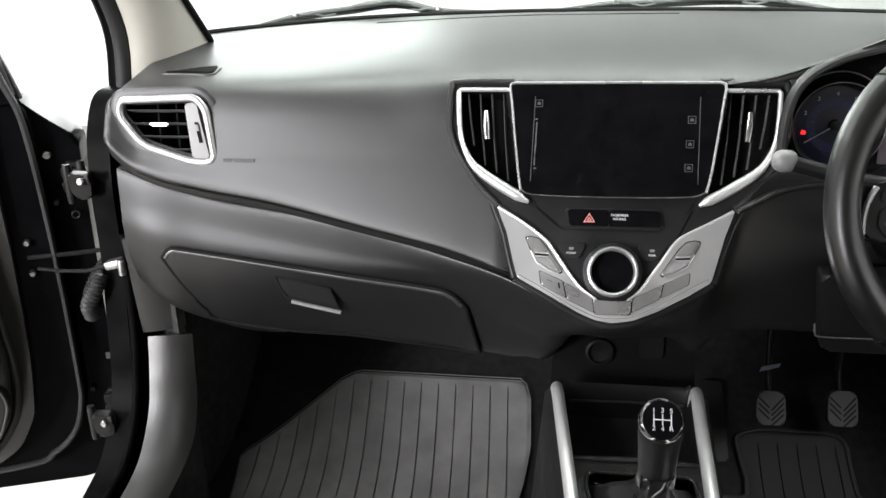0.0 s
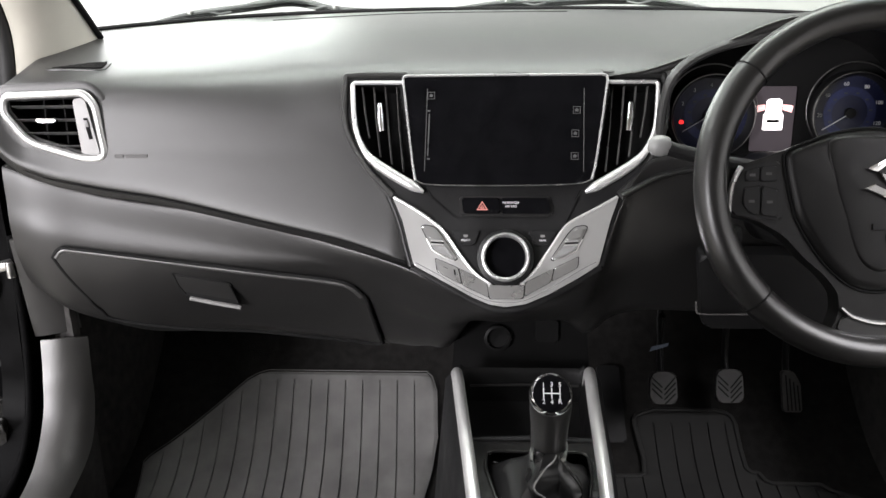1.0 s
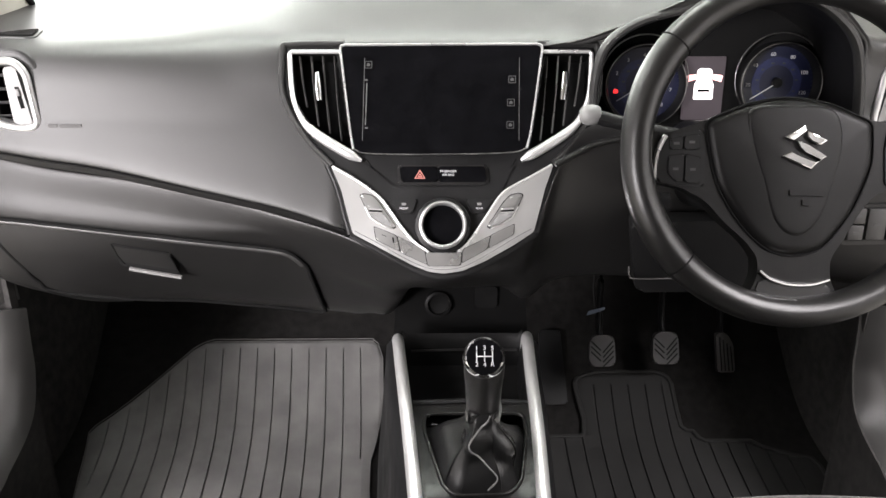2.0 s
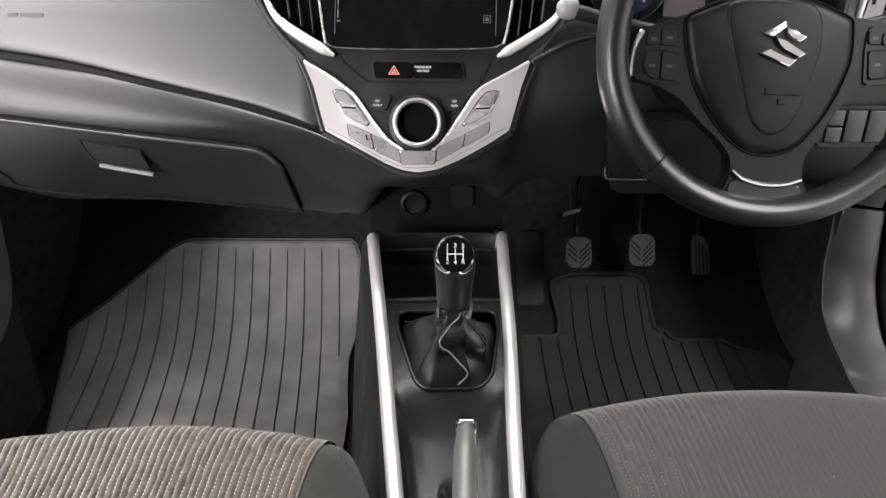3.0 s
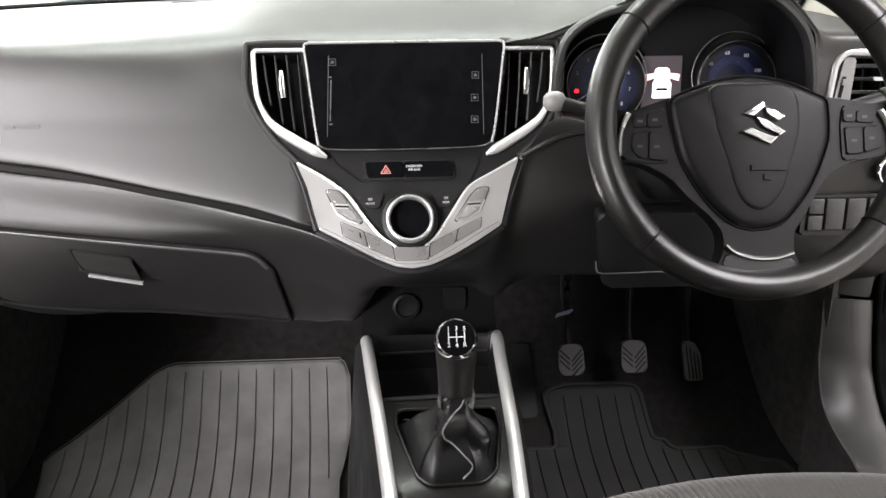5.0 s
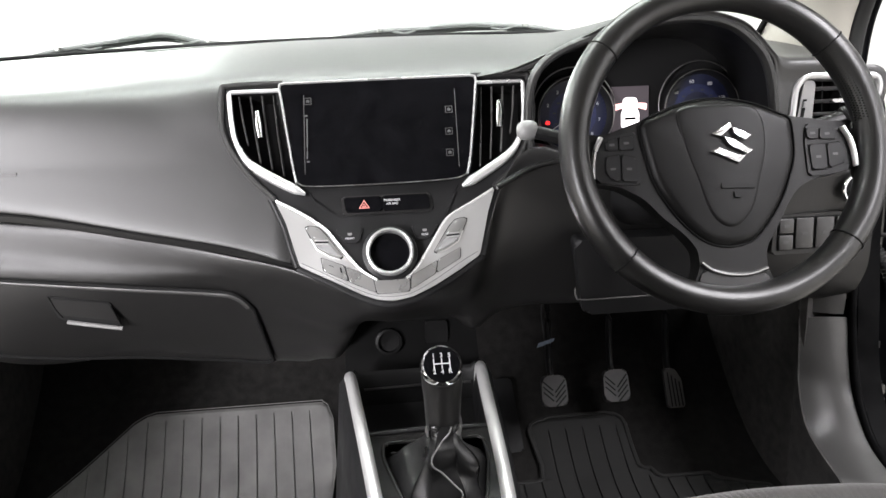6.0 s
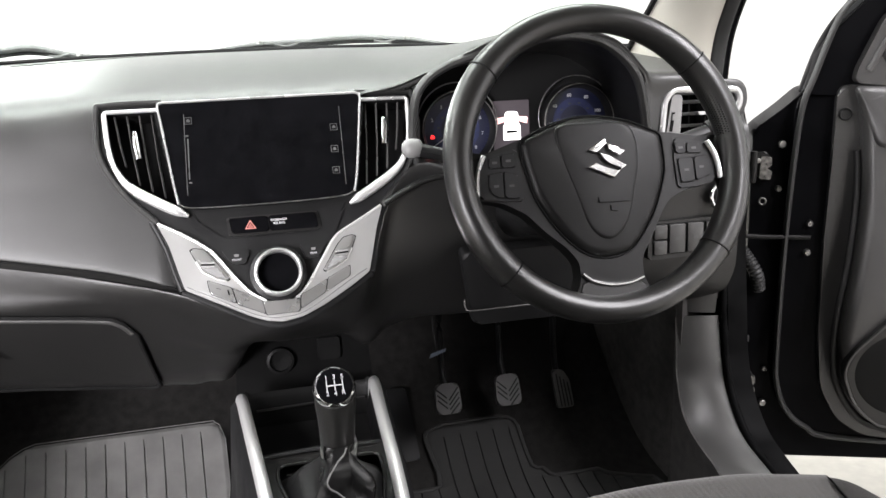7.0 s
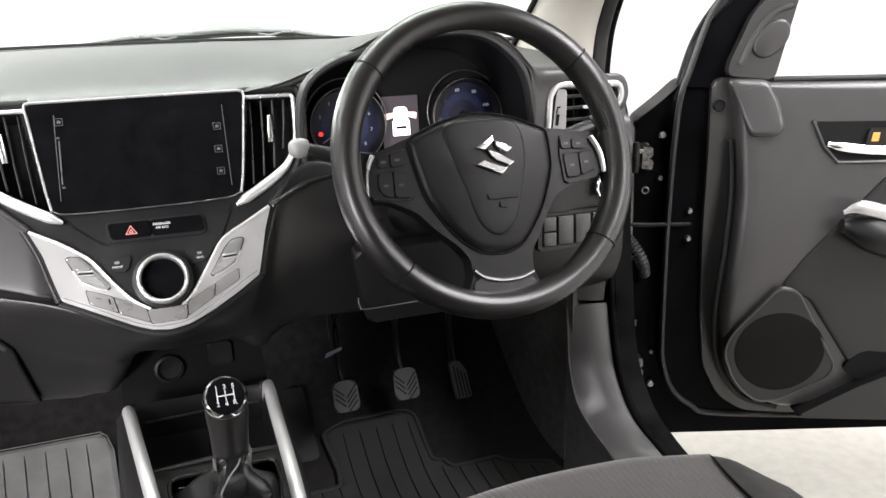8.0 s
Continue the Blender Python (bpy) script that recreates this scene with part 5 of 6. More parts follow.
spoke(1, ([(-0.1360, 0.0125), (-0.1225, 0.0163), (-0.1230, 0.0022), (-0.1365, 0.0022)], [(-0.1205, 0.0163), (-0.1045, 0.0180), (-0.1050, 0.0020), (-0.1210, 0.0020)],
          [(-0.1375, -0.0055), (-0.1215, -0.0037), (-0.1225, -0.0329), (-0.1315, -0.0316), (-0.1388, -0.0221)], [(-0.1190, -0.0038), (-0.1035, -0.0075), (-0.1040, -0.0350), (-0.1205, -0.0330)]))
spoke(-1, ([(0.1000, 0.0170), (0.1140, 0.0170), (0.1130, 0.0042), (0.1005, 0.0047)], [(0.1160, 0.0160), (0.1320, 0.0148), (0.1340, 0.0030), (0.1150, 0.0040)],
           [(0.1015, -0.0030), (0.1210, -0.0025), (0.1200, -0.0307), (0.1030, -0.0313)], [(0.1232, -0.0025), (0.1385, -0.0010), (0.1415, -0.0245), (0.1232, -0.0298)]))
part("collar", lathe([(0.055, -0.06), (0.060, -0.03), (0.05, -0.02)], SW), BLACK, wheel)

column = thing("steering_column", (0.383, 1.05, 0.86), "black steering column shroud with control stalks", "steering column")
SC = axes((0.383, 0.896, 0.945), (1, 0, 0), (0, 0.25, 0.968))
shroud = [(-0.062, 0.030), (-0.045, 0.045), (0.045, 0.045), (0.062, 0.030), (0.062, -0.050), (0.040, -0.075), (-0.040, -0.075), (-0.062, -0.050)]
part("shroud", prism(rounded(shroud, 0.015), SC, -0.24, -0.006, 0.008), BLACK, column)
part("shroud_seam", sweep(lift(SC, [(-0.063, -0.01), (0.063, -0.01)], -0.02), 0.001, 0.001), GAP, column)
for s in (-1, 1):
    tip = Vector((0.383 + s * 0.208, 0.962, 0.979))
    root = Vector((0.383 + s * 0.05, 0.955, 0.948))
    part("stalk", sweep(spline([root, root.lerp(tip, 0.5) + Vector((0, 0, -0.004)), tip], 6), 0.0105, 0.0085), BLACK, column, "black control stalk")
    part("stalk_end", lathe([(0.0090, -0.012), (0.0112, -0.009), (0.0124, -0.003), (0.0122, 0.003), (0.0104, 0.008), (0.0065, 0.0115), (0.001, 0.0125)], axes(tip, (0, 1, 0), (0, 0, 1) if s > 0 else (0, 0, -1)), 20), STALKGREY if s < 0 else BLACK, column, "grey stalk end")
# crease that runs from the silver panel under the instruments
part("fascia_crease", sweep(spline([(0.150, 1.050, 0.892), (0.175, 1.058, 0.903), (0.205, 1.070, 0.914), (0.245, 1.080, 0.919), (0.30, 1.084, 0.920), (0.42, 1.086, 0.915)], 6), 0.004, 0.006, up=(0, -1, 0)), LOWER, dash, "moulded crease under the instruments")
# ignition and bracket details under the wheel
part("lock_barrel", lathe([(0.014, 0), (0.014, 0.02), (0.010, 0.022)], axes((0.30, 1.03, 0.845), (0, 1, 0), (0, 0, -1))), BLACK, column)
knee = thing("knee_panel", (0.36, 1.13, 0.66), "black lower column cover with tray edge", "knee panel")
part("cover", prism(rounded([(-0.10, 0.10), (0.10, 0.10), (0.115, -0.03), (-0.075, -0.03)], 0.012), axes((0.36, 1.098, 0.715), (1, 0, 0), (0, -0.28, 0.96)), -0.01, 0.012, 0.006), BLACK, knee)
part("tray_edge", sweep(spline([(0.2672, 1.075, 0.7330), (0.2690, 1.075, 0.7195), (0.2779, 1.075, 0.7142), (0.33, 1.075, 0.7140), (0.3830, 1.075, 0.7142)], 6), 0.0012, 0.0012, n=8), GRIP, knee, "pale tray edge")
tag = thing("cable_tag", (0.2517, 1.199, 0.60), "small pale blue tag on a thin cable below the dashboard", "cable tag")
part("cable", sweep(spline([(0.235, 1.150, 0.700), (0.240, 1.175, 0.655), (0.250, 1.198, 0.606)], 6), 0.0012, 0.0012, n=6), GAP, tag)
part("label", prism(rounded([(-0.015, -0.006), (0.013, 0.003), (0.015, 0.009), (-0.012, 0.002)], 0.001), axes((0.2517, 1.198, 0.5985), (1, 0, 0), (0, 0.2, 1)), 0, 0.001), TAG, tag, "pale blue printed tag")

# switches by the driver's door
panel = thing("switch_bank", (0.64, 1.09, 0.74), "row of black square switches beside the steering wheel", "switch panel")
PM = axes((0.64, 1.098, 0.79), (1, -0.02, 0), (0, 0.05, 1))
part("surround", prism(rounded([(-0.068, 0.028), (0.066, 0.030), (0.068, -0.030), (-0.070, -0.032)], 0.005), PM, -0.01, 0.006, 0.003), LOWER, panel)
for a, w in ((-0.050, 0.022), (-0.022, 0.027), (0.009, 0.027), (0.042, 0.030)):
    for b, h in (((-0.013, 0.022), (0.012, 0.022)) if a < -0.03 else ((0.0, 0.046),)):
        part("switch_gap", block(at2(PM, a, b, 0.005), w + 0.003, h + 0.003, 0.003), GAP, panel)
        part("switch", block(at2(PM, a, b, 0.007), w, h, 0.006, 0.0015), DOORTRIM, panel)
        part("switch_print", block(at2(PM, a, b, 0.0103), 0.008, 0.004, 0.0004), DIM, panel)
part("thumb_wheel", lathe([(0.008, -0.006), (0.009, 0), (0.008, 0.006)], axes(PM @ Vector((0.046, 0.0, 0.008)), (0, 1, 0), (0, 0, 1))), STEEL, panel)
start = thing("start_button", (0.69, 1.08, 0.84), "round start button with bright ring", "button")
SB = axes((0.692, 1.092, 0.853), (1, 0, 0), (0, 0.1, 1))
part("ring", ring(SB @ Matrix.Translation((0, 0, 0.006)), 0.0215, 0.0035, 0.005), CHROME, start)
part("cap", lathe([(0.0175, 0), (0.0175, 0.007), (0.015, 0.009), (0.001, 0.0088)], SB), BLACK, start)
part("lamp", prism(rounded([(-0.004, -0.001), (0.004, -0.001), (0.004, 0.001), (-0.004, 0.001)], 0.0005), SB, 0.0088, 0.0094), REDPRINT, start)

# ---------- centre console ----------
console = thing("centre_console", (0.045, 0.75, 0.25), "dark plastic centre console with satin silver side rails", "console")


def deck(y):
    return 0.627 + (y - 1.056) * 0.131


rail_l = table([(0.30, 0.004, 0.0), (0.45, -0.006, 0.0), (0.612, -0.0188, 0.0), (0.71, -0.0284, 0.0), (0.838, -0.0404, 0.0), (1.046, -0.0622, 0.0), (1.075, -0.0650, 0.0)])
rail_r = table([(0.30, 0.096, 0.0), (0.45, 0.100, 0.0), (0.610, 0.1055, 0.0), (0.708, 0.1101, 0.0), (0.837, 0.1172, 0.0), (1.053, 0.1243, 0.0), (1.08, 0.126, 0.0)])
for fn, front in ((rail_l, 1.060), (rail_r, 1.064)):
    ys = list(np.linspace(0.32, front, 30))
    pts = [(fn(y)[0], y, deck(y) + 0.004 - 0.010 * step(front - 0.02, front + 0.01, y)) for y in ys]
    x, y, z = pts[-1]
    pts += [(x, y + 0.007, z - 0.012), (x, y + 0.010, z - 0.035), (x, y + 0.012, z - 0.08)]
    part("side_rail", sweep(pts, 0.0085, 0.010, n=14), RAIL, console, "satin silver rail")
for fn, s in ((rail_l, -1), (rail_r, 1)):
    rows = []
    for y in np.linspace(0.32, 1.062, 24):
        x = fn(y)[0]
        rows.append([(x + s * 0.004, y, deck(y) + 0.002), (x + s * 0.016, y, deck(y) - 0.012), (x + s * 0.022, y, deck(y) - 0.08), (x + s * 0.034, y, 0.42), (x + s * 0.045, y, 0.236)])
    part("side_wall", sheet(rows, 0.006), BLACK, console)


# open tray at the front
rows = []
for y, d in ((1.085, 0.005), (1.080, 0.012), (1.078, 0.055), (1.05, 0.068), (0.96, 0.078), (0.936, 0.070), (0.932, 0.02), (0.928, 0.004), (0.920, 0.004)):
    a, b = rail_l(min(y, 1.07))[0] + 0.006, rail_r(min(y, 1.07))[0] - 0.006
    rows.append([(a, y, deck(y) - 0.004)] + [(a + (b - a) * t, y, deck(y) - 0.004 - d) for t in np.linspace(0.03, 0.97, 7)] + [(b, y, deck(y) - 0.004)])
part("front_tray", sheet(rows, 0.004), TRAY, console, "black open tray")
part("tray_shelf", sweep([(-0.045, 1.074, 0.598), (0.035, 1.076, 0.599), (0.112, 1.076, 0.598)], 0.0015, 0.002, n=6), LOWER, console)
part("tray_lip", sweep([(rail_l(0.926)[0] + 0.008, 0.926, deck(0.926) - 0.006), (0.04, 0.928, deck(0.928) - 0.004), (rail_r(0.926)[0] - 0.008, 0.926, deck(0.926) - 0.006)], 0.004, 0.003), BLACK, console)
# deck behind the tray: gaiter opening, then a dished deck for the handbrake
gaiter_hole = rounded([(-0.023, 0.905), (0.104, 0.905), (0.106, 0.87), (0.091, 0.785), (0.074, 0.768), (0.014, 0.766), (0.0, 0.780), (-0.024, 0.875)], 0.012)


def deck_plate():
    rows = []
    for y in np.linspace(0.925, 0.32, 70):
        a, b = rail_l(y)[0] + 0.006, rail_r(y)[0] - 0.006
        row = []
        for t in np.linspace(0, 1, 33):
            x = a + (b - a) * t
            side = 1 - (2 * t - 1) ** 6
            dish = 0.018 * side * step(0.78, 0.70, y) + 0.003 * side
            slot = 0.022 * step(0.020, 0.013, abs(x - 0.046)) * step(0.66, 0.60, y)
            row.append((x, y, deck(y) - 0.004 - dish - slot))
        rows.append(row)
    bm = sheet(rows)
    gone = [f for f in bm.faces if inside(f.calc_center_median().xy, gaiter_hole)]
    bmesh.ops.delete(bm, geom=gone, context="FACES")
    part("deck", bm, DECK, console, "smooth dark console deck")
    rim = [(x, y, deck(y) - 0.006) for x, y in gaiter_hole]
    part("gaiter_frame", sweep(rim, 0.0026, 0.0024, closed=True), DECK, console)


deck_plate()

# gear lever
lever = thing("gear_lever", (0.043, 0.83, 0.57), "black gear lever with leather gaiter and chrome-ringed knob", "gear lever")
hole = np.array(gaiter_hole)
hc = hole.mean(0)
collar = np.array((0.045, 0.800))
rows = []
for t in np.linspace(0, 1, 30):
    row = []
    for j, p in enumerate(hole):
        q = math.atan2(*(p - hc)[::-1])
        shrink = (1 - t) ** 1.7
        neck = collar + np.array((0.0215 * math.cos(q), 0.0215 * math.sin(q)))
        xy = hc + (p - hc) * 0.985
        xy = xy * shrink + neck * (1 - shrink)
        sag = math.sin(math.pi * t) ** 0.8
        fold = sag * (0.0050 * math.sin(2 * q + 6 * t + 0.4) + 0.0035 * math.sin(4 * q - 8 * t + 1.0))
        # sharp pleat that swings from side to side on its way down
        bend = -1.62 + 0.30 * math.sin(7.5 * t + 0.6)
        away = math.atan2(math.sin(q - bend), math.cos(q - bend))
        fold += sag * (0.0075 * math.exp(-(away / 0.22) ** 2) - 0.0060 * math.exp(-((away - 0.42) / 0.26) ** 2))
        out = (xy - collar) / (np.linalg.norm(xy - collar) + 1e-6)
        xy = xy + out * fold
        row.append((xy[0], xy[1], deck(hc[1]) - 0.016 + 0.102 * t ** 0.85 + 0.02 * (xy[1] - hc[1]) * (1 - t) - 0.008 * sag * math.cos(q - 1.57)))
    rows.append(row)
rows = [spline(r, 3, True) for r in rows]
part("gaiter", sheet(rows, 0.0, True), BOOT, lever, "creased black leather gaiter")
seam = []
for k in range(1, 29):
    t = k / 29
    bend = -1.62 + 0.30 * math.sin(7.5 * t + 0.6)
    ring_pts = np.array(rows[k])
    ang = np.arctan2(ring_pts[:, 1] - collar[1] - (hc[1] - collar[1]) * (1 - t), ring_pts[:, 0] - collar[0])
    j = int(np.argmin(np.abs(np.angle(np.exp(1j * (ang - bend))))))
    seam.append(ring_pts[j] + np.array((0.0, -0.0008, 0.0008)))
part("gaiter_fold", sweep(spline(seam[::3], 6), 0.0007, 0.0012, n=8), STALKGREY, lever, "pale raised leather seam")
for k in range(9):
    part("stitch", block(Matrix.Translation((-0.012 + 0.0036 * k, 0.886 - 0.0008 * k, 0.598 - 0.0004 * k)) @ pose(0, 0, 0, 20, 0, -12), 0.0024, 0.0009, 0.0007), DIM, lever)
GK = axes((0.045, 0.802, 0.668), (1, 0, 0), (0, 0.99, 0.13))
part("collar", lathe([(0.0195, -0.004), (0.0206, 0.0), (0.0195, 0.006)], GK, 24), STEEL, lever)
part("grip", lathe([(0.0190, 0.004), (0.0196, 0.02), (0.0208, 0.045), (0.0224, 0.062), (0.0226, 0.072), (0.0212, 0.082), (0.015, 0.089), (0.001, 0.092)], GK, 32), LEATHER, lever, "dark moulded grip")
KC = axes((0.0440, 0.7835, 0.7535), (1, 0, 0), (0, 0.62, 0.785))
knob = part("knob_cap", lathe([(0.008, -0.026), (0.0185, -0.018), (0.0222, -0.008), (0.0225, 0.002), (0.0190, 0.0085), (0.001, 0.0105)], KC, 40), PIANO, lever, "gloss black cap with shift pattern")
part("knob_ring", lathe([(0.0226, -0.006), (0.0232, 0.0), (0.0220, 0.0045), (0.0196, 0.0075), (0.0193, 0.0066)], KC, 48, cap=False), CHROME, lever, "chrome ring")
KP = KC @ Matrix.Translation((0, 0, 0.0104))
for a in (-0.0085, 0.0, 0.0085):
    part("shift_line", block(at2(KP, a, 0, 0), 0.0010, 0.0115, 0.0014), MARK, knob)
part("shift_line", block(KP, 0.0175, 0.0010, 0.0014), MARK, knob)
for text, a, b in (("1", -0.0085, 0.0088), ("3", 0, 0.0092), ("5", 0.0085, 0.0088), ("2", -0.0085, -0.0086), ("4", 0, -0.0090), ("R", 0.0085, -0.0086)):
    part("numeral", letters(text, at2(KP, a, b, 0.0), 0.0068, 0.0008), MARK, knob)

# handbrake
brake = thing("handbrake", (0.05, 0.45, 0.54), "black handbrake lever with bright release button", "handbrake")
hp = spline([(0.0525, 0.640, 0.634), (0.0505, 0.60, 0.631), (0.0465, 0.52, 0.622), (0.042, 0.42, 0.605), (0.038, 0.32, 0.580)], 6)
hs = [0.80 + 0.2 * step(0, 6, i) for i in range(len(hp))]
part("grip", sweep(hp, 0.0118, 0.0150, n=18, scale=hs), GRIP, brake, "satin dark grey grip")
hm = axes((0.0527, 0.644, 0.636), (1, 0, 0), (0, -0.25, 0.97))
part("button", prism(rounded([(-0.007, -0.008), (0.007, -0.008), (0.007, 0.008), (-0.007, 0.008)], 0.003), hm, -0.004, 0.008, 0.002), PIANO, brake)
part("button_trim", sweep(lift(hm, [(-0.0085, -0.012), (-0.0085, 0.0085), (-0.006, 0.0112), (0.006, 0.0112), (0.0085, 0.0085), (0.0085, -0.012)], 0.004), 0.0022, 0.003, up=(0, -1, 0)), CHROME, brake, "chrome button surround")

# ---------- floor mats ----------
def mat_height(y):
    return float(np.interp(y, floor_side[:, 0], floor_side[:, 1])) + 0.010


def floor_mat(name, left, right, y0, y1, groove, label, mat, skew=0.0, deep=0.0035, lip=0.0008):
    """left, right: edges as tables over y; grooves run along y every groove metres."""
    ob = thing(name, ((left(0.9)[0] + right(0.9)[0]) / 2, 0.95, 0.246), label, "floor mat", "floor mats")
    xs = []
    x = -0.705 if left(1.0)[0] < 0 else 0.1
    end = x + 0.70
    while x < end:
        for d, h in ((0.0, -deep), (0.0014, -deep), (0.0026, 0.0003), (groove * 0.5, 0.0), (groove - 0.0012, 0.0003)):
            xs.append((x + d, h))
        x += groove
    rows = []
    for y in sorted(set(np.linspace(y0, y1, 90)) | set(left.breaks) | set(right.breaks)):
        if y < y0 or y > y1:
            continue
        a, b = left(y)[0], right(y)[0]
        sh = skew * (y - 1.2)
        row = []
        for x, h in xs:
            q = min(max(x + sh, a), b)
            border = step(0.0, 0.006, q - a) * step(0.0, 0.006, b - q) * step(0.0, 0.008, y1 - y)
            wave = 0.002 * noise.noise(Vector((q * 6, y * 6, 0)))
            row.append((q, y, mat_height(y) + (h if border > 0.99 and 0.020 < q - a and 0.020 < b - q and y < y1 - 0.022 else 0.0) - 0.004 * (1 - border) + wave))
        rows.append(row)
    bm = sheet(rows)
    bmesh.ops.remove_doubles(bm, verts=bm.verts[:], dist=0.0004)
    bmesh.ops.recalc_face_normals(bm, faces=bm.faces[:])
    part("ribbed_sheet", bm, mat, ob)
    edge = [(left(y)[0], y, mat_height(y)) for y in sorted(set(np.linspace(y0, y1, 50)) | {v for v in left.breaks if y0 < v < y1})]
    edge += [(left(y1)[0] + (right(y1)[0] - left(y1)[0]) * t, y1, mat_height(y1)) for t in np.linspace(0.05, 0.95, 12)]
    edge += [(right(y)[0], y, mat_height(y)) for y in sorted(set(np.linspace(y0, y1, 50)) | {v for v in right.breaks if y0 < v < y1}, reverse=True)]
    part("raised_edge", sweep(edge, lip, min(lip, 0.003), n=8), mat, ob)
    return ob


def poly_table(rows):
    r = np.array(rows, float)
    fn = lambda y: (float(np.interp(y, r[:, 0], r[:, 1])),)
    fn.breaks = [v for y in r[:, 0] for v in (y - 0.0004, y + 0.0004)]
    return fn


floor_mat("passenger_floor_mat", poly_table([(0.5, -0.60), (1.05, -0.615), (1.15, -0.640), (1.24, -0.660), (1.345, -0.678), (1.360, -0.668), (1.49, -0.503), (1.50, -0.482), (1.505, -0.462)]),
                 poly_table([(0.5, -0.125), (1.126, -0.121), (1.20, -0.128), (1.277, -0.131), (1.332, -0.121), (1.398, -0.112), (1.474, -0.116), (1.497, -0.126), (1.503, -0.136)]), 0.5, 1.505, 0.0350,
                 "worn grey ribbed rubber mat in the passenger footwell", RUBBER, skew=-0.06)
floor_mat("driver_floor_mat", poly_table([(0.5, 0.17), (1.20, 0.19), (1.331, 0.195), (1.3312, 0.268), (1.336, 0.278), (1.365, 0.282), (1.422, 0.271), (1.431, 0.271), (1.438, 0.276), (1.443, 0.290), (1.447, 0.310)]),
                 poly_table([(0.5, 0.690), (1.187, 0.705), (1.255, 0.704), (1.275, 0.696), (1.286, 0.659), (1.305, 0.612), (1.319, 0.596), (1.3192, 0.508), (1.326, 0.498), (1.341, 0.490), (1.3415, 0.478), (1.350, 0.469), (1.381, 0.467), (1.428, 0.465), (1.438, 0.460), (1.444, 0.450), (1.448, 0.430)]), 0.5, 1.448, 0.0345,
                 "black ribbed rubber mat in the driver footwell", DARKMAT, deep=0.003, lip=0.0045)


# ---------- pedals ----------
def pedal(at, w, h, tilt, hatch, label):
    ob = thing("pedal", at, label, "pedal", "pedals")
    m = axes(at, (1, 0, 0), (0, math.sin(math.radians(tilt)), math.cos(math.radians(tilt))))
    outline = [(-w / 2, -h / 2), (w / 2, -h / 2), (w / 2 * 0.92, h / 2), (-w / 2 * 0.92, h / 2)] if hatch else [(-w * 0.30, -h / 2), (w * 0.52, -h / 2), (w * 0.42, h * 0.2), (w * 0.12, h / 2), (-w * 0.40, h / 2)]
    part("pad", prism(rounded(outline, 0.013 if hatch else 0.006), m, -0.012, 0.0, 0.003), PEDAL if hatch else PEDAL_LIT, ob, "worn rubber pad")
    # moulded grooves in the rubber
    if hatch:
        grooves = [[(-w * 0.42, h * (0.32 - 0.17 * k)), (-w * 0.06, h * (0.02 - 0.17 * k))] for k in range(3)] + [[(w * 0.42, h * (0.34 - 0.17 * k)), (w * 0.02, h * (-0.06 - 0.15 * k))] for k in range(4)]
    else:
        grooves = [[(w * (0.40 - 0.17 * k), -h * 0.46), (w * (0.28 - 0.17 * k), h * (0.16 + 0.08 * k))] for k in range(4)]
    for line in grooves:
        part("groove", sweep(lift(m, line, 0.0003), 0.0013, 0.0006, up=m.to_3x3() @ Vector((0, 0, 1)), n=6), GAP, ob)
    part("arm", sweep(spline([m @ Vector((0, 0.0, -0.014)), m @ Vector((0, 0.06, -0.03)), (at[0], at[1] + 0.06, at[2] + 0.16), (at[0], at[1] + 0.05, at[2] + 0.30)], 6), 0.006, 0.010), BLACK, ob)
    return ob


pedal((0.303, 1.35, 0.440), 0.050, 0.058, 25, True, "worn black clutch pedal with herringbone rubber")
pedal((0.4365, 1.397, 0.419), 0.052, 0.062, 25, True, "worn black brake pedal with herringbone rubber")
pedal((0.572, 1.45, 0.378), 0.044, 0.080, 20, False, "worn black accelerator pedal with ribbed rubber")
rest = thing("foot_rest", (0.205, 1.50, 0.36), "dark grey plastic foot rest beside the clutch pedal", "foot rest")
part("pad", prism(rounded([(-0.026, -0.155), (0.030, -0.155), (0.024, 0.0), (-0.02, 0.0)], 0.006), axes((0.225, 1.52, 0.39), (1, 0, 0), (0, 0.72, 0.69)), -0.01, 0.012, 0.004), BLACK, rest)


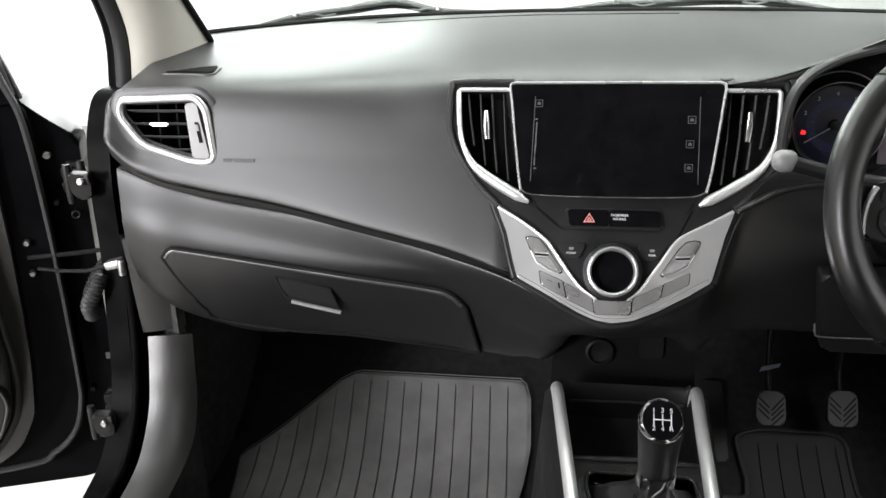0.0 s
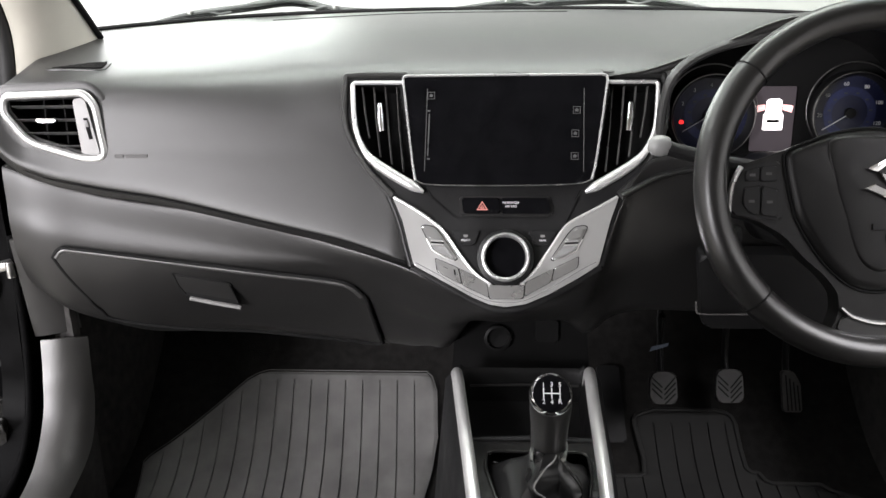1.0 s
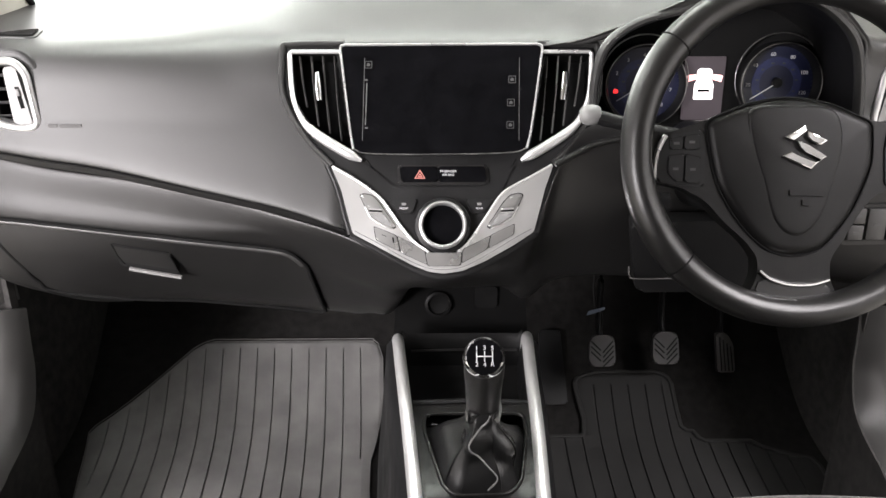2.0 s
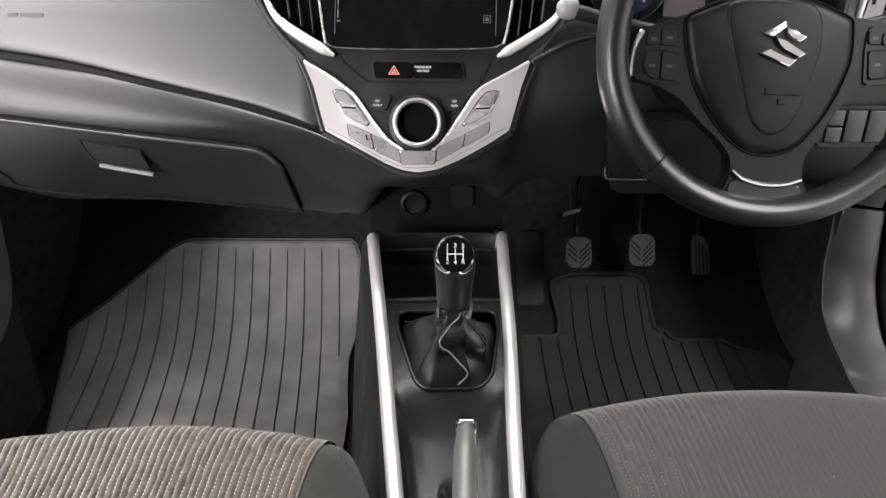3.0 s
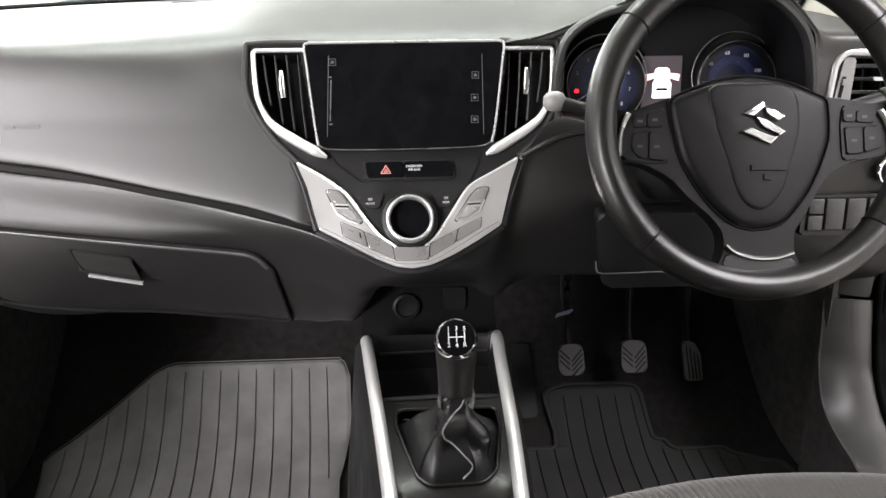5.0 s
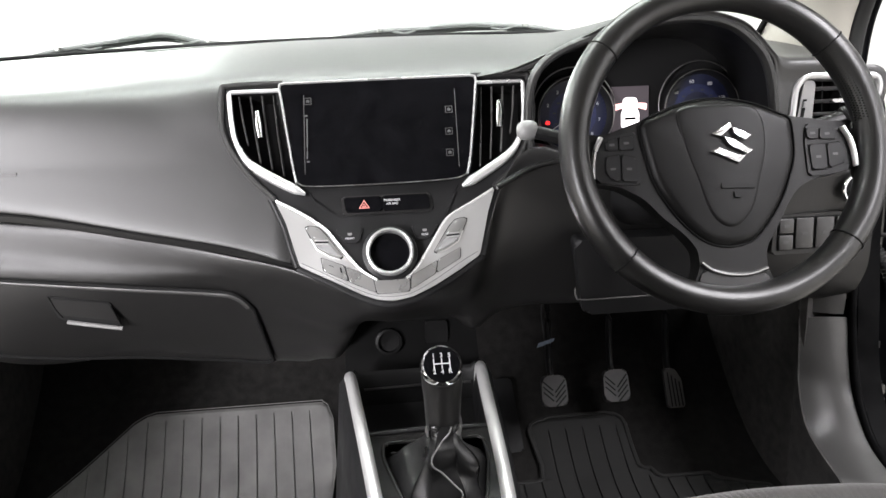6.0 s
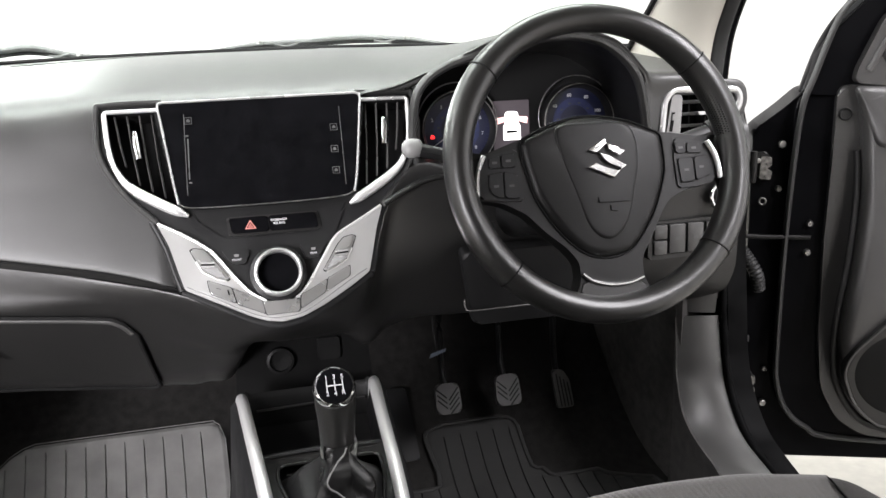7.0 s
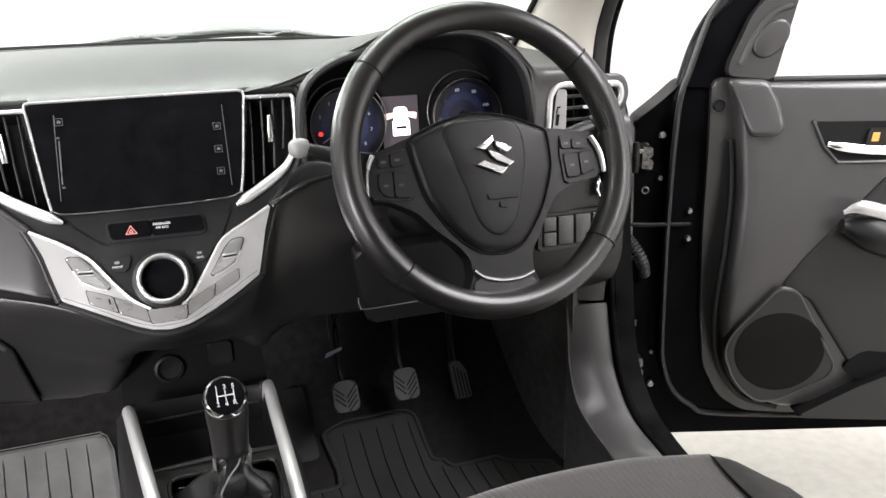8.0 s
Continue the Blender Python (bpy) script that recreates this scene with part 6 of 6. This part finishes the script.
# ---------- front seats ----------
def seat(name, x0, x1, front, cloth, side_cloth, thread, label, pitch=0.0086, deep=0.0036, worn=-0.28):
    """x0..x1: cushion width; front: how far the cushion reaches at x."""
    ob = thing(name, ((x0 + x1) / 2, 0.45, 0.25), label, "car seat", "front seats")
    mid, half = (x0 + x1) / 2, (x1 - x0) / 2

    def top(x, y):
        s = abs(x - mid) / half
        d = front(x) - y
        z = 0.592 - 0.02 * step(0.05, 0.45, d) - 0.008 * s * s + 0.006 * math.exp(-((s - 0.88) / 0.08) ** 2) - 0.012 * max(0, s - 0.90) / 0.10
        if d < 0.05:                                  # rolled front edge
            z -= 0.055 * (1 - math.sqrt(max(0, 1 - ((0.05 - d) / 0.05) ** 2))) if d > 0 else 0.055 - d * 0.6
        return z

    def drawn(x, y):                                  # seams draw in towards the back
        return mid + (x - mid) * (1 - 0.16 * (1 - math.exp(-max(0, front(x) - y) / 0.06)))
    rib_from, rib_to = mid - half * 0.85, mid + half * 0.85

    def waver(x, y):
        return 0.0013 * noise.noise(Vector((x * 45, y * 38, mid))) + 0.0009 * noise.noise(Vector((x * 170, y * 85, 4)))
    count = int((rib_to - rib_from) / pitch)
    xs = np.linspace(rib_from, rib_to, count * 8 + 1)
    rows = []
    ts = np.concatenate([np.linspace(0, 0.11, 24, endpoint=False), np.linspace(0.11, 1, 110)])
    for t in ts:
        row = []
        for x in xs:
            y = front(x) - 0.52 * t
            ph = (x + waver(x, y) - rib_from) / pitch
            lump = 0.75 + 0.7 * noise.noise(Vector((math.floor(ph) * 3.1, y * 60, 2)))
            rib = abs(math.sin(math.pi * ph)) ** 0.65 * deep * lump * (1 - (0.8 * step(0.24, 0.42, x) if worn > 0 else 0))
            row.append((drawn(x, y), y, top(drawn(x, y), y) + rib))
        rows.append(row)
    part("cushion_centre", sheet(rows), cloth, ob, "ribbed woven centre panel")
    spots = []
    for k in range(1, count):
        xk = rib_from + k * pitch
        for y in np.arange(front(xk) - 0.004, front(xk) - 0.24, -0.0050):
            if noise.noise(Vector((k * 5.3, y * 30, 7))) < worn + (0.6 if worn > 0 and xk > 0.26 else 0):
                continue
            x = drawn(xk - waver(xk, y) + 0.0010, y)
            spots.append((x, y, top(x, y) + 0.0015))
    part("stitching", bits(spots, 0.0007, 0.0022, 0.0007), thread, ob, "pale dotted stitching", kind="stuff")
    for s in (-1, 1):
        rows = []
        for t in ts:
            row = []
            for q in np.linspace(0, 1, 18):
                if q < 0.6:
                    x = mid + s * half * (0.845 + 0.155 * q / 0.6)
                    y = front(x) - 0.52 * t
                    z = top(x, y) + 0.001
                    x = drawn(x, y) * (1 - q / 0.6) + x * q / 0.6
                else:
                    f = (q - 0.6) / 0.4
                    x = mid + s * half * (1.0 + 0.012 * math.sin(math.pi * min(f * 2, 1)) - 0.05 * f)
                    y = front(mid + s * half) - 0.52 * t
                    z = top(mid + s * half, y) - 0.20 * f
                row.append((x, y, z))
            rows.append(row)
        part("bolster", sheet(rows), side_cloth, ob, "smooth cloth side bolster")
        xp = mid + s * half * 0.847
        part("seam", sweep([(drawn(xp, front(xp) - 0.5 * t), front(xp) - 0.5 * t, top(xp, front(xp) - 0.5 * t) + 0.0006) for t in np.linspace(0.0, 1, 60)], 0.0009, 0.0012, n=6), GAP, ob, "dark sewn seam")
    rows = []
    for t in np.linspace(0, 1, 10):
        rows.append([(x, front(x) + 0.010 * math.sin(math.pi * min(t * 1.4, 1)) - 0.06 * t, top(x, front(x)) - 0.002 - 0.17 * t) for x in np.linspace(x0, x1, 40)])
    part("cushion_front", sheet(rows), side_cloth, ob)
    part("base", block(Matrix.Translation((mid, 0.40, 0.33)), 2 * half - 0.06, 0.42, 0.16, 0.02), BLACK, ob)
    # backrest and headrest behind the eye
    BK = axes((mid, 0.16, 0.55), (1, 0, 0), (0, -0.42, 0.907))
    bh = half * 0.93
    part("backrest", prism(rounded([(-bh, 0.0), (bh, 0.0), (bh, 0.36), (bh * 0.72, 0.58), (-bh * 0.72, 0.58), (-bh, 0.36)], 0.08, 6), BK, -0.13, 0.0, 0.03, 3), side_cloth, ob)
    part("headrest", prism(rounded([(-0.12, 0.64), (0.12, 0.64), (0.105, 0.80), (-0.105, 0.80)], 0.04, 5), BK, -0.10, -0.01, 0.025, 3), side_cloth, ob)
    for a in (-0.05, 0.05):
        part("headrest_post", sweep(lift(BK, [(a, 0.55), (a, 0.68)], -0.06), 0.006), STEEL, ob)


edge_l = table([(-0.57, 0.670), (-0.442, 0.706), (-0.384, 0.714), (-0.326, 0.721), (-0.235, 0.724), (-0.171, 0.718), (-0.115, 0.709), (-0.086, 0.698), (-0.060, 0.674), (-0.043, 0.630)])
edge_r = table([(0.126, 0.665), (0.134, 0.700), (0.150, 0.730), (0.178, 0.747), (0.248, 0.767), (0.353, 0.783), (0.456, 0.784), (0.566, 0.770), (0.640, 0.735), (0.676, 0.680)])
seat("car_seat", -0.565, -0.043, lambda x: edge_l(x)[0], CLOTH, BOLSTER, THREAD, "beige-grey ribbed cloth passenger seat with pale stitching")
# same cloths and thread in darkened copies, shade put into the colour
seat("car_seat", 0.126, 0.676, lambda x: edge_r(x)[0], CLOTH_SHADED, BOLSTER_SHADED, THREAD_SHADED, "ribbed cloth driver seat, coloured darker for its dimmer side", deep=0.0016, worn=0.1)

# ---------- front doors, standing open ----------
def door(mirror):
    th = math.radians(68)
    m = axes((0.82, 1.235, 0), (math.sin(th), -math.cos(th), 0), (0, 0, 1))
    if mirror:
        m = SILLSIDE @ m
    ob = thing("car_door", m @ Vector((0.5, 0.32, -0.06)), "open black car door with dark grey inner trim", "car door", "front doors")
    UPD = m.to_3x3() @ Vector((0, 0, 1))
    shell_poly = rounded([(0.022, 0.925), (0.028, 0.60), (0.030, 0.42), (0.032, 0.345), (0.050, 0.305), (0.105, 0.286), (1.02, 0.300), (1.06, 0.42), (1.08, 0.70), (1.07, 0.985), (0.25, 0.992), (0.165, 0.995), (0.108, 0.998), (0.072, 0.965)], 0.015)
    part("shell", prism(shell_poly, m, -0.11, -0.035, 0.006), PAINT, ob, "gloss black painted door shell")
    inner_shell = rounded([(0.088, 0.99), (0.082, 0.73), (0.085, 0.50), (0.105, 0.40), (0.16, 0.350), (0.25, 0.332), (1.0, 0.345), (1.03, 0.97), (0.2, 0.99)], 0.03)
    part("inner_shell", prism(inner_shell, m, -0.04, -0.018, 0.006), PAINT, ob)
    seal = spline([(0.172, 1.155), (0.143, 1.115), (0.112, 1.02), (0.094, 0.944), (0.086, 0.736), (0.087, 0.509), (0.093, 0.445), (0.112, 0.395), (0.150, 0.360), (0.219, 0.339), (0.6, 0.332), (1.0, 0.342)], 8)
    part("door_seal", sweep(lift(m, seal, -0.016), 0.0052, 0.008, up=UPD), SEALGREY, ob, "grey rubber door seal")
    # window frame
    fr = spline([(0.119, 0.985), (0.142, 1.06), (0.174, 1.115), (0.230, 1.18), (0.34, 1.30), (0.50, 1.395), (0.75, 1.43), (0.98, 1.41), (1.05, 1.20), (1.06, 0.98)], 8)
    part("window_frame", sweep(lift(m, fr, -0.06), 0.022, 0.035, up=UPD), PAINT, ob)
    part("frame_trim", sweep(lift(m, np.array(fr[8:]) + (0.026, -0.006), -0.028), 0.012, 0.010, up=UPD), BLACK, ob)
    gl = part("window_glass", prism([(0.26, 0.98), (0.32, 1.24), (0.42, 1.33), (0.60, 1.40), (0.95, 1.40), (1.03, 1.2), (1.03, 0.98)], m, -0.064, -0.060), GLASS, ob, "clear door window")
    gl.visible_shadow = False
    m2 = m @ Matrix.Translation((0, 0, 0.008))      # face of the main panel
    push = m.to_3x3() @ Vector((-0.5, 0, 1))
    bulge = table([(0.30, 0.0), (0.40, 0.002), (0.50, 0.014), (0.57, 0.027), (0.63, 0.034), (0.70, 0.030), (0.85, 0.013), (1.0, 0.0), (1.3, 0.0)])

    def swell(bm):
        """The trim swells out towards the armrest line."""
        for v in bm.verts:
            v.co += push * float(bulge(v.co.z)[0])
        return bm
    # inner trim: outer step and raised main panel
    outer = rounded([(0.148, 1.005), (0.150, 0.89), (0.149, 0.734), (0.155, 0.555), (0.167, 0.448), (0.200, 0.385), (0.250, 0.352), (0.34, 0.345), (1.0, 0.355), (1.03, 0.70), (1.02, 0.993), (0.3, 0.998)], 0.02)
    part("trim_base", prism(outer, m, -0.02, -0.004, 0.006), DOORTRIM, ob, "grey plastic trim edge")
    main = rounded([(0.178, 0.998), (0.194, 0.912), (0.207, 0.80), (0.206, 0.70), (0.194, 0.56), (0.205, 0.46), (0.25, 0.392), (0.32, 0.366), (0.43, 0.385), (0.98, 0.40), (1.01, 0.70), (1.00, 0.990), (0.26, 0.997)], 0.02)
    trim = part("trim_panel", swell(dome(resample(main, 160), m, -0.01, 0.024, 0.018, 0.0, 6)), DOORTRIM, ob, "grained dark grey door trim")
    # black strip drawn where the raised panel shades the trim edge
    joint = spline([(0.189, 0.895), (0.194, 0.86), (0.198, 0.80), (0.197, 0.70), (0.186, 0.56), (0.197, 0.46), (0.243, 0.386), (0.315, 0.360)], 8)
    part("trim_edge_shadow", swell(sweep(lift(m, joint, -0.001), 0.0065, 0.005, up=UPD, n=10)), BLACK, ob, "dark strip painting the shadow beside the raised trim")
    part("belt_strip", sweep(lift(m, [(0.25, 1.000), (0.6, 0.999), (1.0, 0.992)], 0.004), 0.005, 0.008, up=UPD), SEALRUBBER, ob)
    corner = [(0.104, 1.0), (0.117, 1.052), (0.138, 1.095), (0.182, 1.140), (0.25, 1.21), (0.34, 1.30), (0.30, 1.215), (0.22, 1.11), (0.19, 1.03), (0.258, 0.990), (0.16, 0.985), (0.104, 0.985)]
    part("frame_corner", prism(corner, m, -0.06, -0.012, 0.004), PAINT, ob)
    # mirror sail with tweeter
    sail = part("mirror_sail", prism(rounded([(0.170, 1.008), (0.172, 1.030), (0.205, 1.110), (0.250, 1.165), (0.300, 1.215), (0.282, 1.135), (0.252, 1.000)], 0.01), m, -0.03, 0.010, 0.006), DOORTRIM, ob, "grey mirror sail trim")
    part("sail_lip", sweep(lift(m, spline([(0.190, 1.028), (0.212, 1.075), (0.240, 1.112), (0.272, 1.125)], 6), 0.010), 0.006, 0.005, up=UPD), DOORTRIM, sail)
    oval = [(0.240 + 0.030 * math.cos(q) + 0.012 * math.sin(q), 1.070 + 0.033 * math.sin(q)) for q in np.arange(24) * 2 * math.pi / 24]
    part("tweeter", dome(oval, m, 0.006, 0.015, 0.006, 0.002), DOORTRIM, sail, "oval tweeter cover")
    # scooped pad under the sail
    sc = resample(rounded([(0.168, 1.004), (0.240, 1.001), (0.262, 0.962), (0.271, 0.918), (0.260, 0.905), (0.212, 0.902), (0.194, 0.937)], 0.014), 60)
    bm = dome(sc, m, 0.008, 0.030, 0.012, 0.001, 6)
    back = m.inverted()
    for v in bm.verts:
        q = back @ v.co
        if q.z > 0.012:
            lean = 0.5 * (q.x - 0.17) / 0.10 + 0.5 * (1.0 - q.y) / 0.10
            v.co += m.to_3x3() @ Vector((0, 0, 0.022 * lean * lean - 0.008))
    part("corner_pad", swell(bm), DOORTRIM, trim)
    part("fixing_plug", lathe([(0.0105, -0.004), (0.0105, 0.001), (0.009, 0.003), (0.008, 0.0015), (0.001, 0.0012)], at2(m, 0.163, 0.955, 0.0), 20), BLACK, ob)
    # inner handle in its recess
    rec = rounded([(0.322, 0.928), (0.50, 0.926), (0.50, 0.858), (0.372, 0.858), (0.345, 0.885)], 0.008)
    part("handle_recess", swell(prism(resample(rec, 40), m2, 0.006, 0.0168)), GAP, trim)
    part("recess_lip", swell(sweep(lift(m2, [(0.320, 0.930), (0.344, 0.884), (0.371, 0.856), (0.50, 0.856)], 0.017), 0.0035, 0.004, up=UPD)), DOORTRIM, trim)
    part("door_handle", swell(sweep(lift(m2, spline([(0.348, 0.889), (0.372, 0.884), (0.42, 0.878), (0.462, 0.876)], 6), 0.020), 0.009, 0.007, up=UPD, scale=[0.5 + 0.5 * step(0, 8, i) for i in range(19)])), CHROME, trim, "satin chrome door handle")
    lock = part("lock_knob", swell(prism(rounded([(0.418, 0.915), (0.462, 0.915), (0.462, 0.884), (0.412, 0.884)], 0.006), m2, 0.010, 0.024, 0.003)), BLACK, trim)
    part("lock_flag", swell(prism([(0.424, 0.908), (0.436, 0.908), (0.434, 0.893), (0.422, 0.893)], m2, 0.022, 0.0246)), ORANGE, lock, "orange lock flag")
    # diagonal crease, armrest with bright trim, pocket
    part("trim_crease", swell(sweep(lift(m2, spline([(0.284, 0.636), (0.329, 0.692), (0.382, 0.753), (0.459, 0.841), (0.56, 0.92)], 4), 0.013), 0.0034, 0.003, up=UPD)), BLACK, trim)
    low_panel = rounded([(0.290, 0.630), (0.334, 0.690), (0.387, 0.750), (0.464, 0.836), (0.70, 0.86), (0.90, 0.70), (0.95, 0.45), (0.44, 0.455), (0.345, 0.612)], 0.015)
    part("armrest_panel", swell(dome(resample(low_panel, 120), m2, 0.0, 0.022, 0.008)), LOWER, trim, "darker lower trim panel")
    part("armrest", swell(sweep(lift(m2, spline([(0.378, 0.752), (0.42, 0.742), (0.50, 0.718), (0.65, 0.700), (0.85, 0.700)], 6), 0.045), 0.034, 0.034, up=UPD, scale=[0.35 + 0.65 * step(0, 8, i) for i in range(25)])), BLACK, trim, "black armrest")
    part("armrest_trim", swell(sweep(lift(m2, spline([(0.372, 0.778), (0.40, 0.786), (0.45, 0.775), (0.52, 0.758), (0.65, 0.745), (0.85, 0.745)], 6), 0.060), 0.013, 0.010, up=UPD, scale=[0.3 + 0.7 * step(0, 8, i) for i in range(31)])), SILVER, trim, "bright satin armrest trim")
    pk = spline([(0.424, 0.462), (0.46, 0.495), (0.52, 0.492), (0.80, 0.492), (0.80, 0.40), (0.55, 0.402), (0.46, 0.43)], 5, True)
    part("pocket_mouth", swell(prism(pk, m2, 0.0, 0.0232)), GAP, trim)
    part("door_pocket", swell(prism(rounded([(0.330, 0.362), (0.44, 0.425), (0.52, 0.462), (0.92, 0.462), (0.95, 0.36), (0.60, 0.352)], 0.02), m2, 0.0, 0.042, 0.012, 3)), LOWER, trim, "moulded door pocket")
    # speaker
    part("speaker_surround", swell(dome(rounded([(0.192, 0.500), (0.206, 0.542), (0.288, 0.638), (0.325, 0.632), (0.408, 0.468), (0.398, 0.440), (0.300, 0.390), (0.262, 0.386), (0.214, 0.430)], 0.035, 8), m2, 0.008, 0.027, 0.009, 0.0, 6)), LOWER, trim)
    lip = rounded([(0.195, 0.500), (0.209, 0.540), (0.289, 0.633), (0.323, 0.627), (0.403, 0.468), (0.394, 0.443), (0.300, 0.394), (0.263, 0.390), (0.217, 0.432)], 0.035, 8)
    part("surround_lip", swell(sweep(lift(m2, lip, 0.0262), 0.0026, 0.0024, up=UPD, n=8, closed=True)), DOORTRIM, trim)
    part("speaker_grille", swell(lathe([(0.085, 0.012), (0.084, 0.0272), (0.078, 0.0285), (0.001, 0.0276)], at2(m2, 0.298, 0.500, 0.0), 48)), MESHGRILLE, trim, "round black speaker grille")
    # hinge side ironwork
    # near side ironwork takes a darker metal to paint in shade there
    zinc = DARKSTEEL if mirror else HINGEZINC
    for z, big in ((0.862, 1.0), (0.440, 0.9)):
        plate_m = at2(m, 0.040, z, -0.030)
        h = part("hinge", prism(rounded([(-0.020, 0.022), (0.006, 0.026), (0.014, 0.012), (0.014, -0.022), (-0.002, -0.024), (-0.018, -0.006)], 0.005), plate_m, -0.018, 0.002, 0.003), DARKSTEEL, ob, "dark painted door hinge")
        part("hinge_leaf", prism(rounded([(-0.004, 0.018), (0.014, 0.016), (0.015, 0.002), (0.006, -0.004), (0.016, -0.009), (0.014, -0.024), (-0.005, -0.022)], 0.002), plate_m, 0.0, 0.008 * big, 0.002), zinc, h, "worn zinc hinge leaf, darkened on the near side as shade")
        part("hinge_leaf", block(plate_m @ Matrix.Translation((-0.014, 0.010, 0.003)), 0.020, 0.008, 0.012, 0.002), zinc, h)
        part("hinge_pin", lathe([(0.006, -0.028), (0.007, -0.02), (0.007, 0.02), (0.006, 0.028)], m @ Matrix.Translation((0.022, z, -0.018)) @ pose(0, 0, 0, -90, 0, 0), 14), DARKSTEEL, h)
        part("hinge_bolt", lathe([(0.007, -0.02), (0.007, 0.002), (0.005, 0.004)], at2(m, 0.072, z + 0.038 * big if z > 0.6 else z - 0.040, -0.030), 8), STEEL, h)
        part("hinge_bolt", lathe([(0.0055, -0.02), (0.0055, 0.002), (0.004, 0.004)], at2(m, 0.071, z - 0.042 if z > 0.6 else z + 0.030, -0.030), 8), zinc, h)
    part("wiring_clip", ring(at2(m, 0.044, 0.798, -0.026), 0.006, 0.0015, 0.0015, 20), zinc, ob, "small steel ring clip")
    part("check_strap", sweep(lift(m, [(-0.010, 0.738), (0.05, 0.735), (0.128, 0.735)], -0.012), 0.004, 0.0028, up=UPD), DARKSTEEL, ob, "steel door check strap")
    part("strap_end", block(m @ Matrix.Translation((-0.004, 0.740, -0.012)), 0.020, 0.016, 0.014, 0.003), STEEL, ob)
    for z in (0.760, 0.706):
        part("strap_bolt", lathe([(0.0065, -0.02), (0.0065, 0.004), (0.004, 0.007)], at2(m, 0.125, z, -0.016), 8), STEEL, ob)
    boot = spline([(0.005, 0.715, -0.03), (0.022, 0.695, -0.02), (0.040, 0.665, -0.016), (0.050, 0.630, -0.03)], 10)
    part("cable_boot", sweep([m @ Vector(p) for p in boot], 0.0125, 0.0125, up=UPD, n=12, scale=[0.85 + 0.18 * (k % 2) for k in range(len(boot))]), SEALRUBBER, ob, "corrugated rubber cable boot")
    part("warning_label", block(m @ Matrix.Translation((0.03, 0.53, -0.033)), 0.02, 0.012, 0.002), DIM, ob)
    return ob


door(False)
door(True)
